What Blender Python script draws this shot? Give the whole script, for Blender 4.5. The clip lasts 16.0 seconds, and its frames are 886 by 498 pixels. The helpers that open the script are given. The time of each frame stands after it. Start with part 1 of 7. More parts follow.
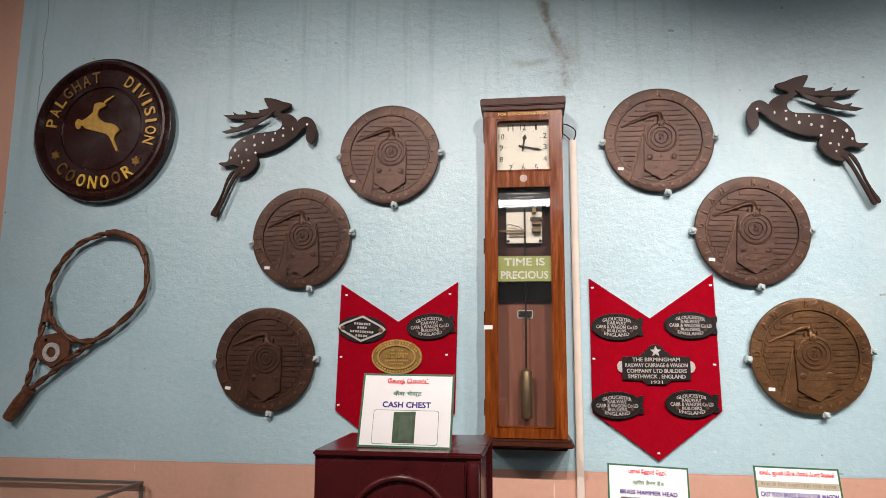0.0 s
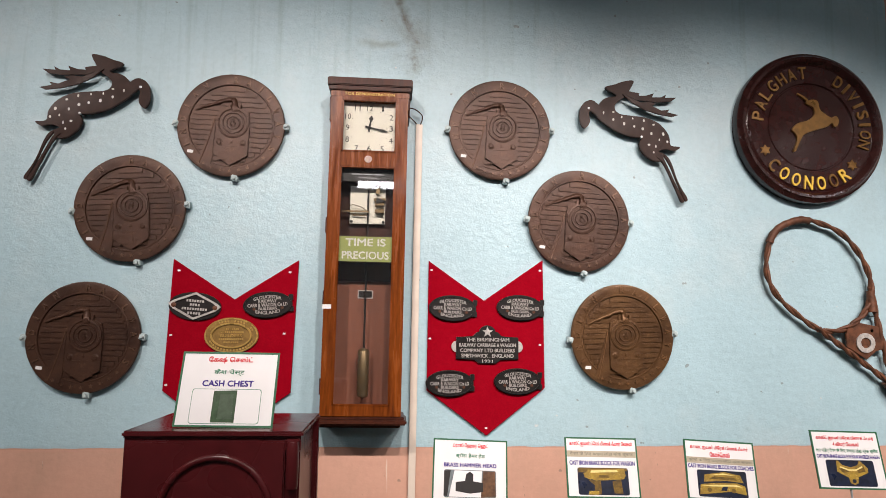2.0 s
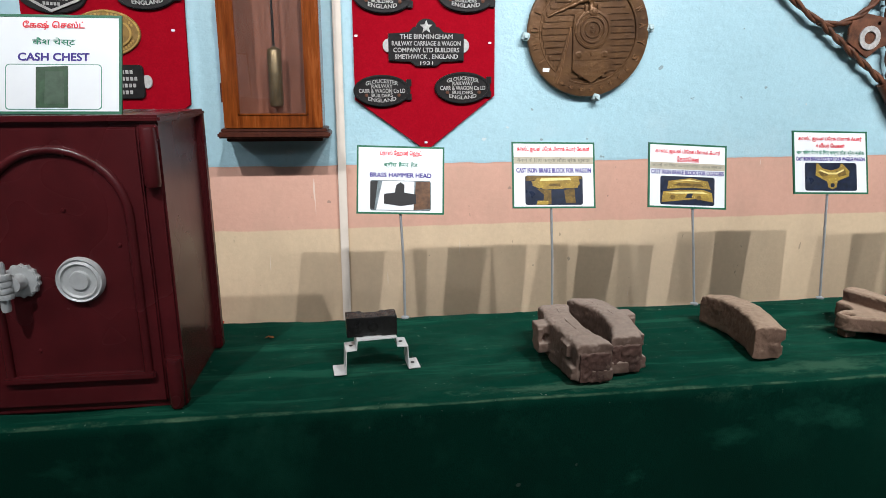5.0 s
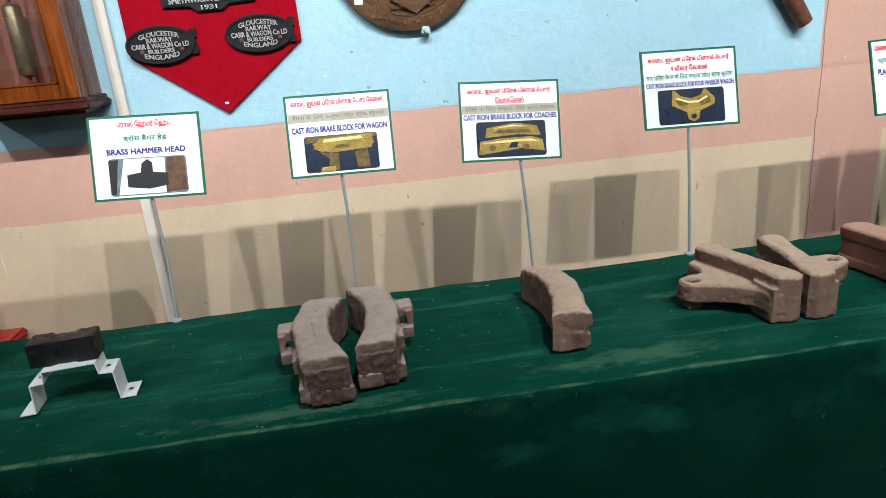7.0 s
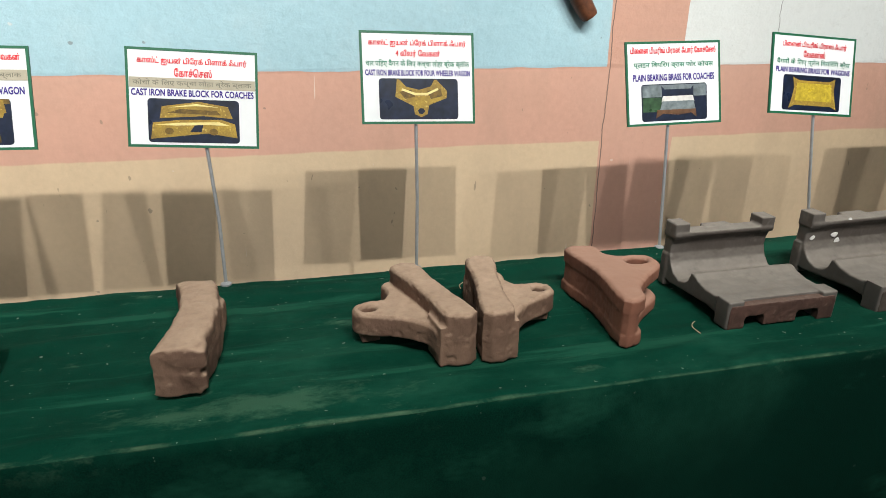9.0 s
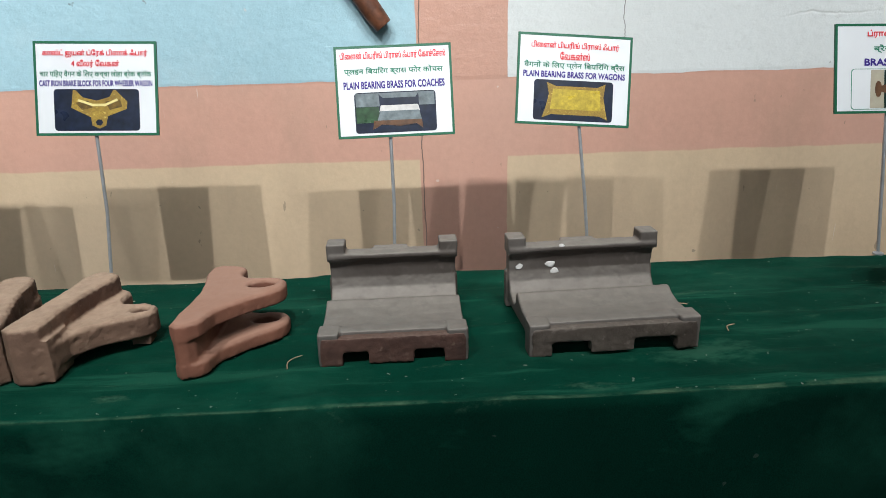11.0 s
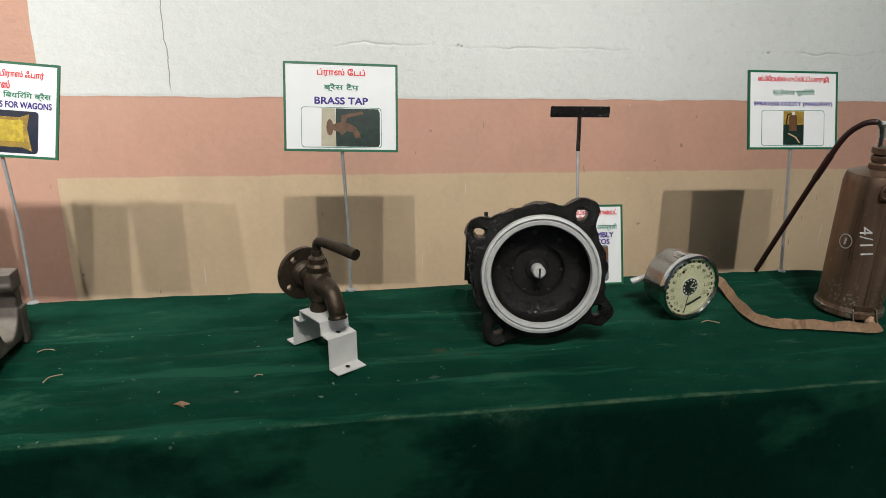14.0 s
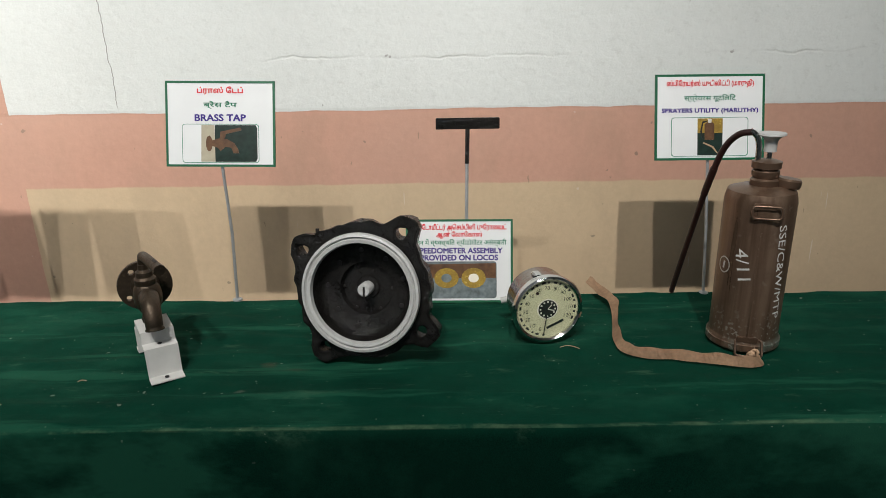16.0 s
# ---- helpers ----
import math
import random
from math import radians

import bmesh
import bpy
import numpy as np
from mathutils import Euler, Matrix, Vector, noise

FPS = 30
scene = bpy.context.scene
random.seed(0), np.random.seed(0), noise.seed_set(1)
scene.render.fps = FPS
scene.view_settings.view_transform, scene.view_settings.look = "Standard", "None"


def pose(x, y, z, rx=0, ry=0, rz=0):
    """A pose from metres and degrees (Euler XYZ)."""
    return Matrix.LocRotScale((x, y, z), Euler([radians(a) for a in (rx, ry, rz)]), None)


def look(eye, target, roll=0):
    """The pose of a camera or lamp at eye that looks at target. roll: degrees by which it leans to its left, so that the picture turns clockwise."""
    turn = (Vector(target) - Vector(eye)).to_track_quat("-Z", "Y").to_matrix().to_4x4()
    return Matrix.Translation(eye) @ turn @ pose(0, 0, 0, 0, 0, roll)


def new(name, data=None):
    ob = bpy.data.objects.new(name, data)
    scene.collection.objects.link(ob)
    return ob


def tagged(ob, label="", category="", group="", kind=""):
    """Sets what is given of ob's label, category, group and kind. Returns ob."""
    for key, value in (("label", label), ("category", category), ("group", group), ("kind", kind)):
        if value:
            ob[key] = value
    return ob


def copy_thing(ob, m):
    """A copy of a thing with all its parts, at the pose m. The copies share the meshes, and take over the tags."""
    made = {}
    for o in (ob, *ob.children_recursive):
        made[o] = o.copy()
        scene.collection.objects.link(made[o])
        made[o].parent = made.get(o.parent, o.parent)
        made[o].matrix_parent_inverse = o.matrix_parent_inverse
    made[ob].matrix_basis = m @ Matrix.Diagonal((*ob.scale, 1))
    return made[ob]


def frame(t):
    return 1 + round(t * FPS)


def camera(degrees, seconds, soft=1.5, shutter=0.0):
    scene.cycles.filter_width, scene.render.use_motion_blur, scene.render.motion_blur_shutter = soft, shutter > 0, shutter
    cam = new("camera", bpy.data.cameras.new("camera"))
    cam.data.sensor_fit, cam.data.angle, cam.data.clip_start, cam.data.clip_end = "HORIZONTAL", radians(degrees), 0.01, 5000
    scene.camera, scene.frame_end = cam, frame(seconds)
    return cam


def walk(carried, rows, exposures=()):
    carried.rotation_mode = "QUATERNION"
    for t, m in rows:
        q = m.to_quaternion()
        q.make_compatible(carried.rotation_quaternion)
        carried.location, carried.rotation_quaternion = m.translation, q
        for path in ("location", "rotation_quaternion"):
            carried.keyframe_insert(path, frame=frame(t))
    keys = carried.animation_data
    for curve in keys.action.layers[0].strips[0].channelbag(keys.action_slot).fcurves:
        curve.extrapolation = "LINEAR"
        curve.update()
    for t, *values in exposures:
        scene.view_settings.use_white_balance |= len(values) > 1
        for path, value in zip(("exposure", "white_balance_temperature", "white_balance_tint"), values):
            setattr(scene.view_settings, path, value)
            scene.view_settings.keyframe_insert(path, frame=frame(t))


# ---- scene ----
cam = camera(68.5, 16.0, 0.8)
PATH = [
    (0, (0.592, -0.052, 1.474), (0.334, 1.91, 1.765), 0.0),
    (0.5, (0.612, -0.045, 1.453), (0.501, 1.935, 1.716), -0.1),
    (1, (0.636, -0.048, 1.465), (0.576, 1.937, 1.707), -0.3),
    (1.5, (0.652, -0.05, 1.464), (0.628, 1.939, 1.673), -0.2),
    (2, (0.671, -0.063, 1.469), (0.824, 1.917, 1.706), 0.6),
    (2.5, (0.684, -0.07, 1.457), (0.956, 1.905, 1.627), 1.4),
    (3, (0.674, -0.066, 1.413), (0.902, 1.919, 1.497), 1.3),
    (3.5, (0.668, -0.025, 1.405), (0.89, 1.959, 1.279), 2.8),
    (3.7, (0.674, 0.008, 1.388), (0.939, 1.983, 1.217), 2.7),
    (5.8, (0.977, 0.436, 1.216), (1.215, 2.333, 0.63), -2.5),
    (6, (1.029, 0.486, 1.198), (1.317, 2.382, 0.631), -3.3),
    (6.5, (1.16, 0.536, 1.249), (1.518, 2.363, 0.516), -6.5),
    (7, (1.333, 0.477, 1.261), (1.52, 2.361, 0.616), -5.3),
    (7.5, (1.424, 0.45, 1.279), (1.632, 2.338, 0.654), -6.6),
    (8, (1.53, 0.507, 1.247), (1.942, 2.326, 0.526), -0.7),
    (8.5, (1.704, 0.606, 1.24), (2.124, 2.423, 0.517), 0.7),
    (8.7, (1.729, 0.616, 1.243), (2.181, 2.417, 0.499), 0.9),
    (10.8, (2.482, 0.628, 1.172), (2.613, 2.536, 0.588), -1.9),
    (11, (2.573, 0.604, 1.176), (2.658, 2.497, 0.536), -1.5),
    (11.5, (2.786, 0.537, 1.23), (2.892, 2.408, 0.529), -2.9),
    (12, (2.942, 0.596, 1.21), (3.297, 2.435, 0.507), 1.0),
    (12.5, (3.1, 0.645, 1.225), (3.559, 2.495, 0.622), 1.4),
    (13, (3.215, 0.607, 1.236), (3.46, 2.503, 0.651), 0.1),
    (13.5, (3.323, 0.543, 1.231), (3.572, 2.431, 0.619), -0.5),
    (14, (3.44, 0.562, 1.232), (3.782, 2.424, 0.588), 1.5),
    (14.5, (3.578, 0.625, 1.21), (4.047, 2.481, 0.632), 1.5),
    (15, (3.702, 0.619, 1.223), (4.019, 2.493, 0.599), -0.9),
    (15.5, (3.815, 0.554, 1.248), (3.924, 2.441, 0.596), 0.6),
    (16, (3.901, 0.541, 1.257), (3.896, 2.434, 0.612), -0.9),
]
walk(cam, [(t, look(eye, target, roll)) for t, eye, target, roll in PATH], [(0, -0.12, 6850, 22), (1.0, -0.18, 6850, 22), (2.5, -0.16, 6800, 21), (3.7, -0.16, 6650, 20), (5.8, 0.10, 5500, 5), (7.0, 0.08, 5550, 6), (7.5, 0.03, 5600, 6), (8.7, 0.02, 6200, 8), (10.8, -0.12, 5800, 8), (11.5, -0.02, 5850, 7), (12.0, 0.06, 5900, 7), (12.5, -0.06, 6050, 9), (14, 0.05, 6300, 9), (16, 0.06, 6250, 9)])

from mathutils import geometry

# ---- world and lamps ----
world = bpy.data.worlds.new("world")
scene.world = world
world.use_nodes = True
world.node_tree.nodes["Background"].inputs[0].default_value = (0.8, 0.9, 1.0, 1)
world.node_tree.nodes["Background"].inputs[1].default_value = 0.01

SPOT_Y, SPOT_Z = -0.12, 3.11
# place along the room, what each spot aims at on the wall (x, z), watts, beam in degrees
SPOTS = [(-1.60, -0.85, 1.45, 110, 84), (-0.05, 0.12, 1.36, 205, 72), (1.05, 0.85, 1.60, 178, 54), (1.77, 1.70, 0.84, 215, 73), (2.46, 1.98, 1.12, 205, 62), (3.13, 3.02, 1.16, 162, 57), (3.56, 3.66, 0.96, 142, 62), (4.05, 4.76, 1.08, 185, 62)]
for sx, ax, az, watts, beam in SPOTS:
    lamp_data = bpy.data.lights.new("ceiling_spot_light", "SPOT")
    lamp_data.energy, lamp_data.shadow_soft_size, lamp_data.color = watts, 0.022, (1.0, 0.95, 0.87)
    lamp_data.spot_size, lamp_data.spot_blend = radians(beam), 1.0
    new("ceiling_spot_light", lamp_data).matrix_world = look((sx, SPOT_Y, SPOT_Z - 0.06), (ax, 2.2, az))
TUBES = [(-1.3, -2.3), (0.9, -2.3), (3.1, -2.3), (5.2, -2.3)]
for tx, ty in TUBES:
    lamp_data = bpy.data.lights.new("tube_light", "AREA")
    lamp_data.shape, lamp_data.size, lamp_data.size_y, lamp_data.energy, lamp_data.color = "RECTANGLE", 1.2, 0.05, 4, (0.9, 0.97, 1.0)
    new("tube_light", lamp_data).matrix_world = pose(tx, ty, 2.86)


WALL_Y, TABLE_Z, TABLE_F, TABLE_B = 2.2, 0.74, 1.313, 1.775


# ---- materials ----
class Nodes:
    """A short way to write a node material."""

    def __init__(self, name, rough=0.6, metal=0.0):
        self.mat = bpy.data.materials.new(name)
        self.mat.use_nodes = True
        self.tree = self.mat.node_tree
        self.bsdf = self.tree.nodes["Principled BSDF"]
        self.set("Roughness", rough)
        self.set("Metallic", metal)
        self.co = self.tree.nodes.new("ShaderNodeTexCoord").outputs["Object"]

    def put(self, socket, value):
        if hasattr(value, "is_linked"):
            self.tree.links.new(value, socket)
        elif isinstance(value, tuple) and len(value) == 3 and len(socket.default_value) == 4:
            socket.default_value = (*value, 1)
        else:
            socket.default_value = value

    def set(self, name, value):
        self.put(self.bsdf.inputs[name], value)
        return self

    def math(self, op, a, b=0.0, c=0.0):
        n = self.tree.nodes.new("ShaderNodeMath")
        n.operation = op
        for s, v in zip(n.inputs, (a, b, c)):
            self.put(s, v)
        return n.outputs[0]

    def xyz(self):
        n = self.tree.nodes.new("ShaderNodeSeparateXYZ")
        self.put(n.inputs[0], self.co)
        return n.outputs

    def scaled(self, sx, sy, sz, at=(0, 0, 0)):
        n = self.tree.nodes.new("ShaderNodeMapping")
        self.put(n.inputs[0], self.co)
        n.inputs["Scale"].default_value = (sx, sy, sz)
        n.inputs["Location"].default_value = at
        return n.outputs[0]

    def noise(self, scale, detail=4.0, rough=0.55, vec=None):
        n = self.tree.nodes.new("ShaderNodeTexNoise")
        self.put(n.inputs["Vector"], vec or self.co)
        n.inputs["Scale"].default_value, n.inputs["Detail"].default_value, n.inputs["Roughness"].default_value = scale, detail, rough
        return n.outputs["Fac"]

    def step(self, v, lo, hi, a=0.0, b=1.0):
        n = self.tree.nodes.new("ShaderNodeMapRange")
        self.put(n.inputs[0], v)
        for i, x in zip((1, 2, 3, 4), (lo, hi, a, b)):
            n.inputs[i].default_value = x
        return n.outputs[0]

    def mix(self, fac, a, b, blend="MIX"):
        n = self.tree.nodes.new("ShaderNodeMix")
        n.data_type, n.blend_type = "RGBA", blend
        for i, v in ((0, fac), (6, a), (7, b)):
            self.put(n.inputs[i], v)
        return n.outputs[2]

    def random(self):
        return self.tree.nodes.new("ShaderNodeObjectInfo").outputs["Random"]

    def bump(self, height, strength=0.3, distance=0.002):
        n = self.tree.nodes.new("ShaderNodeBump")
        n.inputs["Strength"].default_value, n.inputs["Distance"].default_value = strength, distance
        self.put(n.inputs["Height"], height)
        self.put(self.bsdf.inputs["Normal"], n.outputs[0])
        return self


def plain(name, color, rough=0.5, metal=0.0, vary=0.12, scale=30.0, bump=0.0, spread=0.12, spec=0.35):
    """A surface of one colour with grain, blotches and slightly uneven gloss."""
    n = Nodes(name, rough, metal)
    n.set("Specular IOR Level", spec)
    f, g = n.noise(scale, 5), n.noise(scale * 0.17, 3)
    dark, light = tuple(c * (1 - vary) for c in color), tuple(min(1.0, c * (1 + vary)) for c in color)
    mid = n.mix(n.step(f, 0.3, 0.7), dark, light)
    n.set("Base Color", n.mix(n.step(g, 0.35, 0.65, 0, 0.5), mid, dark))
    n.set("Roughness", n.step(g, 0.3, 0.7, max(0.03, rough - spread), min(1.0, rough + spread)))
    if bump:
        n.bump(f, bump, 0.002)
    return n.mat


def rusty(name, base, dust, under, metal=0.2, rough=0.75, scale=14.0, dusty=0.75, bump=0.6, speck=0.5):
    """Old cast metal: pitted, dusty on faces that look up, darker and worn below."""
    n = Nodes(name, rough, metal)
    n.set("Specular IOR Level", 0.25)
    big, fine, pits = n.noise(scale, 6, 0.6), n.noise(scale * 9, 4, 0.6), n.noise(scale * 3.5, 6, 0.7)
    body = n.mix(n.step(big, 0.35, 0.65), base, under)
    geo = n.tree.nodes.new("ShaderNodeNewGeometry")
    sep = n.tree.nodes.new("ShaderNodeSeparateXYZ")
    n.put(sep.inputs[0], geo.outputs["Normal"])
    up = n.math("MULTIPLY", n.step(sep.outputs[2], 0.15, 0.9), n.step(big, 0.25, 0.6, 0.55, 1.0))
    body = n.mix(n.math("MULTIPLY", up, dusty), body, dust)
    body = n.mix(n.step(fine, 0.35, 0.72, 0.0, speck), body, under)
    body = n.mix(n.step(pits, 0.60, 0.74, 0.0, speck), body, tuple(v * 0.6 for v in under))
    body = n.mix(n.step(n.noise(scale * 5, 3, 0.5, n.scaled(1, 1, 1, (3, 8, 1))), 0.62, 0.74, 0, speck * 0.8), body, tuple(min(1, v * 1.35) for v in dust))
    n.set("Base Color", body)
    n.bump(n.math("ADD", n.math("MULTIPLY", pits, 1.0), n.math("MULTIPLY", fine, 0.4)), bump, 0.005)
    return n.mat


def wall_paint():
    n = Nodes("wall_paint", 0.42)
    x, y, z = n.xyz()
    wob = n.math("MULTIPLY", n.math("SUBTRACT", n.noise(9, 3), 0.5), 0.012)
    xx, zz = n.math("ADD", x, wob), n.math("ADD", z, wob)
    grain, blot, big = n.noise(60, 5), n.noise(5, 5, 0.6), n.noise(1.3, 4)

    def tone(c, k=0.10):
        a = n.mix(n.step(blot, 0.3, 0.7), tuple(v * (1 - k) for v in c), c)
        return n.mix(n.step(grain, 0.35, 0.7, 0, 0.5), a, tuple(min(1, v * (1 + k)) for v in c))

    blue, pink, cream, white = tone((0.375, 0.555, 0.620)), tone((0.575, 0.328, 0.245), 0.08), tone((0.60, 0.455, 0.30), 0.08), tone((0.71, 0.73, 0.715), 0.05)
    white = n.mix(n.step(n.noise(46, 6, 0.72, n.scaled(0.8, 1, 1.2)), 0.56, 0.74, 0, 0.55), white, (0.54, 0.55, 0.53))
    white = n.mix(n.step(n.noise(1.6, 5, 0.6, n.scaled(1, 1, 1.6, (7, 0, 3))), 0.48, 0.68, 0, 0.35), white, (0.60, 0.62, 0.60))
    # worn patches where the older coat shows through the blue, and streaks run down
    blue = n.mix(n.step(n.noise(2.2, 6, 0.7), 0.52, 0.70, 0, 0.5), blue, (0.48, 0.60, 0.63))
    blue = n.mix(n.step(n.noise(3.1, 7, 0.72, n.scaled(1, 1, 0.8, (4, 4, 2))), 0.52, 0.72, 0, 0.4), blue, (0.29, 0.46, 0.52))
    run = n.noise(1.0, 4, 0.6, n.scaled(22, 1, 0.9))
    high = n.step(z, 1.9, 2.7)
    blue = n.mix(n.math("MULTIPLY", n.step(run, 0.56, 0.74, 0, 0.5), high), blue, (0.20, 0.31, 0.33))
    right = n.step(xx, 2.8105, 2.8115)
    leaning = n.math("ADD", xx, n.math("MULTIPLY", n.math("MAXIMUM", n.math("SUBTRACT", z, 1.2), 0.0), 0.023))
    strip = n.math("MULTIPLY", n.step(leaning, 2.594, 2.595), n.step(xx, 2.8105, 2.8115, 1, 0))
    left = n.step(xx, -1.440, -1.439, 1, 0)
    upper = n.mix(right, blue, white)
    upper = n.mix(n.math("MAXIMUM", strip, left), upper, pink)
    low = n.mix(n.math("MAXIMUM", strip, left), n.mix(n.step(zz, 0.871, 0.875), cream, pink), pink)
    col = n.mix(n.step(zz, 1.0635, 1.0645), low, upper)
    # mouldy leak above the clock
    path = n.math("ADD", n.step(z, 2.47, 2.72, 0.728, 0.662), n.math("MULTIPLY", n.math("SUBTRACT", n.noise(7, 5, 0.7), 0.5), 0.10))
    off = n.math("ABSOLUTE", n.math("SUBTRACT", x, path))
    core = n.math("MULTIPLY", n.step(off, 0.004, 0.032, 1, 0), n.step(n.noise(13, 6, 0.7), 0.34, 0.60, 0.1, 0.9))
    halo = n.math("MULTIPLY", n.step(off, 0.0, 0.10, 1, 0), n.step(n.noise(8, 6, 0.7), 0.40, 0.66, 0, 0.6))
    dz = n.math("ABSOLUTE", n.math("ADD", n.math("SUBTRACT", z, 2.485), n.math("MULTIPLY", n.math("SUBTRACT", n.noise(9, 5, 0.7), 0.5), 0.06)))
    smear = n.math("MULTIPLY", n.step(dz, 0.002, 0.022, 0.4, 0), n.math("MULTIPLY", n.step(x, 0.52, 0.58), n.step(x, 0.66, 0.70, 1, 0)))
    leak = n.math("MAXIMUM", n.math("MAXIMUM", core, halo), smear)
    leak = n.math("MULTIPLY", leak, n.step(z, 2.32, 2.40))
    col = n.mix(leak, col, (0.12, 0.125, 0.10))
    # fine cracks: one down the painted strip's edge, one in the white wall, one at the far end of the blue
    cracks = None
    for cx, zmin, zmax, wide, amp, seed in ((2.603, 0.5, 1.25, 0.0016, 0.022, 3.1), (3.085, 1.07, 3.0, 0.0012, 0.04, 7.7), (-1.33, 2.2, 3.2, 0.0016, 0.06, 12.2)):
        bend = n.math("MULTIPLY", n.math("SUBTRACT", n.noise(6, 6, 0.7, n.scaled(0.15, 1, 1, (seed, 0, 0))), 0.5), amp)
        d = n.math("ABSOLUTE", n.math("SUBTRACT", n.math("ADD", x, bend), cx))
        line = n.math("MULTIPLY", n.step(d, wide * 0.5, wide, 1, 0), n.math("MULTIPLY", n.step(z, zmin, zmin + 0.02), n.step(z, zmax, zmax + 0.04, 1, 0)))
        cracks = line if cracks is None else n.math("MAXIMUM", cracks, line)
    # a long plaster joint across the white wall
    bend = n.math("MULTIPLY", n.math("SUBTRACT", n.noise(5, 6, 0.7, n.scaled(1, 1, 0.1)), 0.5), 0.05)
    d = n.math("ABSOLUTE", n.math("SUBTRACT", n.math("ADD", z, bend), 1.19))
    joint = n.math("MULTIPLY", n.step(d, 0.0008, 0.004, 1, 0), n.math("MULTIPLY", n.step(n.noise(3, 3), 0.45, 0.6), right))
    col = n.mix(n.math("MULTIPLY", cracks, 0.8), col, (0.09, 0.08, 0.07))
    col = n.mix(n.math("MULTIPLY", joint, 0.18), col, (0.33, 0.32, 0.29))
    # scuffs and specks
    speck = n.step(n.noise(34, 2, 0.4), 0.76, 0.78)
    col = n.mix(n.math("MULTIPLY", speck, 0.55), col, (0.14, 0.12, 0.10))
    col = n.mix(n.math("MULTIPLY", n.step(n.noise(26, 2, 0.4, n.scaled(1, 1, 1, (5, 3, 9))), 0.785, 0.80), 0.5), col, (0.70, 0.64, 0.58))
    col = n.mix(n.step(big, 0.5, 0.75, 0, 0.16), col, (0.36, 0.33, 0.29))
    # thin pale drips, rubbed smudges and short scratches on the lower bands
    below = n.step(z, 1.05, 1.06, 1, 0)
    drip = n.math("MULTIPLY", n.step(n.noise(1, 2, 0.4, n.scaled(85, 1, 5.5, (2, 0, 4))), 0.745, 0.765), below)
    col = n.mix(n.math("MULTIPLY", drip, 0.55), col, (0.72, 0.66, 0.58))
    mark = n.math("MULTIPLY", n.step(n.noise(1, 3, 0.5, n.scaled(46, 1, 16, (8, 0, 1))), 0.735, 0.75), below)
    col = n.mix(n.math("MULTIPLY", mark, 0.6), col, (0.22, 0.17, 0.12))
    smudge = n.math("MULTIPLY", n.step(n.noise(1, 6, 0.65, n.scaled(5, 1, 2.2, (1, 0, 6))), 0.50, 0.72, 0, 0.30), below)
    col = n.mix(smudge, col, (0.33, 0.24, 0.17))
    n.set("Base Color", col)
    n.set("Roughness", n.mix(n.step(z, 1.06, 1.07), (0.55,) * 3, n.mix(right, (0.32,) * 3, (0.6,) * 3)))
    trowel = n.noise(34, 7, 0.68, n.scaled(0.9, 1, 1.1))
    h = n.math("ADD", n.math("MULTIPLY", trowel, 0.9), n.math("MULTIPLY", n.noise(110, 4), 0.18))
    h = n.math("MULTIPLY", h, n.mix(n.step(z, 1.06, 1.07), (0.35,) * 3, n.mix(right, (1.0,) * 3, (0.95,) * 3)))
    h = n.math("SUBTRACT", n.math("SUBTRACT", h, n.math("MULTIPLY", cracks, 0.8)), n.math("MULTIPLY", joint, 0.3))
    return n.bump(h, 0.52, 0.007).mat


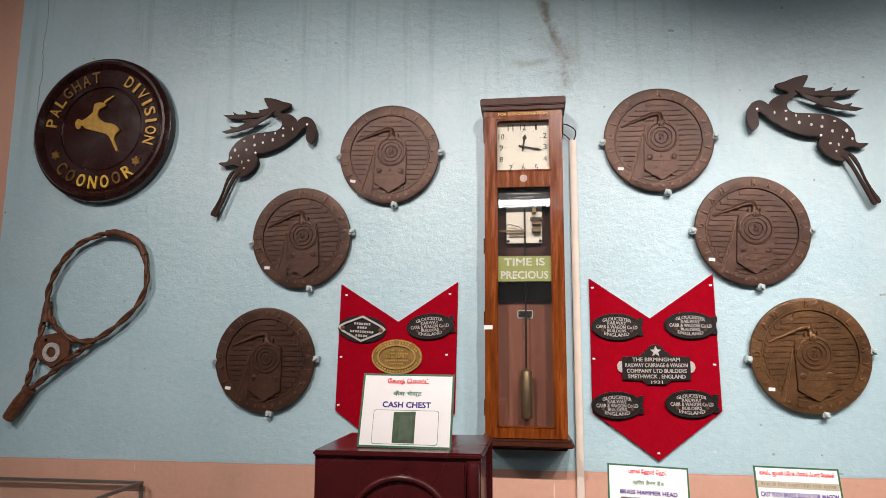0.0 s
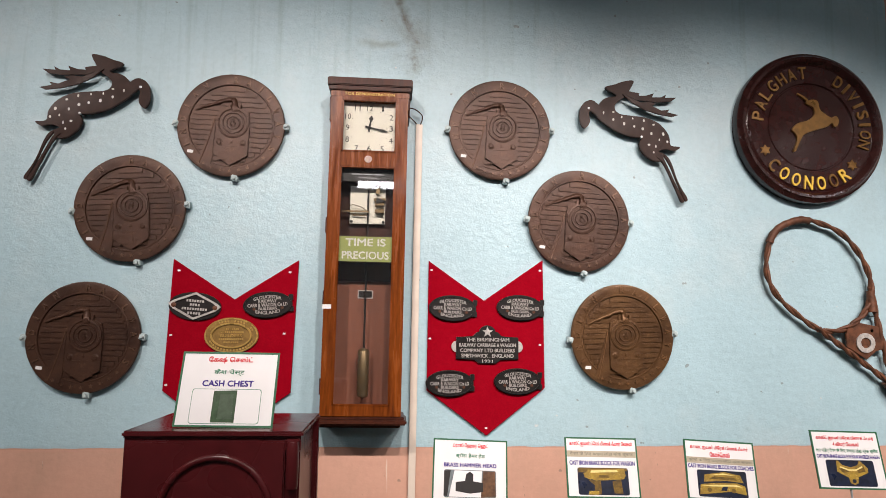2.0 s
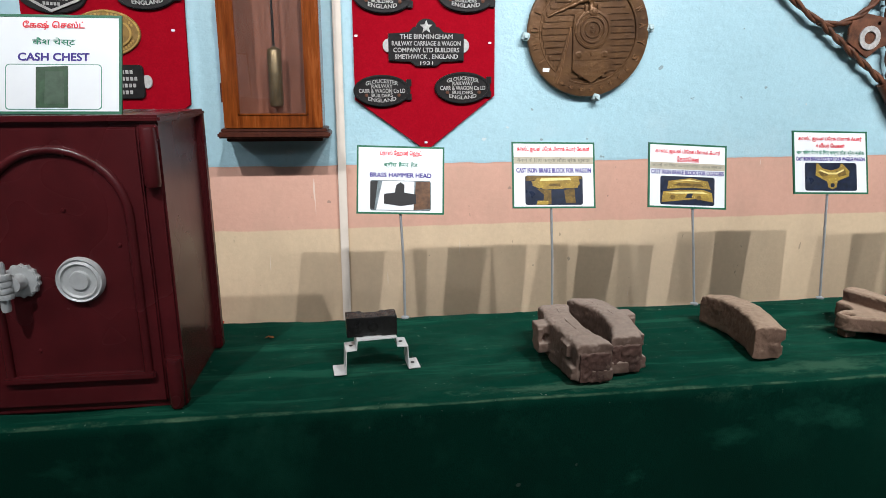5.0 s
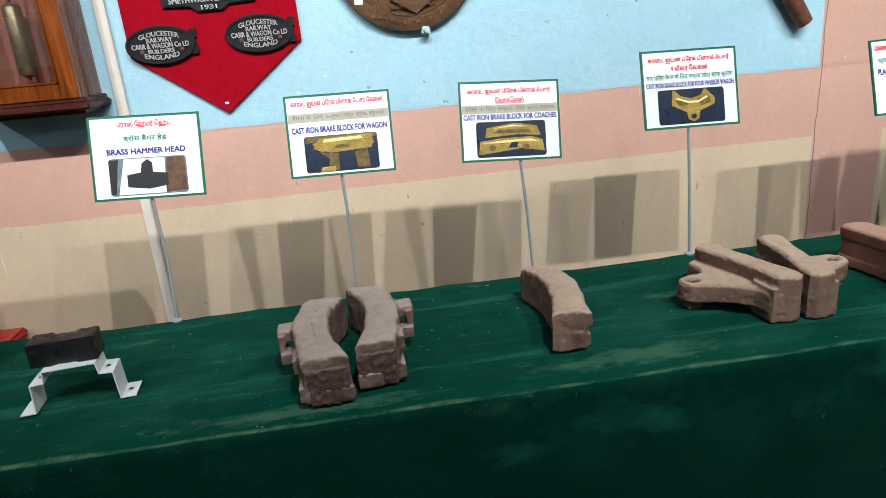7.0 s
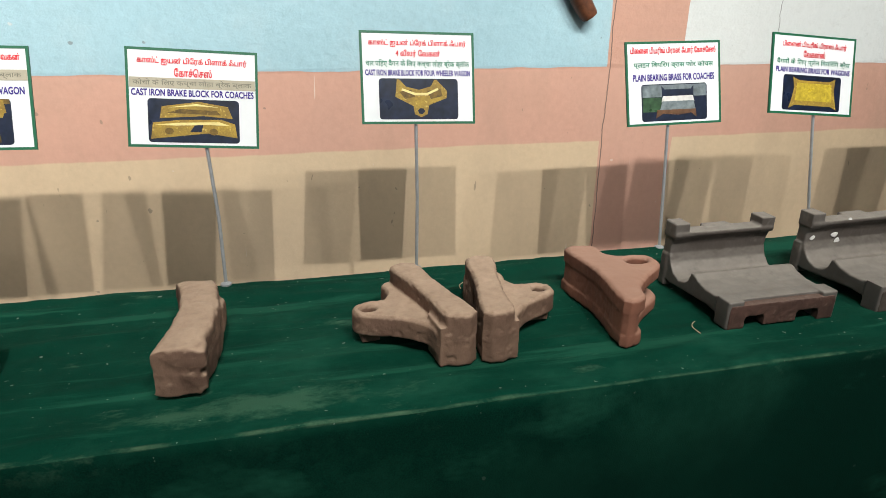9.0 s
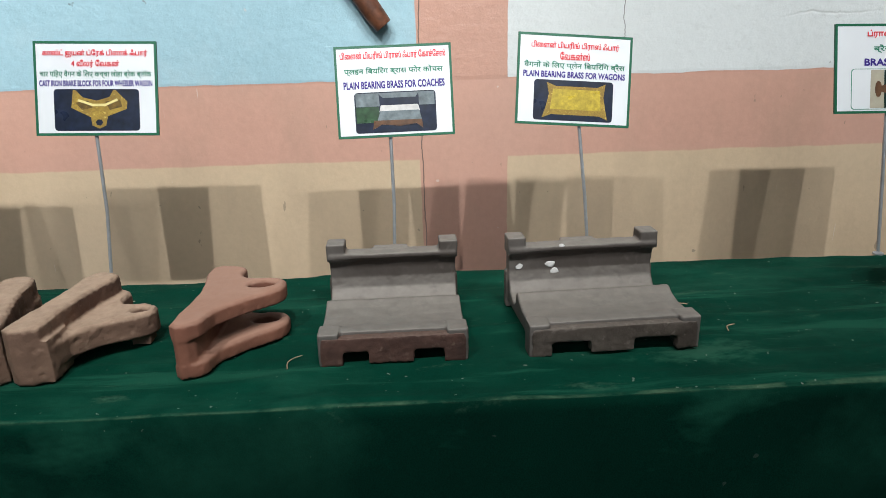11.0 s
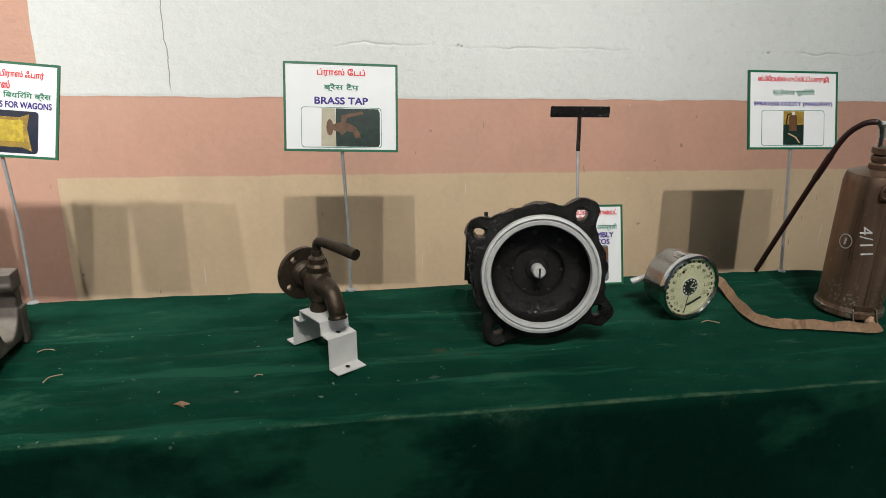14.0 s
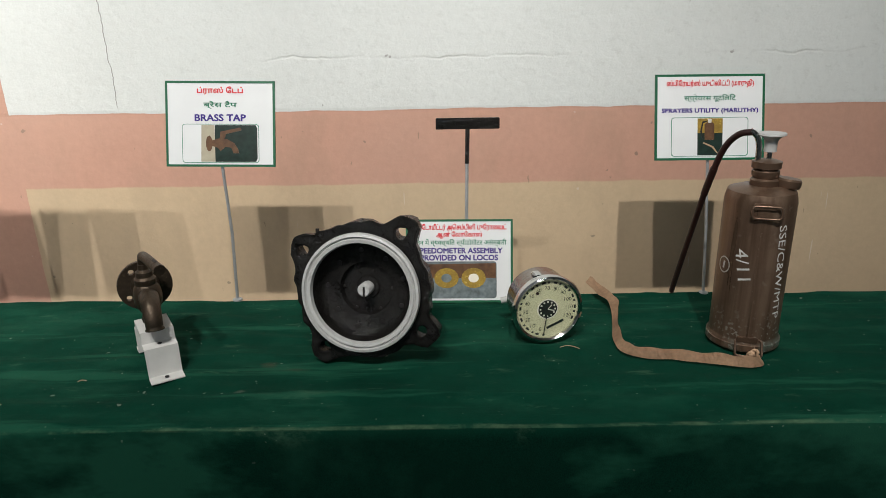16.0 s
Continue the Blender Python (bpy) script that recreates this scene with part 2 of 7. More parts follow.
def velvet():
    n = Nodes("green_velvet", 0.9)
    fine, blot = n.noise(420, 3), n.noise(4.5, 5, 0.6)
    worn = n.noise(2.6, 6, 0.7, n.scaled(1, 2.2, 1))
    x, y, z = n.xyz()
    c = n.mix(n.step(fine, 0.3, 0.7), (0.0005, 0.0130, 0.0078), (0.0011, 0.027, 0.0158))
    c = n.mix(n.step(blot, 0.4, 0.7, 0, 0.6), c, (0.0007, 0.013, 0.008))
    # light on the tabletop painted in: the top paler than the hanging front
    lit_top = n.math("MULTIPLY", n.step(z, 0.715, 0.733), n.step(n.noise(11, 5, 0.7), 0.25, 0.7, 0.20, 0.70))
    c = n.mix(lit_top, c, (0.0040, 0.052, 0.030))
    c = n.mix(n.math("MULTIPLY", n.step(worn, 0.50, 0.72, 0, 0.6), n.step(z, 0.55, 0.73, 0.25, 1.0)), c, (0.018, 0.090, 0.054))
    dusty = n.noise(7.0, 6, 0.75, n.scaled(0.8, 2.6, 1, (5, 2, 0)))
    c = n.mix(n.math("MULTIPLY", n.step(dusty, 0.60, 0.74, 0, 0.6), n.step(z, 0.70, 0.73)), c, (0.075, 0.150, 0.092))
    # pale lines along the creases, their highlights put into the colour
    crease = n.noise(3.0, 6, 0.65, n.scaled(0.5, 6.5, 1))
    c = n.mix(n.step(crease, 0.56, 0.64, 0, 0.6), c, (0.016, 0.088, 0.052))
    # rubbed pile along the table's front edge
    rub = n.math("MULTIPLY", n.step(z, 0.7325, 0.7355), n.step(y, TABLE_F, TABLE_F + 0.0035, 1, 0))
    rub = n.math("MULTIPLY", rub, n.step(n.noise(24, 5, 0.7, n.scaled(0.6, 1, 1)), 0.44, 0.70, 0.02, 0.6))
    c = n.mix(rub, c, (0.13, 0.21, 0.12))
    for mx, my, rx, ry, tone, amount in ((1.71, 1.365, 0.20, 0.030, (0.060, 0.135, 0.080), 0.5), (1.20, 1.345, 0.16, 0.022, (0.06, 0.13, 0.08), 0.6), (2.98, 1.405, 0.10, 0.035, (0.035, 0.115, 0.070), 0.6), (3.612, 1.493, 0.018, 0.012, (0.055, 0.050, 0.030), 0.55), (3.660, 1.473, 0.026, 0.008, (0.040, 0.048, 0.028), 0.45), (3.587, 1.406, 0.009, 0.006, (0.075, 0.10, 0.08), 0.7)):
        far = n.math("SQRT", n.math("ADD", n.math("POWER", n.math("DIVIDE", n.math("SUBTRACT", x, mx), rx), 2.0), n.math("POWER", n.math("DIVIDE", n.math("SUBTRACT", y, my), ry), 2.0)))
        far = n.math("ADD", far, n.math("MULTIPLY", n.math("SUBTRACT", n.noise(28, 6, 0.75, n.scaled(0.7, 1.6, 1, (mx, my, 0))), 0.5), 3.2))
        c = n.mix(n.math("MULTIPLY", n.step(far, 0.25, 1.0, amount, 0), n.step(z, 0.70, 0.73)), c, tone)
    lint = n.math("MAXIMUM", n.step(n.noise(58, 2, 0.3), 0.785, 0.80), n.math("MULTIPLY", n.step(n.noise(150, 2, 0.3), 0.765, 0.785), n.step(z, 0.70, 0.73)))
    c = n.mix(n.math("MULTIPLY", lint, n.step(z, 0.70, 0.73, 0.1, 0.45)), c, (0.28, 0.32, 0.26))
    n.set("Base Color", c)
    n.set("Sheen Weight", 0.02)
    n.set("Sheen Tint", (0.25, 0.8, 0.55, 1))
    n.set("Specular IOR Level", 0.06)
    return n.bump(n.math("ADD", n.math("MULTIPLY", fine, 0.35), n.math("MULTIPLY", crease, 0.8)), 0.3, 0.006).mat


def wood(name, a, b, rough=0.28, coat=0.3):
    n = Nodes(name, rough)
    rings = n.noise(5, 6, 0.65, n.scaled(14, 14, 1.2))
    pore = n.noise(90, 3, 0.6, n.scaled(4, 4, 0.25))
    c = n.mix(n.step(rings, 0.32, 0.68), a, b)
    n.set("Base Color", n.mix(n.step(pore, 0.45, 0.7, 0, 0.25), c, tuple(v * 0.4 for v in a)))
    n.set("Roughness", n.step(rings, 0.3, 0.7, rough - 0.08, rough + 0.12))
    n.set("Coat Weight", coat).set("Specular IOR Level", 0.2)
    n.set("Coat Roughness", 0.10)
    return n.bump(pore, 0.12, 0.001).mat


def clear_glass(name, gloss=0.09):
    """Thin clear glass: light passes straight through, with a faint mirror on its face."""
    n = Nodes(name, 0.02)
    clear = n.tree.nodes.new("ShaderNodeBsdfTransparent")
    clear.inputs[0].default_value = (0.95, 0.97, 0.96, 1)
    shine = n.tree.nodes.new("ShaderNodeBsdfGlossy")
    shine.inputs["Roughness"].default_value = 0.02
    mixer = n.tree.nodes.new("ShaderNodeMixShader")
    n.put(mixer.inputs[0], gloss)
    n.tree.links.new(clear.outputs[0], mixer.inputs[1])
    n.tree.links.new(shine.outputs[0], mixer.inputs[2])
    n.tree.links.new(mixer.outputs[0], n.tree.nodes["Material Output"].inputs["Surface"])
    return n.mat


def tank_copper():
    n = Nodes("streaked_tank_copper", 0.3, 0.6)
    x, y, z = n.xyz()
    streak = n.noise(1.0, 5, 0.6, n.scaled(60, 60, 3))
    blot = n.noise(16, 6, 0.65)
    c = n.mix(n.step(streak, 0.35, 0.68), (0.125, 0.076, 0.050), (0.225, 0.152, 0.106))
    c = n.mix(n.step(blot, 0.45, 0.70, 0, 0.6), c, (0.095, 0.062, 0.044))
    c = n.mix(n.step(n.noise(70, 3, 0.5), 0.66, 0.72, 0, 0.35), c, (0.30, 0.24, 0.19))
    low = n.step(z, 0.020, 0.075, 1, 0)
    fleck = n.math("MULTIPLY", n.step(n.noise(150, 3, 0.5), 0.56, 0.62), n.math("MULTIPLY", low, n.step(n.noise(22, 4, 0.6), 0.42, 0.55)))
    c = n.mix(n.math("MULTIPLY", fleck, 0.8), c, (0.46, 0.44, 0.38))
    green = n.math("MULTIPLY", n.step(z, 0.012, 0.022, 1, 0), n.step(n.noise(18, 4, 0.6), 0.48, 0.60))
    c = n.mix(n.math("MULTIPLY", green, 0.6), c, (0.25, 0.33, 0.29))
    n.set("Base Color", c)
    n.set("Roughness", n.step(streak, 0.3, 0.7, 0.26, 0.46)).set("Specular IOR Level", 0.3)
    return n.bump(n.math("ADD", n.math("MULTIPLY", streak, 0.3), blot), 0.12, 0.003).mat


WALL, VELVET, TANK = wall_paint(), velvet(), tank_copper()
BRONZE = rusty("brown_cast_iron", (0.083, 0.041, 0.026), (0.125, 0.069, 0.046), (0.040, 0.020, 0.014), 0.25, 0.36, 10, 0.3, 0.45, 0.45)
BRASSY = rusty("bronzed_cast_iron", (0.150, 0.077, 0.033), (0.19, 0.108, 0.050), (0.072, 0.036, 0.017), 0.35, 0.32, 10, 0.3, 0.5, 0.4)
LACQUER = plain("dark_brown_lacquer", (0.030, 0.0095, 0.0085), 0.20, 0, 0.4, 26, 0.3, spec=0.5)
WORN_BRONZE = rusty("worn_raised_iron", (0.160, 0.090, 0.060), (0.22, 0.13, 0.085), (0.075, 0.040, 0.027), 0.3, 0.34, 12, 0.3, 0.4, 0.4)
WORN_BRASSY = rusty("worn_raised_bronze", (0.23, 0.115, 0.05), (0.28, 0.155, 0.07), (0.11, 0.055, 0.025), 0.4, 0.33, 12, 0.3, 0.4)
GILT = plain("dull_brass_letters", (0.20, 0.105, 0.030), 0.36, 0.5, 0.35, 60)
OCHRE = plain("aged_yellow_paint", (0.46, 0.27, 0.045), 0.4, 0.15, 0.3, 60)
YELLOW = plain("yellow_painted_letters", (0.72, 0.47, 0.06), 0.4, 0, 0.12, 60)
CRIMSON = plain("crimson_felt", (0.27, 0.0022, 0.010), 0.9, 0, 0.14, 220, 0.2, spec=0.03)
BLACK_IRON = plain("black_painted_iron", (0.016, 0.014, 0.014), 0.38, 0.2, 0.3, 50, 0.4)
SILVER_PAINT = plain("silver_painted_metal", (0.55, 0.55, 0.54), 0.45, 0.2, 0.12, 80, 0.2)
LETTER_GREY = plain("worn_silver_letters", (0.50, 0.48, 0.46), 0.42, 0.25, 0.3, 120)
STRIP_INK = plain("faded_grey_print", (0.17, 0.16, 0.12), 0.6, 0, 0.1)
BADGE_METAL = plain("dull_rose_metal", (0.34, 0.25, 0.21), 0.4, 0.3, 0.4, 300)
DARK_BRASS = plain("tarnished_brass_ground", (0.29, 0.175, 0.055), 0.4, 0.4, 0.35, 60, 0.2)
OLD_BRASS = plain("tarnished_clock_brass", (0.17, 0.115, 0.06), 0.4, 0.6, 0.3, 60)
BRASS = plain("polished_brass", (0.56, 0.36, 0.11), 0.3, 0.45, 0.2, 40, 0.2)
STEEL = plain("chromed_steel", (0.62, 0.61, 0.60), 0.12, 1.0, 0.1, 40, 0, 0.06)
WOOD_CLOCK = wood("varnished_teak", (0.090, 0.0190, 0.0036), (0.240, 0.0590, 0.0085), 0.22)
WOOD_DARK = wood("dark_teak", (0.034, 0.0085, 0.0050), (0.074, 0.0195, 0.0090), 0.42, 0.1)
WOOD_BACK = wood("reddish_back_board", (0.190, 0.072, 0.046), (0.290, 0.112, 0.072), 0.4)
DIAL_CREAM = plain("cream_gauge_dial", (0.70, 0.66, 0.44), 0.5, 0, 0.06, 40)
IVORY = plain("ivory_dial", (0.80, 0.755, 0.655), 0.5, 0, 0.05, 40)
INK = plain("black_ink", (0.015, 0.013, 0.013), 0.6)
SAFE_PAINT = plain("maroon_gloss_paint", (0.070, 0.0088, 0.0105), 0.27, 0, 0.25, 14, 0.3)
WHITE_CARD = plain("white_card", (0.70, 0.71, 0.72), 0.45, 0, 0.03, 20)
GREEN_EDGE = plain("green_border", (0.008, 0.105, 0.048), 0.45, 0, 0.08, 40)
RED_INK = plain("red_print", (0.62, 0.02, 0.03), 0.5, 0, 0.05)
GREEN_INK = plain("green_print", (0.02, 0.18, 0.10), 0.5, 0, 0.05)
BLUE_INK = plain("violet_print", (0.035, 0.015, 0.20), 0.5, 0, 0.05)
NAVY = plain("dark_photo_ground", (0.008, 0.013, 0.032), 0.35, 0, 0.6, 60)
PHOTO_GOLD = rusty("gold_photo_tone", (0.42, 0.28, 0.035), (0.66, 0.50, 0.13), (0.17, 0.10, 0.018), 0, 0.4, 40, 0.8, 0, 0.6)
PHOTO_LIGHT = plain("pale_gold_photo_tone", (0.72, 0.60, 0.24), 0.35, 0, 0.2, 120)
PHOTO_DIM = rusty("dim_gold_photo_tone", (0.20, 0.12, 0.02), (0.33, 0.22, 0.05), (0.05, 0.03, 0.012), 0, 0.4, 60, 0.8, 0)
PHOTO_GREY = plain("grey_photo_tone", (0.16, 0.19, 0.20), 0.35, 0, 0.5, 70)
PHOTO_BROWN = plain("brown_photo_tone", (0.12, 0.06, 0.03), 0.35, 0, 0.5, 80)
PHOTO_DARK = plain("dark_green_photo_tone", (0.010, 0.026, 0.019), 0.35, 0, 0.5, 80)
PHOTO_GREEN = plain("green_photo_tone", (0.03, 0.07, 0.03), 0.35, 0, 0.5, 80)
TAPE = plain("buff_paper_strip", (0.40, 0.36, 0.27), 0.6, 0, 0.12, 60)
PIPE_WHITE = plain("cream_plastic_conduit", (0.66, 0.58, 0.50), 0.4, 0, 0.08, 20)
STICK = plain("galvanised_rod", (0.45, 0.46, 0.47), 0.38, 0.6, 0.12, 60)
RUST_BROWN = rusty("dusty_rusted_iron", (0.235, 0.145, 0.098), (0.450, 0.322, 0.226), (0.105, 0.060, 0.042), 0.1, 0.85, 7, 0.95, 0.6, 0.28)
RUST_GREY = rusty("dusty_grey_iron", (0.185, 0.122, 0.092), (0.365, 0.282, 0.228), (0.075, 0.045, 0.034), 0.1, 0.8, 7, 0.95, 0.5, 0.24)
RUST_RED = rusty("red_oxide_iron", (0.27, 0.115, 0.072), (0.38, 0.225, 0.160), (0.13, 0.055, 0.036), 0.05, 0.85, 6, 0.9, 0.2, 0.10)
APRON_RUST = rusty("dark_rusted_face", (0.105, 0.055, 0.042), (0.20, 0.14, 0.11), (0.05, 0.028, 0.022), 0.15, 0.7, 16, 0.6, 0.35, 0.4)
APRON_GREY = rusty("dark_grey_rough_face", (0.105, 0.086, 0.070), (0.22, 0.185, 0.155), (0.05, 0.038, 0.030), 0.15, 0.7, 16, 0.6, 0.4, 0.45)
GUNMETAL = rusty("grey_bearing_metal", (0.150, 0.134, 0.120), (0.260, 0.232, 0.198), (0.070, 0.058, 0.050), 0.15, 0.55, 5, 0.85, 0.14, 0.30)
TAP_METAL = rusty("tarnished_brass", (0.085, 0.060, 0.042), (0.12, 0.088, 0.06), (0.035, 0.028, 0.02), 0.6, 0.42, 20, 0.4, 0.3)
COPPER = rusty("tarnished_copper", (0.185, 0.122, 0.084), (0.235, 0.162, 0.115), (0.115, 0.071, 0.049), 0.6, 0.32, 7, 0.3, 0.08, 0.25)
BLACK_GLOSS = rusty("chipped_black_casting", (0.0055, 0.0052, 0.0052), (0.009, 0.0085, 0.008), (0.013, 0.012, 0.011), 0.0, 0.2, 22, 0.3, 0.7, 0.5)
RUBBER = plain("dark_red_rubber", (0.028, 0.010, 0.009), 0.42, 0, 0.25, 40)
WEBBING = plain("tan_cotton_webbing", (0.50, 0.33, 0.21), 0.9, 0, 0.2, 160, 0.4)
CHALK = plain("white_brush_paint", (0.62, 0.60, 0.57), 0.7, 0, 0.2, 90)
OLIVE_CARD = plain("olive_card", (0.27, 0.30, 0.085), 0.55, 0, 0.06, 40)
DEER_BROWN = plain("brown_painted_plywood", (0.034, 0.015, 0.011), 0.4, 0, 0.35, 30, 0.2, spec=0.12)
RUST_TAPE = plain("rusted_brown_cable", (0.125, 0.048, 0.024), 0.55, 0.1, 0.55, 45, 0.5)
PLASTER = plain("painted_anchor_lump", (0.42, 0.52, 0.53), 0.6, 0, 0.15, 60, 0.4)
GLASS = clear_glass("clear_glass")
FLOOR_STONE = plain("grey_stone_floor", (0.16, 0.145, 0.13), 0.5, 0, 0.15, 6)
ROOM_WALL = plain("pale_room_wall", (0.34, 0.37, 0.37), 0.6, 0, 0.08, 3)
CEILING_WHITE = plain("white_ceiling", (0.5, 0.5, 0.48), 0.7, 0, 0.05, 3)


# ---- mesh helpers ----
def part(name, bm, material, parent=None, label="", smooth=None, at=None):
    """Links a bmesh as one mesh object, as a part of parent if there is one."""
    mesh = bpy.data.meshes.new(name)
    if smooth is not None:
        for f in bm.faces:
            f.smooth = True
        for e in bm.edges:
            if len(e.link_faces) == 2 and e.calc_face_angle(0) > radians(smooth):
                e.smooth = False
    bm.to_mesh(mesh)
    bm.free()
    mesh.materials.append(material)
    ob = new(name, mesh)
    if parent is not None:
        ob.parent = parent
    if at is not None:
        ob.matrix_basis = at
    if label:
        tagged(ob, label)
    return ob


def thing(name, at, label, category, group="", kind=""):
    ob = new(name)
    ob.empty_display_size = 0.05
    ob.matrix_basis = at
    return tagged(ob, label, category, group, kind)


def box(bm, x0, x1, y0, y1, z0, z1, bevel=0.0, m=None):
    made = bmesh.ops.create_cube(bm, size=1.0)["verts"]
    mat = Matrix.LocRotScale(((x0 + x1) / 2, (y0 + y1) / 2, (z0 + z1) / 2), None, (x1 - x0, y1 - y0, z1 - z0))
    bmesh.ops.transform(bm, matrix=mat, verts=made)
    if bevel:
        out = bmesh.ops.bevel(bm, geom=list({e for v in made for e in v.link_edges}), offset=bevel, segments=2, affect="EDGES")
        made = list({v for f in out["faces"] for v in f.verts} | {v for v in made if v.is_valid})
    if m is not None:
        bmesh.ops.transform(bm, matrix=m, verts=[v for v in made if v.is_valid])
    return bm


def boxes(*args, bevel=0.0):
    bm = bmesh.new()
    for a in args:
        box(bm, *a, bevel=bevel)
    return bm


def lathe(profile, segs=48, m=None, bm=None, closed=False):
    """Turns (radius, height) pairs about z, capping ends that stop off the axis."""
    bm = bm or bmesh.new()
    rings = []
    for r, h in profile:
        if r < 1e-6:
            rings.append([bm.verts.new((0, 0, h))])
        else:
            rings.append([bm.verts.new((r * math.cos(2 * math.pi * i / segs), r * math.sin(2 * math.pi * i / segs), h)) for i in range(segs)])
    pairs = list(zip(rings, rings[1:])) + ([(rings[-1], rings[0])] if closed else [])
    for a, b in pairs:
        for i in range(segs):
            j = (i + 1) % segs
            if len(a) == 1:
                bm.faces.new((a[0], b[i], b[j]))
            elif len(b) == 1:
                bm.faces.new((a[i], b[0], a[j]))
            else:
                bm.faces.new((a[i], b[i], b[j], a[j]))
    if not closed:
        for ring in (rings[0], rings[-1]):
            if len(ring) > 1:
                bm.faces.new(ring)
    bmesh.ops.recalc_face_normals(bm, faces=bm.faces)
    if m is not None:
        bmesh.ops.transform(bm, matrix=m, verts=[v for r in rings for v in r])
    return bm


FRONT = pose(0, 0, 0, 90, 0, 0)  # turns z towards the viewer (-y), y up


def slab(outline, y0, y1, bevel=0.0, bm=None, holes=()):
    """A plate with the outline of (x, z) points between depths y0 (front) and y1 (back)."""
    bm = bm or bmesh.new()
    loops = [outline, *holes]
    edges = []
    for loop in loops:
        vs = [bm.verts.new((x, y1, z)) for x, z in loop]
        edges += [bm.edges.new((vs[i], vs[(i + 1) % len(vs)])) for i in range(len(vs))]
    fill = bmesh.ops.triangle_fill(bm, use_beauty=True, use_dissolve=False, edges=edges)
    faces = [g for g in fill["geom"] if isinstance(g, bmesh.types.BMFace)]
    if not holes:
        joined = bmesh.utils.face_join(faces) if len(faces) > 1 else faces[0]
        faces = [joined] if joined else faces
    ext = bmesh.ops.extrude_face_region(bm, geom=faces)
    top = [g for g in ext["geom"] if isinstance(g, bmesh.types.BMVert)]
    bmesh.ops.translate(bm, vec=(0, y0 - y1, 0), verts=top)
    bmesh.ops.recalc_face_normals(bm, faces=bm.faces)
    if bevel:
        es = [e for e in bm.edges if e.is_valid and len(e.link_faces) == 2 and e.calc_face_angle(0) > 0.6 and all(abs(v.co.y - y0) < 1e-5 for v in e.verts)]
        bmesh.ops.bevel(bm, geom=es, offset=bevel, segments=2, affect="EDGES")
    return bm


def smooth_loop(pts, steps=6, closed=True):
    """A Catmull-Rom curve through the points."""
    out, n = [], len(pts)
    for i in range(n if closed else n - 1):
        g = [Vector(pts[(i + k) % n] if closed else pts[min(max(i + k, 0), n - 1)]) for k in (-1, 0, 1, 2)]
        for s in range(steps):
            t = s / steps
            out.append(tuple(0.5 * (2 * g[1] + (g[2] - g[0]) * t + (2 * g[0] - 5 * g[1] + 4 * g[2] - g[3]) * t * t + (3 * g[1] - g[0] - 3 * g[2] + g[3]) * t ** 3)))
    if not closed:
        out.append(tuple(pts[-1]))
    return out


def tube(pts, radius, segs=10, closed=False, bm=None, flat=1.0):
    """A round bar along 3D points; radius may be a function of 0..1."""
    bm = bm or bmesh.new()
    pts = [Vector(p) for p in pts]
    n, rings, side = len(pts), [], None
    for i, p in enumerate(pts):
        a = pts[(i - 1) % n] if closed or i else p
        b = pts[(i + 1) % n] if closed or i < n - 1 else p
        d = (b - a).normalized()
        if side is None:
            side = d.orthogonal().normalized()
        side = (side - d * side.dot(d)).normalized()
        up = d.cross(side)
        r = radius(i / max(1, n - 1)) if callable(radius) else radius
        rings.append([bm.verts.new(p + side * (r * math.cos(2 * math.pi * k / segs)) + up * (r * flat * math.sin(2 * math.pi * k / segs))) for k in range(segs)])
    for a, b in list(zip(rings, rings[1:])) + ([(rings[-1], rings[0])] if closed else []):
        for k in range(segs):
            bm.faces.new((a[k], a[(k + 1) % segs], b[(k + 1) % segs], b[k]))
    if not closed:
        bm.faces.new(rings[0][::-1])
        bm.faces.new(rings[-1])
    bmesh.ops.recalc_face_normals(bm, faces=bm.faces)
    return bm


def circle(cx, cz, rx, rz=None, n=40, a0=0.0):
    rz = rx if rz is None else rz
    return [(cx + rx * math.cos(a0 + 2 * math.pi * i / n), cz + rz * math.sin(a0 + 2 * math.pi * i / n)) for i in range(n)]


def rounded(x0, x1, z0, z1, r, n=5):
    out = []
    for cx, cz, a in ((x1 - r, z1 - r, 0), (x0 + r, z1 - r, 90), (x0 + r, z0 + r, 180), (x1 - r, z0 + r, 270)):
        out += [(cx + r * math.cos(radians(a + 90 * k / n)), cz + r * math.sin(radians(a + 90 * k / n))) for k in range(n + 1)]
    return out


def filled(points, edges):
    """A flat bmesh of all that the outlines wind round, also where they cross each other."""
    bm = bmesh.new()
    if len(points) < 3:
        return bm
    co, _, faces = geometry.delaunay_2d_cdt([Vector(p) for p in points], edges, [], 0, 1e-6)[:3]
    a, b = points[[e[0] for e in edges]], points[[e[1] for e in edges]]
    co = np.array([v[:] for v in co])
    verts = {}
    for face in faces:
        mx, my = co[list(face)].mean(axis=0)
        side = (b[:, 0] - a[:, 0]) * (my - a[:, 1]) - (b[:, 1] - a[:, 1]) * (mx - a[:, 0])
        up = np.sum((a[:, 1] <= my) & (b[:, 1] > my) & (side > 0))
        down = np.sum((a[:, 1] > my) & (b[:, 1] <= my) & (side < 0))
        if up != down:
            for i in face:
                if i not in verts:
                    verts[i] = bm.verts.new((co[i][0], co[i][1], 0))
            bm.faces.new([verts[i] for i in face])
    return bm


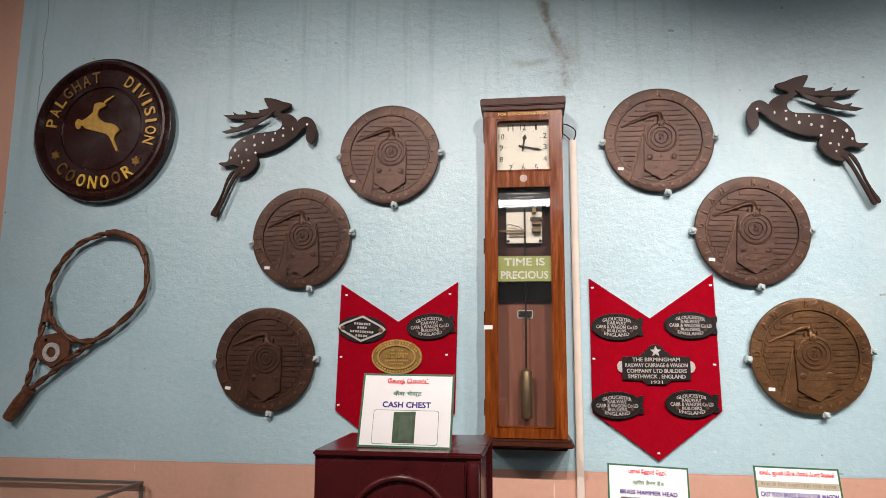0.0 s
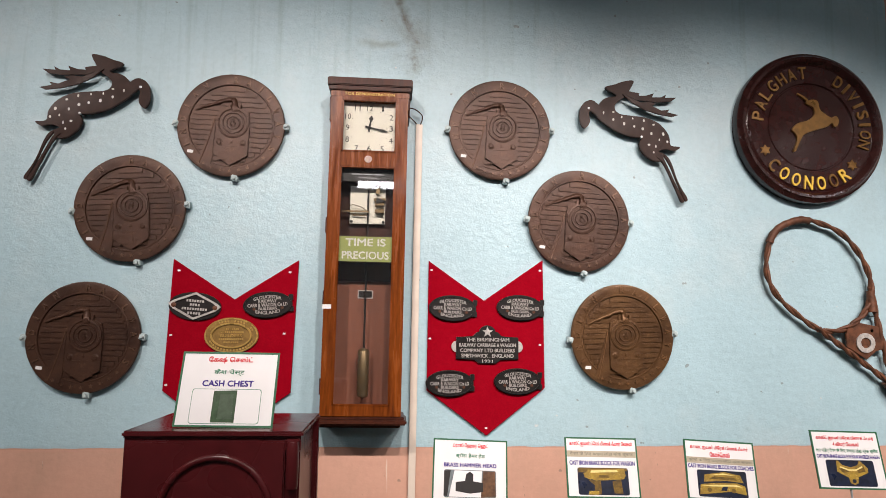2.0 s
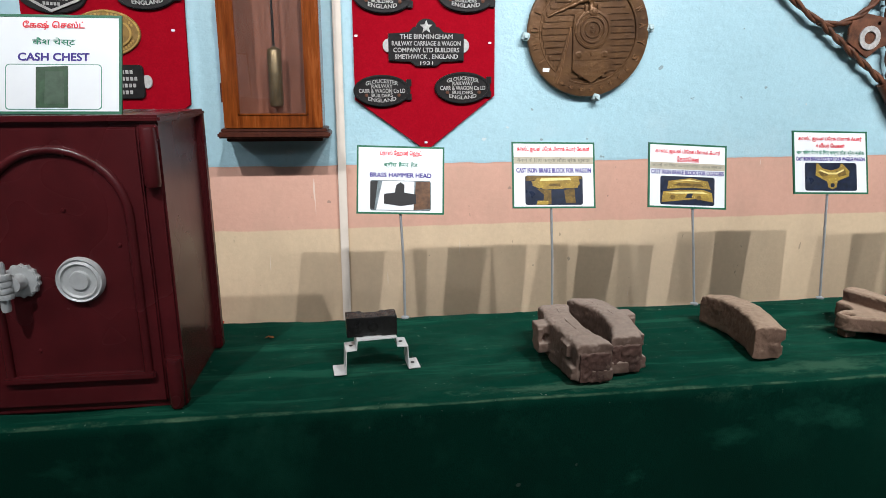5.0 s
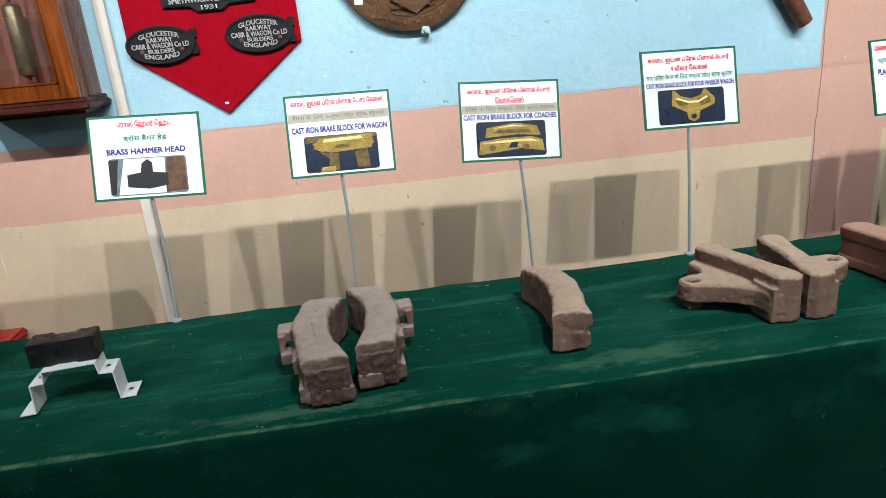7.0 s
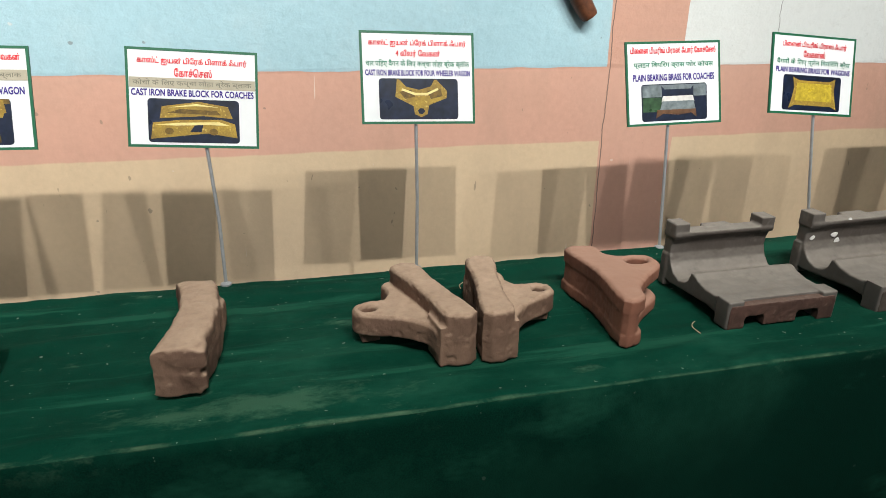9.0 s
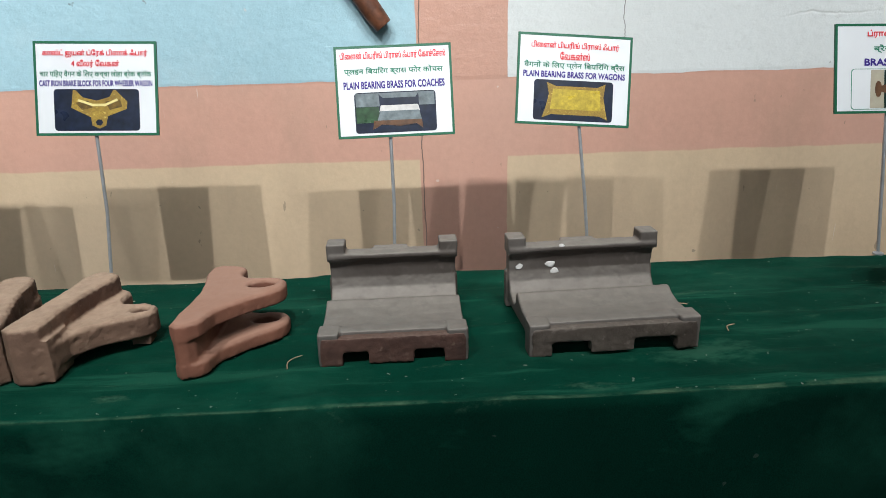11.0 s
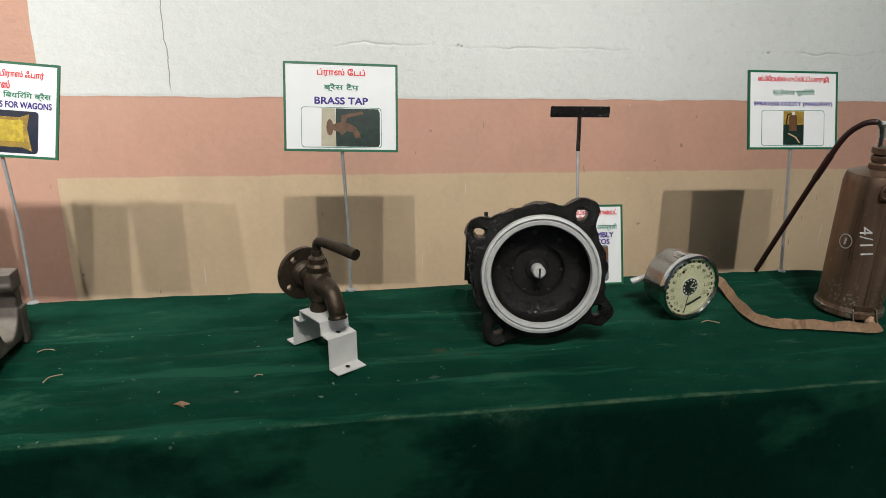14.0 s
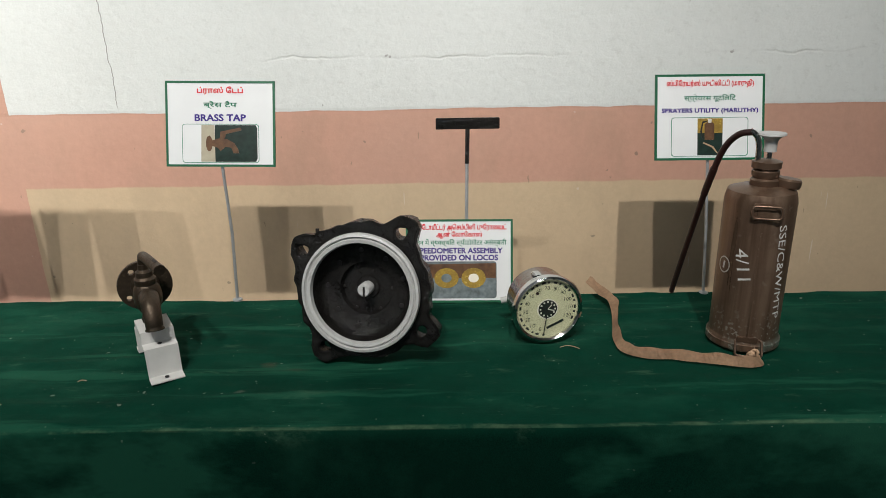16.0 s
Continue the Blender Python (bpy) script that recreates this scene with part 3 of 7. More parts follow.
def lettering(text, height, depth=0.0008, width=None, bold=0.0, spacing=1.0):
    """A bmesh of flat or raised writing, centred, in the x-z plane, its face towards -y."""
    data = bpy.data.curves.new("writing", "FONT")
    data.body, data.size, data.align_x, data.align_y = text, 1.0, "CENTER", "CENTER"
    data.extrude, data.space_character, data.resolution_u = 0.0, spacing, 3
    ob = bpy.data.objects.new("writing", data)
    data.fill_mode = "NONE"
    mesh = bpy.data.meshes.new_from_object(ob)
    bm = filled(np.array([v.co[:2] for v in mesh.vertices]), [tuple(e.vertices) for e in mesh.edges])
    bpy.data.objects.remove(ob)
    bpy.data.curves.remove(data)
    bpy.data.meshes.remove(mesh)
    xs, ys = [v.co.x for v in bm.verts] or [0, 1], [v.co.y for v in bm.verts] or [0, 1]
    k = height / max(1e-6, max(ys) - min(ys))
    kx = k if width is None else width / max(1e-6, max(xs) - min(xs))
    cx, cy = (max(xs) + min(xs)) / 2, (max(ys) + min(ys)) / 2
    for v in bm.verts:
        v.co = Vector(((v.co.x - cx) * kx, 0, (v.co.y - cy) * k))
    if depth:
        ext = bmesh.ops.extrude_face_region(bm, geom=list(bm.faces))
        bmesh.ops.translate(bm, vec=(0, -depth, 0), verts=[g for g in ext["geom"] if isinstance(g, bmesh.types.BMVert)])
        bmesh.ops.recalc_face_normals(bm, faces=bm.faces)
    if bold:  # heavier strokes: the same letters laid over one another, a hair apart
        once = list(bm.verts) + list(bm.edges) + list(bm.faces)
        for i, (dx, dz) in enumerate(((1, 0.5), (-1, -0.5), (0.4, -1), (-0.4, 1))):
            again = bmesh.ops.duplicate(bm, geom=once)
            bmesh.ops.translate(bm, vec=(dx * bold * kx, -0.00004 * (i + 1), dz * bold * k), verts=[g for g in again["geom"] if isinstance(g, bmesh.types.BMVert)])
    return bm


def merged(bm, other, m=None):
    """Adds other to bm, moved by m."""
    if m is not None:
        bmesh.ops.transform(other, matrix=m, verts=other.verts)
    mesh = bpy.data.meshes.new("tmp")
    other.to_mesh(mesh)
    other.free()
    bm.from_mesh(mesh)
    bpy.data.meshes.remove(mesh)
    return bm


def arc_text(text, radius, height, start, end, depth=0.002, y=0.0, inward=False, bold=0.0, width=None):
    """Letters set round a circle from angle start to end (degrees, clockwise from the top)."""
    bm = bmesh.new()
    for i, ch in enumerate(text):
        if ch == " ":
            continue
        a = start + (end - start) * (i / max(1, len(text) - 1))
        x, z = radius * math.sin(radians(a)), radius * math.cos(radians(a))
        turn = a + 180 if inward else a
        w = (width or height * 0.72) * (0.3 if ch == "I" else 1)
        merged(bm, lettering(ch, height, depth, w, bold), Matrix.Translation((x, y, z)) @ Matrix.Rotation(radians(turn), 4, "Y"))
    return bm


def star(cx, cz, r, n=5, inner=0.42):
    return [(cx + (r if k % 2 == 0 else r * inner) * math.sin(math.pi * k / n), cz + (r if k % 2 == 0 else r * inner) * math.cos(math.pi * k / n)) for k in range(2 * n)]


def roughen(bm, size, scale, seed=0.0):
    """Moves the points a little by noise, for worn castings."""
    for v in bm.verts:
        v.co += noise.noise_vector(v.co * scale + Vector((seed, seed * 1.7, 0))) * size
    return bm


def cast(bm, voxel=0.003, rounds=3, rough=0.0016, seed=0.0):
    """Fuses overlapping solids into one skin, softens it and pits it like an old casting."""
    mesh = bpy.data.meshes.new("fused")
    bm.to_mesh(mesh)
    bm.free()
    ob = new("fused", mesh)
    mod = ob.modifiers.new("fuse", "REMESH")
    mod.mode, mod.voxel_size, mod.adaptivity = "VOXEL", voxel, 0.0
    soft = ob.modifiers.new("soften", "SMOOTH")
    soft.iterations, soft.factor = rounds, 0.5
    solid = bpy.data.meshes.new_from_object(ob.evaluated_get(bpy.context.evaluated_depsgraph_get()))
    out = bmesh.new()
    out.from_mesh(solid)
    bpy.data.objects.remove(ob)
    bpy.data.meshes.remove(mesh)
    bpy.data.meshes.remove(solid)
    off = Vector((seed, seed * 1.7, seed * 0.3))
    for v in out.verts:
        d = noise.noise(v.co * 18 + off) * 1.0 + noise.noise(v.co * 80 + off) * 0.5 + min(0.0, noise.noise(v.co * 150 + off) + 0.1) * 1.4
        v.co += v.normal * (d * rough)
    low = min(v.co.z for v in out.verts)
    bmesh.ops.translate(out, vec=(0, 0, -low), verts=out.verts)
    return out


# ---- structure ----
X0, X1, Y0, CEIL = -3.4, 7.2, -3.6, 3.5
tagged(part("wall_north", boxes((X0, X1, WALL_Y, WALL_Y + 0.25, 0, CEIL)), WALL), "painted plaster wall in blue, pink, cream and white bands", "wall", kind="structure")
tagged(part("wall_south", boxes((X0, X1, Y0 - 0.2, Y0, 0, CEIL)), ROOM_WALL), "plain pale painted wall behind the visitor", "wall", kind="structure")
tagged(part("wall_west", boxes((X0 - 0.2, X0, Y0 - 0.2, WALL_Y + 0.25, 0, CEIL)), ROOM_WALL), "plain pale painted end wall", "wall", kind="structure")
tagged(part("wall_east", boxes((X1, X1 + 0.2, Y0 - 0.2, WALL_Y + 0.25, 0, CEIL)), ROOM_WALL), "plain pale painted end wall", "wall", kind="structure")
tagged(part("floor", boxes((X0 - 0.2, X1 + 0.2, Y0 - 0.2, WALL_Y + 0.25, -0.1, 0)), FLOOR_STONE), "grey stone floor of the exhibition room", "floor", kind="structure")
tagged(part("ceiling", boxes((X0 - 0.2, X1 + 0.2, Y0 - 0.2, WALL_Y + 0.25, CEIL, CEIL + 0.1)), CEILING_WHITE), "plain white ceiling of the exhibition room", "ceiling", kind="structure")


def display_table():
    """A long table hidden under one velvet cloth, with folds in its hanging front."""
    table = thing("display_table", pose(0, 0, 0), "long exhibition table covered by a dark green velvet cloth", "table")
    xa, xb, nx = -0.42, 5.9, 640
    bm = bmesh.new()
    rows = [(TABLE_B, 0.30), (TABLE_B, 0.72)] + [(TABLE_B - 0.010 - (TABLE_B - TABLE_F - 0.016) * k / 44, TABLE_Z) for k in range(45)]
    rows += [(TABLE_F, TABLE_Z - 0.005)] + [(TABLE_F, TABLE_Z - 0.014 - 0.70 * (k / 14) ** 1.25) for k in range(15)]
    grid = []
    for ry, rz in rows:
        line = []
        for i in range(nx + 1):
            x = xa + (xb - xa) * i / nx
            y, z = ry, rz
            if rz >= TABLE_Z - 1e-6:
                warp = 0.10 * noise.noise(Vector((x * 0.9, ry * 2.0, 9.0)))
                a = noise.noise(Vector((x * 1.6, (ry + warp) * 11, 0.3)))
                b = noise.noise(Vector((x * 3.2 + ry * 6, (ry - warp) * 19, 4.0)))
                c = noise.noise(Vector((x * 5 - ry * 7, ry * 9 + x * 2, 6.0)))
                z += -0.0045 + 0.0042 * max(0.0, 1 - abs(a) * 5.5) + 0.0026 * max(0.0, 1 - abs(b) * 6) + 0.0020 * max(0.0, 1 - abs(c) * 8)
            elif ry == TABLE_F:
                hang = (TABLE_Z - rz) / 0.72
                fold = noise.noise(Vector((x * 2.2, 0, 1.0))) + 0.5 * noise.noise(Vector((x * 6.0, rz * 0.6, 2.0)))
                y += -0.004 + 0.045 * hang * fold
            if ry == TABLE_F or abs(ry - TABLE_F) < 0.02:
                y += 0.006 * noise.noise(Vector((x * 1.1, 0, 7.0)))
                z += 0.0025 * noise.noise(Vector((x * 7, 0, 8.0)))
            if ry == TABLE_B or abs(ry - TABLE_B) < 0.02:
                y += 0.008 * noise.noise(Vector((x * 1.4, 3.0, 7.0)))
                z += 0.003 * noise.noise(Vector((x * 3, 5.0, 8.0)))
            line.append(bm.verts.new((x, y, z)))
        grid.append(line)
    for a, b in zip(grid, grid[1:]):
        for i in range(nx):
            bm.faces.new((a[i], b[i], b[i + 1], a[i + 1]))
    bmesh.ops.recalc_face_normals(bm, faces=bm.faces)
    ext = bmesh.ops.solidify(bm, geom=list(bm.faces), thickness=0.002)
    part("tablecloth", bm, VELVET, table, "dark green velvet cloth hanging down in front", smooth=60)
    part("table_frame", boxes((xa + 0.01, xb - 0.01, TABLE_F + 0.05, TABLE_B - 0.03, 0.66, 0.715)), WOOD_DARK, table)
    leg = boxes((-0.03, 0.03, -0.03, 0.03, 0, 0.66))
    first = part("leg", leg, WOOD_DARK, table, at=pose(xa + 0.1, TABLE_F + 0.12, 0))
    for k in range(1, 8):
        o = new("leg", first.data)
        o.parent, o.matrix_basis = table, pose(xa + 0.1 + (k // 2) * 2.0, TABLE_F + 0.12 if k % 2 == 0 else TABLE_B - 0.1, 0)


display_table()


def ceiling_fittings():
    for sx, ax, az, watts, beam in SPOTS:
        lamp = thing("ceiling_spot", pose(sx, SPOT_Y, SPOT_Z), "small round ceiling spotlight on a drop rod", "lamp", "ceiling spots")
        part("rod", lathe([(0.008, 0.04), (0.008, CEIL - SPOT_Z)], 10), STICK, lamp)
        part("cap", lathe([(0.0, 0.05), (0.045, 0.045), (0.05, 0.02), (0.047, 0.02), (0.042, 0.04), (0.0, 0.043)], 24), SILVER_PAINT, lamp, smooth=40)
    glow = Nodes("lit_tube")
    glow.set("Emission Color", (0.92, 0.97, 1.0, 1)).set("Emission Strength", 18.0)
    for tx, ty in TUBES:
        lamp = thing("tube_lamp", pose(tx, ty, 2.9), "white ceiling batten with one lit fluorescent tube", "lamp", "tube lamps")
        part("batten", boxes((-0.62, 0.62, -0.03, 0.03, 0.02, 0.07), bevel=0.004), WHITE_CARD, lamp)
        part("tube", lathe([(0.028, -0.59), (0.028, 0.59)], 18, pose(0, 0, 0, 0, 90, 0)), glow.mat, lamp, smooth=40)
        for hx in (-0.4, 0.4):
            part("hanger", boxes((hx - 0.006, hx + 0.006, -0.006, 0.006, 0.07, CEIL - 2.9)), STICK, lamp)


ceiling_fittings()


# ---- things on the wall ----
def wall_at(x, z, turn=0.0):
    return Matrix.Translation((x, WALL_Y, z)) @ Matrix.Rotation(radians(turn), 4, "Y")


def relief(u, v):
    """A spot of the medallion's design, from its own grid to metres."""
    return (u - 308) * 0.000706, (327 - v) * 0.000706


def medallion(at, label, material=None):
    plate = thing("cast_medallion", at, label, "medallion", "cast medallions")
    skin, worn = material or BRONZE, WORN_BRASSY if material else WORN_BRONZE
    face = lathe([(0, 0.008), (0.178, 0.008), (0.1825, 0.013), (0.1835, 0.021), (0.181, 0.0255), (0.176, 0.0265), (0.149, 0.0252), (0.1475, 0.0264), (0.1440, 0.0264), (0.1425, 0.0205), (0, 0.0205)], 80, FRONT)
    part("disc", face, skin, plate, smooth=35)
    for word, a0, a1 in (("INDIAN", -119, -36), ("RAILWAYS", 2, 118)):
        for i, ch in enumerate(word):
            a = a0 + (a1 - a0) * i / (len(word) - 1)
            part("letter", arc_text(ch, 0.1625, 0.0205, a, a, 0.0038, -0.0255, bold=0.010), worn, plate)
    for k in range(8):
        a = radians(133 + k * 11)
        part("star", slab(star(0.162 * math.sin(a), 0.162 * math.cos(a), 0.0075), -0.0288, -0.0255), worn, plate)
    for k in range(15):
        z = 0.128 - k * 0.0178
        half = math.sqrt(max(0.0, 0.1415 ** 2 - (abs(z) + 0.008) ** 2))
        if half > 0.02:
            part("plank", boxes((-half, half, -0.0240, -0.014, z - 0.0080, z + 0.0080), bevel=0.0014), skin, plate)
    bm = bmesh.new()
    body = [relief(*p) for p in ((240, 290), (246, 258), (280, 244), (352, 244), (392, 262), (400, 320), (400, 478), (318, 532), (236, 478))]
    slab(body, -0.0322, -0.014, 0.0015, bm)
    cx, cz = relief(320, 318)
    lathe([(0.0, 0.0330), (0.019, 0.0330), (0.0205, 0.0362), (0.0235, 0.0362), (0.025, 0.0332), (0.0325, 0.0332), (0.034, 0.0365), (0.0375, 0.0365), (0.039, 0.0335), (0.046, 0.0335), (0.048, 0.0362), (0.0535, 0.0355), (0.056, 0.026)], 44, Matrix.Translation((cx, 0, cz)) @ FRONT, bm)
    # the lump of a worn emblem in the boss, the lamp on top and two buffers
    for u, v, r, top in ((320, 308, 0.0075, 0.0365), (320, 324, 0.0095, 0.0360), (322, 249, 0.0125, 0.0395), (262, 418, 0.0115, 0.0350), (374, 418, 0.0115, 0.0350), (318, 414, 0.0085, 0.0340)):
        px, pz = relief(u, v)
        lathe([(0, top), (r * 0.45, top), (r * 0.55, top - 0.0016), (r * 0.75, top - 0.0016), (r, top - 0.003), (r, 0.026)], 18, Matrix.Translation((px, 0, pz)) @ FRONT, bm)
    x0, z0 = relief(240, 438)
    x1, z1 = relief(398, 432)
    box(bm, x0, x1, -0.0335, -0.029, z0, z1, 0.001)
    for j in range(4):
        for i in range(8 - (2 if j == 3 else 0)):
            px, pz = relief(252 + i * 19 + (19 if j == 3 else 0), 450 + j * 17)
            box(bm, px - 0.0036, px + 0.0036, -0.0328, -0.029, pz - 0.0036, pz + 0.0036, 0.001)
    for sx in (-1, 1):  # chimney sides
        px, pz = relief(320 + sx * 26, 238)
        box(bm, px - 0.004, px + 0.004, -0.033, -0.02, pz - 0.010, pz + 0.012, 0.0015)
    part("locomotive", bm, skin, plate, "locomotive front in raised relief", smooth=30)
    pts = [relief(*p) for p in ((322, 244), (318, 208), (300, 197), (265, 205), (225, 222), (180, 240), (132, 262))]
    pts = [(x, -0.0235, z) for x, z in smooth_loop(pts, 5, False)]
    bm = tube(pts, lambda s: 0.0125 * (1 - s) ** 0.5 + 0.002 + 0.0016 * math.sin(s * 34), 9, flat=0.6)
    part("smoke", bm, skin, plate, smooth=60)
    track = [relief(*p) for p in ((228, 296), (236, 316), (233, 500), (226, 542), (152, 530), (188, 430))]
    part("track", slab(track, -0.0278, -0.014, 0.0015), skin, plate)
    rail = smooth_loop([(x, -0.0285, z) for x, z in (relief(*p) for p in ((230, 300), (214, 380), (196, 450), (172, 528)))], 4, False)
    part("rail", tube(rail, 0.0018, 6), worn, plate)
    part("sticker", slab([relief(*p) for p in ((113, 462), (141, 465), (139, 480), (111, 477))], -0.0268, -0.0258), WHITE_CARD, plate, "small white paper tag")
    for a in (-92, 88, 172):
        m = Matrix.Translation((0.188 * math.sin(radians(a)), 0, 0.188 * math.cos(radians(a)))) @ Matrix.Rotation(radians(a + 12), 4, "Y")
        bm = box(bmesh.new(), -0.011, 0.011, -0.030, 0.0, -0.010, 0.010, 0.003)
        lathe([(0, 0.038), (0.0055, 0.037), (0.0070, 0.032), (0.0070, 0.028)], 10, FRONT, bm)
        roughen(bm, 0.0022, 70, a)
        bmesh.ops.transform(bm, matrix=m, verts=bm.verts)
        part("wall_clip", bm, PLASTER, plate, "bluish painted clip", smooth=45)
    return plate


first = medallion(wall_at(0.103, 2.155, 2), "round brown cast-iron railway medallion clipped to the blue wall")
for x, z, turn in ((-0.217, 1.856, -3), (-0.337, 1.422, 1), (1.0435, 2.170, 1), (1.3275, 1.8465, 3)):
    copy_thing(first, wall_at(x, z, turn))
medallion(wall_at(1.477, 1.440, -2), "round medallion of lighter bronzed iron clipped to the blue wall", BRASSY)


def d2(*pts, s=0.000672):
    return [((x - 345) * s, (370 - y) * s) for x, y in pts]


DEER_BODY = d2((318, 42), (375, 47), (430, 67), (474, 80), (467, 99), (430, 117), (418, 132), (470, 142), (503, 165), (517, 195), (540, 215), (520, 258), (480, 290),
               (420, 328), (345, 354), (287, 362), (296, 392), (284, 432), (252, 466), (210, 487), (168, 480), (165, 445), (188, 430), (145, 418), (100, 426), (68, 404),
               (120, 396), (127, 350), (150, 308), (190, 272), (250, 248), (330, 238), (392, 232), (422, 212), (425, 182), (402, 156), (368, 132), (345, 100))
DEER_FORE = d2((505, 205), (525, 178), (555, 161), (592, 172), (617, 205), (625, 250), (619, 292), (597, 319), (568, 288), (571, 235), (560, 222), (530, 245))
DEER_HIND = d2((205, 462), (180, 482), (152, 527), (124, 592), (98, 652), (76, 704), (58, 708), (62, 690), (84, 645), (111, 585), (140, 522), (166, 470))
DEER_HIND_FAR = d2((168, 440), (136, 462), (114, 505), (94, 570), (68, 630), (40, 676), (36, 698), (52, 696), (76, 640), (101, 580), (124, 517), (150, 472))
BUCK = ((272, 338), (284, 322), (302, 330), (330, 315), (350, 296), (356, 264), (384, 258), (408, 270), (398, 281), (377, 290), (374, 318), (402, 345), (446, 358), (472, 384), (458, 402), (452, 426), (470, 470), (460, 473), (438, 428), (418, 402), (368, 383), (322, 368), (302, 352), (294, 368), (278, 362))
BUCK_HORN = ((396, 262), (404, 250), (440, 232), (442, 237), (412, 258), (402, 268))
ANTLER_A = d2((380, 118), (345, 98), (285, 108), (290, 122), (250, 120), (203, 104), (215, 128), (165, 126), (135, 110), (142, 128), (78, 125), (110, 148), (190, 156), (300, 148))
ANTLER_B = d2((385, 120), (330, 146), (280, 165), (235, 160), (195, 168), (222, 182), (170, 206), (125, 198), (138, 214), (78, 228), (110, 240), (190, 228), (270, 205), (340, 165))


def wall_deer(at, mirror, label):
    deer = thing("plywood_deer", at, label, "wall decoration", "leaping deer")
    k = -1 if mirror else 1

    def shape(pts, y0, y1, steps=4):
        pts = smooth_loop(pts, steps) if steps else pts
        pts = [(k * x, z) for x, z in pts]
        return slab(pts[::-1] if mirror else pts, y0, y1, 0.0015)

    part("body", shape(DEER_BODY, -0.030, -0.018), DEER_BROWN, deer)
    part("foreleg", shape(DEER_FORE, -0.034, -0.024), DEER_BROWN, deer)
    part("hind_leg", shape(DEER_HIND, -0.033, -0.023), DEER_BROWN, deer)
    part("hind_leg", shape(DEER_HIND_FAR, -0.028, -0.020), DEER_BROWN, deer)
    part("antler", shape(ANTLER_A, -0.026, -0.019, 0), DEER_BROWN, deer)
    part("antler", shape(ANTLER_B, -0.036, -0.0305, 0), DEER_BROWN, deer)
    for i, (x, z) in enumerate(d2((140, 378), (162, 335), (184, 368), (214, 285), (228, 335), (205, 405), (243, 397), (218, 438), (268, 264), (275, 310), (330, 254), (322, 298), (378, 285), (390, 248), (436, 222), (437, 264), (490, 228))):
        part("spot", slab([(k * x + (0.0038 + 0.0012 * math.sin(i * 2.3)) * math.cos(t * 0.7), z + (0.0050 + 0.0014 * math.sin(i * 1.7)) * math.sin(t * 0.7)) for t in range(9)], -0.0306, -0.0298), CHALK, deer)
    for x, z in d2((574, 208), (285, 357)):
        part("peg", lathe([(0.004, 0.0), (0.004, 0.036), (0, 0.0365)], 10, Matrix.Translation((k * x, 0, z)) @ FRONT), STICK, deer)
    return deer


wall_deer(wall_at(-0.358, 2.167), False, "dark brown plywood cut-out of a leaping spotted deer")
wall_deer(wall_at(1.520, 2.150), True, "brown plywood cut-out of a leaping spotted deer, antlers back")


def division_board(at, bright, label):
    board = thing("division_shield", at, label, "plaque", "division shields")
    prof = [(0, 0.034), (0.160, 0.034), (0.163, 0.030), (0.167, 0.030), (0.170, 0.036), (0.236, 0.038), (0.242, 0.034), (0.248, 0.042), (0.258, 0.050), (0.268, 0.050), (0.276, 0.040), (0.284, 0.036), (0.287, 0.022), (0.284, 0.0), (0, 0.0)]
    part("disc", lathe(prof, 96, FRONT), LACQUER, board, smooth=30)
    groups = [("PALGHAT", -80, -7, False), ("DIVISION", 33, 107, False)]
    for word, a, b, inw in groups:
        step = (b - a) / (len(word) - 1)
        for i, ch in enumerate(word):
            fresh = bright and (word == "DIVISION" or i < 3)
            part("letter", arc_text(ch, 0.208, 0.044, a + i * step, a + i * step, 0.006, -0.037, inw, 0.012, 0.030), OCHRE if fresh else GILT, board)
    angles = [226 - i * 13.2 for i in range(7)]
    for i, ch in enumerate("COONOOR"):
        lit = i in ((2, 3, 4, 6) if bright else (1, 2, 3, 4, 6))
        part("letter", arc_text(ch, 0.212, 0.048, angles[i], angles[i], 0.006, -0.037, True, 0.014, 0.032), YELLOW if lit else GILT, board, "yellow letter" if lit else "worn brass letter")
    for a in (-117, 133):
        x, z = 0.205 * math.sin(radians(a)), 0.205 * math.cos(radians(a))
        bm = slab(star(x, z, 0.021, 6, 0.6), -0.043, -0.036, 0.002)
        part("rosette", bm, GILT, board, "small brass rosette")
    bm = bmesh.new()
    flip = 1 if bright else -1
    for pts in (smooth_loop(BUCK, 3), BUCK_HORN):
        loop = [(flip * (u - 388) * 0.00092, (372 - v) * 0.00092) for u, v in pts]
        slab(loop if bright else loop[::-1], -0.043, -0.033, 0.0008, bm)
    part("deer_relief", bm, OCHRE if bright else GILT, board, "small brass leaping deer", smooth=40)
    return board


division_board(wall_at(-1.024, 2.295, -2), True, "round dark lacquered shield with yellow letters and brass deer")
division_board(wall_at(2.205, 2.216, 0), False, "round dark lacquered shield with half its letters repainted yellow")


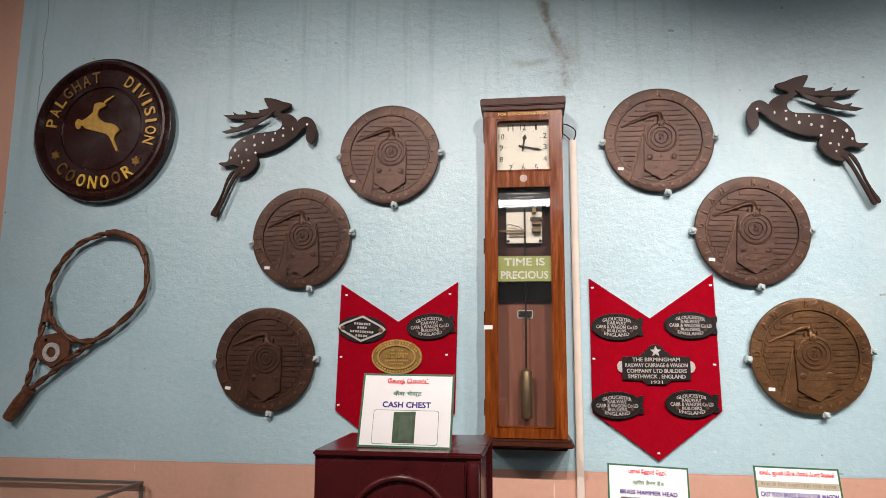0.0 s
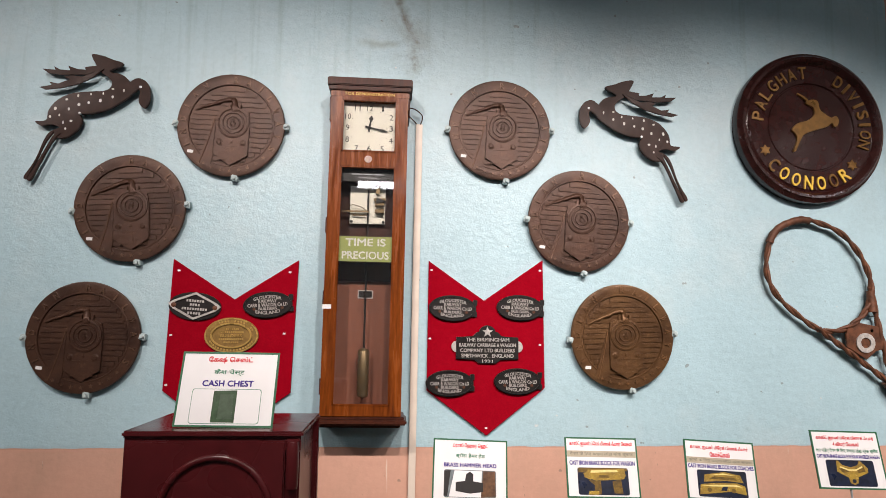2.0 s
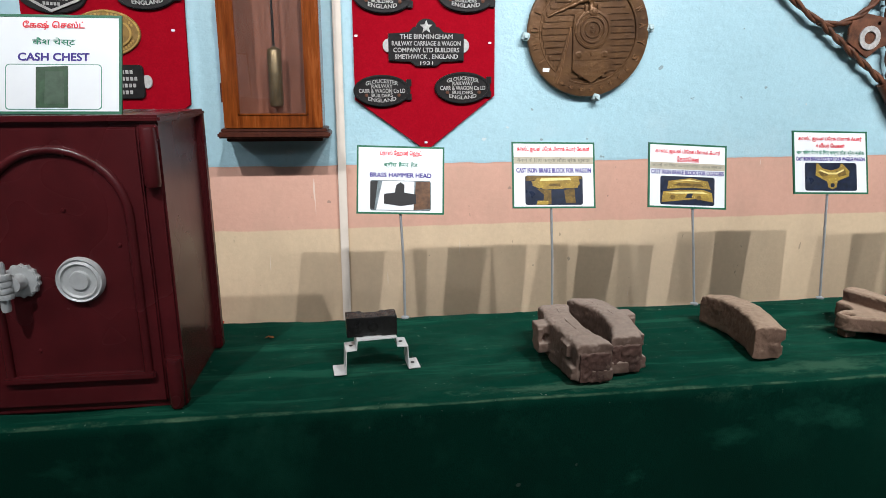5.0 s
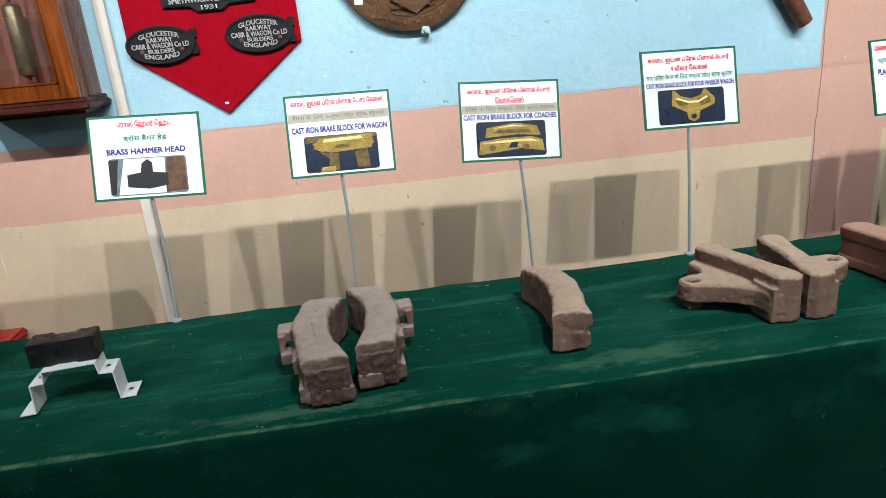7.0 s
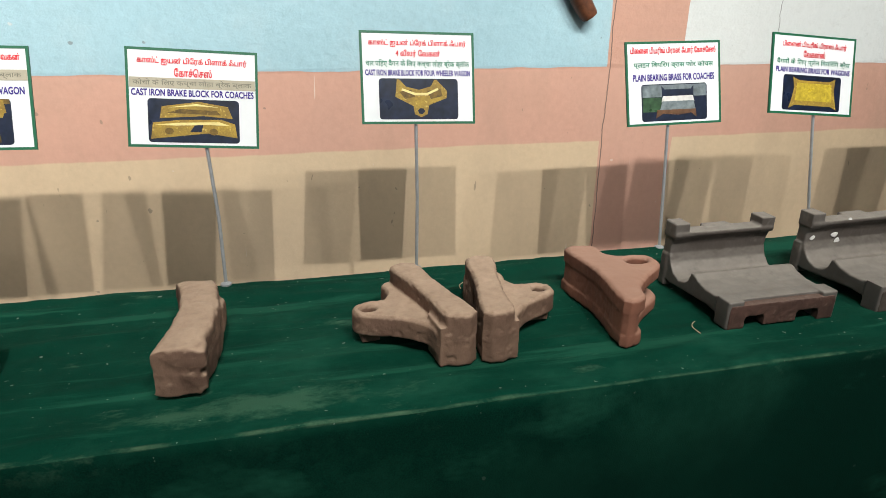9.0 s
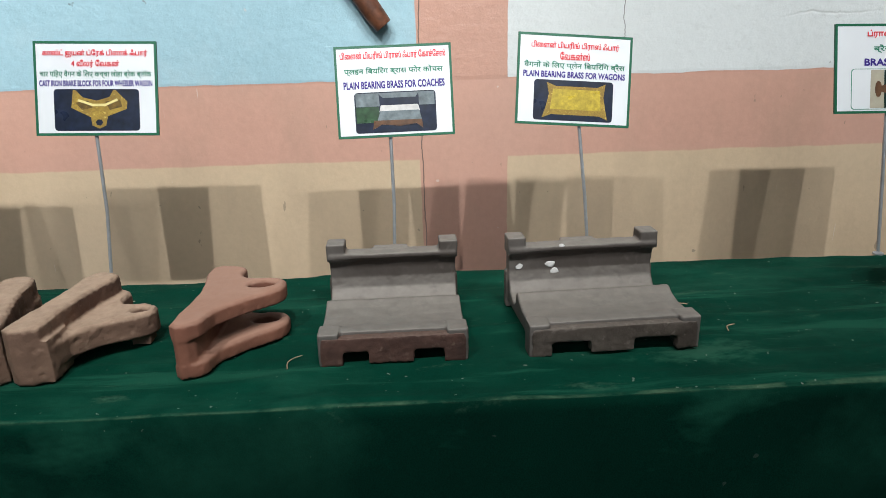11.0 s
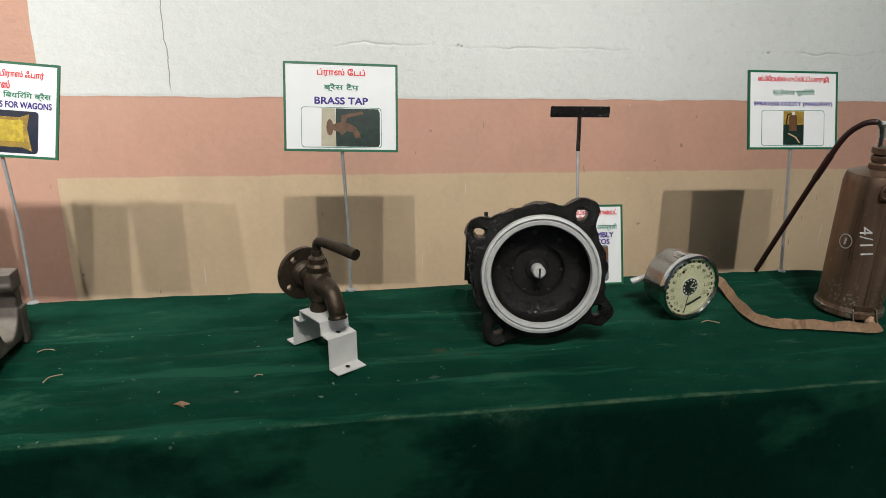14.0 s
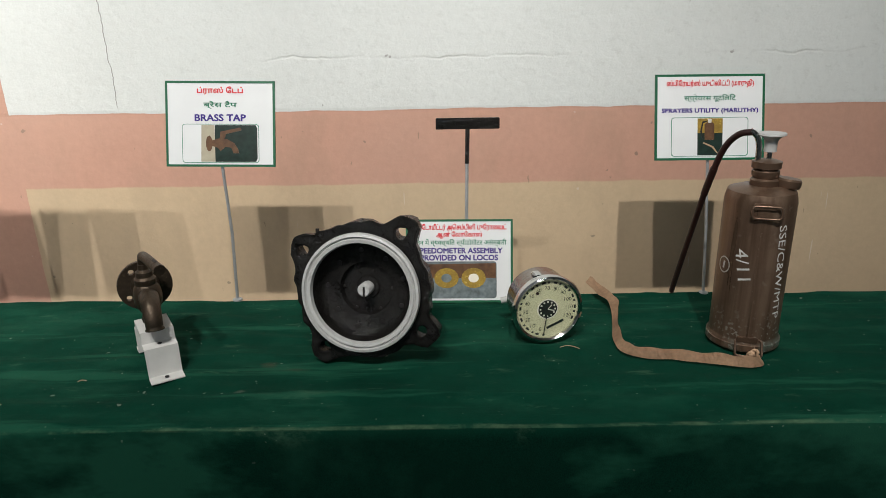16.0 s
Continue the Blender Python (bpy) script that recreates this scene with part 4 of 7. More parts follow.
def racket(at, mirror, label):
    """A tennis racket shape bent from rusty cable; the design grid is turned into metres about the loop's top."""
    k = -1 if mirror else 1
    thing_ = thing("cable_racket", at, label, "wall decoration", "cable rackets")

    def g(u, v, y=-0.028):
        return (k * (u - 247.5) * 0.000818, y, (41 - v) * 0.000764)

    def cable(pts, r, closed, turns):
        base = smooth_loop([g(*p) for p in pts], 8, closed)
        out = bmesh.new()
        for ph in (0.0, math.pi):
            line = []
            for i, p in enumerate(base):
                a = ph + turns * 2 * math.pi * i / len(base)
                q = Vector(base[(i + 1) % len(base)] if closed or i < len(base) - 1 else p) - Vector(base[i - 1] if closed or i else p)
                side = Vector((q.z, 0, -q.x)).normalized()
                line.append(Vector(p) + side * (r * 0.5 * math.cos(a)) + Vector((0, r * 0.5 * math.sin(a), 0)))
            tube(line, r * 0.72, 7, closed, out)
        return out

    loop = ((250, 45), (330, 62), (420, 105), (490, 185), (535, 280), (548, 370), (530, 440), (495, 500), (440, 545), (370, 572), (290, 562), (200, 500), (110, 410), (68, 310), (75, 200), (110, 110), (170, 65))
    part("hoop", cable(loop, 0.0092, True, 9), RUST_TAPE, thing_, smooth=60)
    part("side_bar", cable(((290, 562), (370, 625), (480, 712), (600, 812), (680, 925)), 0.0095, False, 4), RUST_TAPE, thing_, smooth=60)
    part("side_bar", cable(((545, 360), (560, 490), (582, 620), (604, 740), (630, 830), (685, 925)), 0.0095, False, 4), RUST_TAPE, thing_, smooth=60)
    wrap = smooth_loop([g(*p) for p in ((85, 160), (105, 118), (140, 82), (185, 60), (235, 46), (275, 50))], 4, False)
    part("tape_wrap", tube(wrap, lambda s: 0.0132 + 0.001 * math.sin(s * 40), 10), RUST_TAPE, thing_, "rust-brown tape wrapping", smooth=60)
    part("tape_wrap", tube([g(540, 380), g(545, 430), g(545, 480)], lambda s: 0.0135 + 0.005 * s, 10), RUST_TAPE, thing_, smooth=60)
    end = smooth_loop([g(*p) for p in ((590, 800), (630, 850), (665, 905), (690, 940))], 4, False)
    part("grip", tube(end, lambda s: 0.020 + 0.004 * math.sin(s * 3), 8), RUST_TAPE, thing_, "rust-brown wrapped grip", smooth=50)
    pts = [(g(*p)[0], g(*p)[2]) for p in ((425, 545), (470, 530), (580, 552), (592, 650), (548, 662), (500, 702), (413, 642), (413, 590))]
    part("throat_plate", slab(pts[::-1] if mirror else pts, -0.034, -0.026, 0.001), RUST_TAPE, thing_)
    cx, cy, cz = g(497, 625)
    part("washer", lathe([(0.019, 0.034), (0.035, 0.034), (0.035, 0.039), (0.019, 0.039)], 28, Matrix.Translation((cx, 0, cz)) @ FRONT, closed=True), LETTER_GREY, thing_, "grey riveted washer", smooth=40)
    part("bolt", boxes(tuple(v for c, d in zip(g(532, 568), (0.006, 0.006, 0.006)) for v in (c - d, c + d)), bevel=0.001), STICK, thing_)
    for u, v in ((95, 165), (560, 500), (610, 770), (300, 560)):
        p = g(u, v)
        part("nail", lathe([(0.003, 0.0), (0.003, 0.03), (0.006, 0.031), (0, 0.034)], 8, Matrix.Translation((p[0], 0, p[2])) @ FRONT), STICK, thing_)


racket(Matrix.Translation((2.160, WALL_Y, 1.873)), False, "tennis racket shape bent from rusty twisted cable, beside a pink strip")
racket(Matrix.Translation((-0.949, WALL_Y, 1.893)), True, "tennis racket shape bent from rusty twisted cable")


# ---- crimson panels with builders' plates ----
def oval_plate(panel, x, z, turn=0.0, tabs=True):
    at = Matrix.Translation((x, -0.012, z)) @ Matrix.Rotation(radians(turn), 4, "Y")
    bm = slab(circle(0, 0, 0.082, 0.045, 48), -0.010, 0, 0.002)
    if tabs:
        box(bm, 0.070, 0.085, -0.009, 0, 0.012, 0.032, 0.001)
        box(bm, 0.070, 0.085, -0.009, 0, -0.026, -0.008, 0.001)
    plate = part("oval_plate", bm, BLACK_IRON, panel, "black oval cast builder's plate", at=at)
    ring = slab(circle(0, 0, 0.079, 0.042, 48), -0.0125, -0.0095, holes=(circle(0, 0, 0.075, 0.0385, 48),))
    part("rim", ring, BLACK_IRON, plate)
    for text, dz, h, w in (("GLOUCESTER", 0.0272, 0.0105, 0.092), ("RAILWAY", 0.0135, 0.0105, 0.060), ("CARR & WAGON Cº Lᴰ", 0.0, 0.0115, 0.132), ("BUILDERS", -0.0132, 0.0092, 0.060), ("ENGLAND", -0.0268, 0.0105, 0.080)):
        bm = lettering(text.replace("ᴰ", "D").replace("º", "o"), h, 0.004, w, 0.012)
        for v in bm.verts:  # the lines bow with the oval
            v.co.z -= dz * 130 * v.co.x ** 2
        part("lettering", merged(bmesh.new(), bm, Matrix.Translation((0, -0.0098, dz))), LETTER_GREY, plate, "raised silver letters")
    for sx in (-0.045, 0.048):
        part("rivet", lathe([(0.005, 0.009), (0.005, 0.013), (0, 0.0145)], 10, Matrix.Translation((sx, 0, -0.012)) @ FRONT), RUST_TAPE, plate)
    return plate


def panel_board(panel, outline, studs):
    part("board", slab(outline, -0.012, -0.001, 0.001), CRIMSON, panel)
    for x, z in studs:
        part("stud", slab(rounded(x - 0.0045, x + 0.0045, z - 0.003, z + 0.003, 0.002, 3), -0.0145, -0.0115, 0.0006), WHITE_CARD, panel, "small white stud")


def right_panel():
    o = (0.998, 1.40)
    panel = thing("crimson_panel", wall_at(*o), "crimson swallow-tailed panel with five cast builders' plates", "display panel", "crimson panels")
    panel_board(panel, [(x - o[0], z - o[1]) for x, z in ((0.796, 1.696), (0.794, 1.253), (0.999, 1.103), (1.202, 1.262), (1.198, 1.705), (0.990, 1.560))],
                [(x - o[0], z - o[1]) for x, z in ((0.806, 1.664), (1.188, 1.668), (0.803, 1.428), (1.186, 1.410), (0.998, 1.128))])
    for x, z, turn in ((0.880, 1.532, 2), (1.115, 1.536, 2), (0.872, 1.277, 0), (1.106, 1.284, 0)):
        oval_plate(panel, x - o[0], z - o[1], turn)
    top = [(-0.108, 0.034), (-0.108, -0.040), (-0.045, -0.043), (-0.030, -0.055), (0.030, -0.055), (0.045, -0.043), (0.108, -0.040), (0.108, 0.034), (0.050, 0.038), (0.036, 0.052)]
    top += [(0.030 * math.cos(radians(a)), 0.047 + 0.028 * math.sin(radians(a))) for a in range(10, 171, 20)] + [(-0.036, 0.052), (-0.050, 0.038)]
    plate = part("crowned_plate", slab(top, -0.010, 0, 0.002), BLACK_IRON, panel, "black crowned cast builder's plate with a star", at=Matrix.Translation((0.003, -0.012, 0.0)))
    part("star", slab(star(0, 0.052, 0.019), -0.014, -0.0095, 0.0008), LETTER_GREY, plate)
    for text, dz, h, w in (("THE BIRMINGHAM", 0.026, 0.0115, 0.150), ("RAILWAY CARRIAGE & WAGON", 0.0075, 0.0115, 0.196), ("COMPANY LTD BUILDERS", -0.0105, 0.0115, 0.188), ("SMETHWICK . ENGLAND", -0.0285, 0.0115, 0.180), ("1931", -0.0465, 0.009, 0.036)):
        part("lettering", merged(bmesh.new(), lettering(text, h * 1.05, 0.004, w, 0.014), Matrix.Translation((0, -0.0098, dz))), LETTER_GREY, plate, "raised silver letters")
    for sx in (-1, 1):
        bm = slab([(sx * 0.108 + 0.016 * math.cos(t * 0.5), 0.002 + 0.019 * math.sin(t * 0.5)) for t in range(13)], -0.007, 0, 0.001)
        part("lug", bm, LETTER_GREY, plate)


def bars(parent, rows, y, material):
    """Plain bars in place of writing that cannot be read."""
    for x, z, w, h in rows:
        n = max(2, round(w / (h * 1.05)))
        bm = bmesh.new()
        for i in range(n):  # one upright bar for each letter
            cx = x - w / 2 + w * (i + 0.5) / n
            box(bm, cx - w / n * 0.34, cx + w / n * 0.34, y - 0.002, y, z - h / 2, z + h / 2, 0.0004)
        part("writing_bar", bm, material, parent)


def left_panel():
    o = (0.137, 1.40)
    panel = thing("crimson_panel", wall_at(*o), "crimson swallow-tailed panel with oval plates, behind the cash chest", "display panel", "crimson panels")
    panel_board(panel, [(x - o[0], z - o[1]) for x, z in ((-0.067, 1.687), (-0.079, 1.249), (0.130, 1.095), (0.337, 1.243), (0.350, 1.690), (0.140, 1.553))],
                [(x - o[0], z - o[1]) for x, z in ((-0.047, 1.648), (0.322, 1.648), (-0.062, 1.432), (0.310, 1.440), (-0.068, 1.268))])
    oval_plate(panel, 0.253 - o[0], 1.536 - o[1], -4)
    at = Matrix.Translation((0.013 - o[0], -0.012, 1.528 - o[1])) @ Matrix.Rotation(radians(4), 4, "Y")
    plate = part("diamond_plate", slab(circle(0, 0, 0.086, 0.047, 48), -0.008, 0, 0.002), BLACK_IRON, panel, "black oval plate with a silver diamond", at=at)
    rim = [(-0.086, 0.004), (-0.070, 0.016), (0.0, 0.047), (0.070, 0.016), (0.086, 0.004), (0.070, -0.012), (0.0, -0.045), (-0.070, -0.012)]
    part("diamond_rim", slab(rim[::-1], -0.013, -0.0075, holes=([(x * 0.86, z * 0.84) for x, z in rim],)), LETTER_GREY, plate)
    bars(plate, ((0, 0.018, 0.060, 0.008), (0, 0.005, 0.035, 0.008), (0, -0.009, 0.085, 0.008), (0, -0.023, 0.045, 0.008)), -0.008, LETTER_GREY)
    for sx in (-0.068, 0.068):
        part("rivet", lathe([(0.008, 0.008), (0.008, 0.014), (0, 0.016)], 12, Matrix.Translation((sx, 0, 0)) @ FRONT), RUST_TAPE, plate)
    plate = part("brass_plate", slab(circle(0, 0, 0.089, 0.060, 56), -0.007, 0, 0.003), DARK_BRASS, panel, "polished oval brass plate", at=Matrix.Translation((0.0, -0.012, 1.432 - o[1])))
    part("rim", slab(circle(0, 0, 0.068, 0.043, 48), -0.012, -0.0065, 0.001, holes=(circle(0, 0, 0.062, 0.037, 48),)), BRASS, plate)
    bars(plate, ((0, 0.022, 0.05, 0.006), (0, 0.0115, 0.082, 0.006), (0, -0.012, 0.082, 0.006), (0, -0.0225, 0.05, 0.006)), -0.007, BRASS)
    part("lettering", merged(bmesh.new(), lettering("BUILDERS", 0.0095, 0.003, 0.070, 0.012), Matrix.Translation((0, -0.0068, 0))), BRASS, plate)
    part("outer_rim", slab(circle(0, 0, 0.088, 0.059, 56), -0.0085, -0.0055, 0.001, holes=(circle(0, 0, 0.083, 0.054, 56),)), BRASS, plate)
    for up in (1, -1):
        bm = bmesh.new()
        for i in range(17):
            a = radians(25 + 130 * i / 16)
            px, pz = 0.0755 * math.cos(a), up * 0.0485 * math.sin(a)
            box(bm, px - 0.0026, px + 0.0026, -0.0085, -0.0065, pz - 0.0035, pz + 0.0035, 0.0004)
        part("writing_bar", bm, BRASS, plate)
    plate = part("lugged_plate", slab(rounded(-0.085, 0.085, -0.045, 0.045, 0.012), -0.009, 0, 0.002), BLACK_IRON, panel, "black cast plate with side lugs", at=Matrix.Translation((0.0, -0.012, 1.305 - o[1])))
    part("lug", slab(circle(0.092, 0, 0.014, 0.018, 20), -0.006, 0, 0.001), LETTER_GREY, plate)
    part("crest", slab(circle(0, 0.048, 0.025, 0.015, 24), -0.008, 0, 0.001), LETTER_GREY, plate)
    bars(plate, ((0, 0.026, 0.12, 0.010), (0, 0.008, 0.14, 0.010), (0, -0.010, 0.13, 0.010), (0, -0.028, 0.11, 0.010)), -0.009, LETTER_GREY)


right_panel()
left_panel()


# ---- master clock ----
def master_clock():
    clock = thing("wall_clock", Matrix.Translation((0.5765, WALL_Y, 1.15)) @ Matrix.Rotation(radians(0.4), 4, "Y"), "tall glazed teak master clock showing about quarter past twelve", "clock")
    w, f, top = 0.129, -0.118, 1.085
    part("back_board", boxes((-w, w, -0.014, -0.001, 0.03, top)), WOOD_BACK, clock)
    for sx in (-1, 1):
        part("side_panel", boxes((min(sx * w, sx * (w - 0.014)), max(sx * w, sx * (w - 0.014)), f, -0.014, 0.03, top), bevel=0.001), WOOD_CLOCK, clock)
    part("bottom_board", boxes((-w + 0.014, w - 0.014, f, -0.014, 0.03, 0.045)), WOOD_CLOCK, clock)
    part("top_board", boxes((-w + 0.014, w - 0.014, f, -0.014, top - 0.012, top)), WOOD_CLOCK, clock)
    bm = boxes((-0.143, 0.143, f - 0.022, 0, 1.123, 1.15), bevel=0.003)
    box(bm, -0.138, 0.138, f - 0.016, 0, 1.108, 1.123, 0.002)
    part("cornice", bm, WOOD_DARK, clock)
    part("header", boxes((-0.132, 0.132, f - 0.008, 0, 1.086, 1.1075), bevel=0.002), WOOD_CLOCK, clock)
    for sx in (-1, 1):
        pts = [(-0.001, 1.086), (f, 1.086), (f, 1.05), (f + 0.02, 1.03), (-0.001, 1.03)]
        bm = bmesh.new()
        lo = [bm.verts.new((sx * w, y, z)) for y, z in pts]
        hi = [bm.verts.new((sx * (w + 0.006), y, z)) for y, z in pts]
        bm.faces.new(lo), bm.faces.new(hi)
        for i in range(5):
            bm.faces.new((lo[i], lo[(i + 1) % 5], hi[(i + 1) % 5], hi[i]))
        bmesh.ops.recalc_face_normals(bm, faces=bm.faces)
        part("bracket", bm, WOOD_DARK, clock)
    bm = boxes((-0.148, 0.148, f - 0.024, 0, 0.006, 0.022), bevel=0.004)
    box(bm, -0.140, 0.140, f - 0.014, 0, 0.022, 0.031, 0.002)
    box(bm, -0.128, 0.128, f - 0.004, 0, -0.004, 0.006, 0.002)
    part("plinth", bm, WOOD_DARK, clock)
    ff, fb = f - 0.016, f
    stiles = ((-w, -0.091, ff, fb, 0.032, 1.085), (0.091, w, ff, fb, 0.032, 1.085), (-0.091, 0.091, ff, fb, 0.032, 0.066), (-0.091, 0.091, ff, fb, 0.845, 0.895), (-0.091, 0.091, ff, fb, 1.075, 1.085))
    part("door_frame", boxes(*stiles, bevel=0.0015), WOOD_CLOCK, clock)
    for x0, x1, z0, z1 in ((-0.091, 0.091, 0.066, 0.845), (-0.091, 0.091, 0.895, 1.075)):
        bm = bmesh.new()
        for a in ((x0, x0 + 0.005, ff - 0.002, ff + 0.004, z0, z1), (x1 - 0.005, x1, ff - 0.002, ff + 0.004, z0, z1), (x0, x1, ff - 0.002, ff + 0.004, z0, z0 + 0.005), (x0, x1, ff - 0.002, ff + 0.004, z1 - 0.005, z1)):
            box(bm, *a, bevel=0.001)
        part("glazing_bead", bm, WOOD_CLOCK, clock)
        pane = part("pane", boxes((x0 + 0.004, x1 - 0.004, ff + 0.005, ff + 0.008, z0 + 0.004, z1 - 0.004)), GLASS, clock, "clear glass pane")
        pane.visible_shadow = False
    dial = part("dial", boxes((-0.087, 0.087, f + 0.012, f + 0.015, 0.898, 1.072)), IVORY, clock, "square ivory dial with black numerals")
    yd, zc = f + 0.0118, 0.986
    places = {12: (0, 0.068), 1: (0.044, 0.068), 2: (0.073, 0.038), 3: (0.073, -0.001), 4: (0.073, -0.042), 5: (0.044, -0.072), 6: (0, -0.072), 7: (-0.042, -0.072), 8: (-0.074, -0.042), 9: (-0.074, -0.001), 10: (-0.073, 0.038), 11: (-0.042, 0.068)}
    for num, (px, pz) in places.items():
        part("numeral", merged(bmesh.new(), lettering(str(num), 0.019, 0.0006, 0.0195 if num > 9 else (0.006 if num == 1 else 0.012), 0.004), Matrix.Translation((px, yd, zc + pz))), INK, dial)
        part("hour_dot", slab(circle(px * 0.80, zc + pz * 0.80, 0.0014, n=8), yd - 0.0005, yd + 0.0002), INK, dial)
    for name, ang, length, wide in (("hour_hand", 9, 0.044, 0.0055), ("minute_hand", 102, 0.066, 0.0055)):
        shape = [(-wide * 0.6, -0.015), (wide * 0.6, -0.015), (wide * 0.5, length * 0.5), (wide * (1.4 if name == "hour_hand" else 0.9), length * 0.72), (0, length), (-wide * (1.4 if name == "hour_hand" else 0.9), length * 0.72), (-wide * 0.5, length * 0.5)]
        part(name, slab(shape, -0.001, 0), INK, clock, at=Matrix.Translation((0, yd - (0.002 if name == "hour_hand" else 0.0036), zc)) @ Matrix.Rotation(radians(ang), 4, "Y"))
    part("gilt_lettering", merged(bmesh.new(), lettering("FOR DEMONSTRATION", 0.0095, 0.0008, 0.165, 0.0), Matrix.Translation((0, f - 0.0082, 1.097))), YELLOW, clock, "gilt letters")
    badge = [(0.013 * math.sin(radians(a)), 0.870 + 0.012 * math.cos(radians(a))) for a in (-60, -30, 0, 30, 60, 100, 150, 180, 210, 260)]
    part("badge", slab(badge, ff - 0.003, ff, 0.001), BADGE_METAL, clock, "small silver shield badge")
    # movement and pendulum behind the glass
    part("black_header", boxes((-0.088, 0.088, f + 0.010, f + 0.013, 0.800, 0.842)), BLACK_IRON, clock)
    bars(clock, ((0, 0.824, 0.110, 0.0035), (0, 0.812, 0.062, 0.003)), f + 0.010, STICK)
    part("movement_plate", boxes((-0.060, 0.060, -0.052, -0.046, 0.665, 0.795), bevel=0.001), IVORY, clock, "pale movement plate")
    bm = boxes((0.028, 0.040, -0.075, -0.050, 0.765, 0.790), (0.020, 0.062, -0.070, -0.050, 0.742, 0.752), (0.026, 0.056, -0.078, -0.050, 0.700, 0.712), (0.026, 0.056, -0.078, -0.050, 0.725, 0.735), bevel=0.001)
    part("coil", bm, OLD_BRASS, clock, "brass and black coil")
    part("armature", slab([(0.030, 0.752), (0.062, 0.742), (0.030, 0.730)], -0.080, -0.054), BLACK_IRON, clock)
    part("lever", boxes((-0.086, 0.008, -0.070, -0.062, 0.702, 0.708), (-0.050, -0.005, -0.066, -0.060, 0.690, 0.694), bevel=0.0006), OLD_BRASS, clock)
    part("contact_spring", tube([(-0.075, -0.066, 0.712), (-0.05, -0.068, 0.728), (-0.02, -0.066, 0.720), (0.0, -0.064, 0.706)], 0.0015, 6), OLD_BRASS, clock)
    for sx in (-0.054, 0.054):
        part("screw", lathe([(0.005, 0.052), (0.005, 0.055), (0, 0.056)], 10, Matrix.Translation((sx, 0, 0.672)) @ FRONT), BLACK_IRON, clock)
    part("pendulum_rod", lathe([(0.0032, 0.14), (0.0032, 0.78)], 10, Matrix.Translation((0.002, -0.060, 0))), BLACK_IRON, clock)
    part("pendulum_bob", lathe([(0.0, 0.075), (0.004, 0.082), (0.017, 0.088), (0.019, 0.094), (0.019, 0.235), (0.016, 0.240), (0.005, 0.246), (0.0, 0.247)], 28, Matrix.Translation((0.002, -0.060, 0))), OLD_BRASS, clock, smooth=40)
    part("motto_card", boxes((-0.0885, 0.0885, ff + 0.0100, ff + 0.0108, 0.528, 0.611)), OLIVE_CARD, clock, "olive card reading TIME IS PRECIOUS")
    for text, dz, wd in (("TIME IS", 0.592, 0.130), ("PRECIOUS", 0.549, 0.152)):
        part("motto_lettering", merged(bmesh.new(), lettering(text, 0.024, 0.0004, wd, 0.022), Matrix.Translation((0, ff + 0.0099, dz))), CHALK, clock, "white letters")
    part("dark_shelf", boxes((-0.110, 0.110, -0.030, -0.0145, 0.470, 0.840)), WOOD_DARK, clock)
    part("maker_tag", slab(rounded(-0.026, 0.026, 0.412, 0.440, 0.004), -0.018, -0.0145), SILVER_PAINT, clock, "small maker's plate")
    part("tag_face", slab(rounded(-0.023, 0.023, 0.415, 0.437, 0.003), -0.019, -0.0175), BLACK_IRON, clock)
    part("sticker", boxes((-0.132, -0.104, ff - 0.001, ff, 0.372, 0.386)), WHITE_CARD, clock, "small white sticker")
    for hz in (0.10, 0.38, 0.62, 1.0):
        part("hinge", boxes((-0.1325, -0.129, ff, ff + 0.022, hz, hz + 0.05)), WOOD_DARK, clock)


master_clock()

conduit = part("conduit", boxes((-0.012, 0.012, -0.014, 0, 0.0, 2.185), bevel=0.002), PIPE_WHITE, at=Matrix.Translation((0.742, WALL_Y - 0.0005, 0)) @ Matrix.Rotation(radians(0.35), 4, "Y"))
tagged(conduit, "cream plastic cable conduit running up the wall beside the clock", "conduit", kind="structure")
loop = smooth_loop([(0.700, 2.175, 2.232), (0.728, 2.168, 2.235), (0.752, 2.165, 2.222), (0.766, 2.172, 2.205), (0.7555, 2.192, 2.180), (0.735, 2.185, 2.196), (0.712, 2.180, 2.215), (0.700, 2.182, 2.222)], 6, False)
tagged(part("cable", tube(loop, 0.0022, 7), RUBBER, smooth=60), "thin dark cable looping from the conduit into the clock", "cable")


# ---- printed exhibit signs ----
CARD_W, CARD_H = 0.21, 0.163


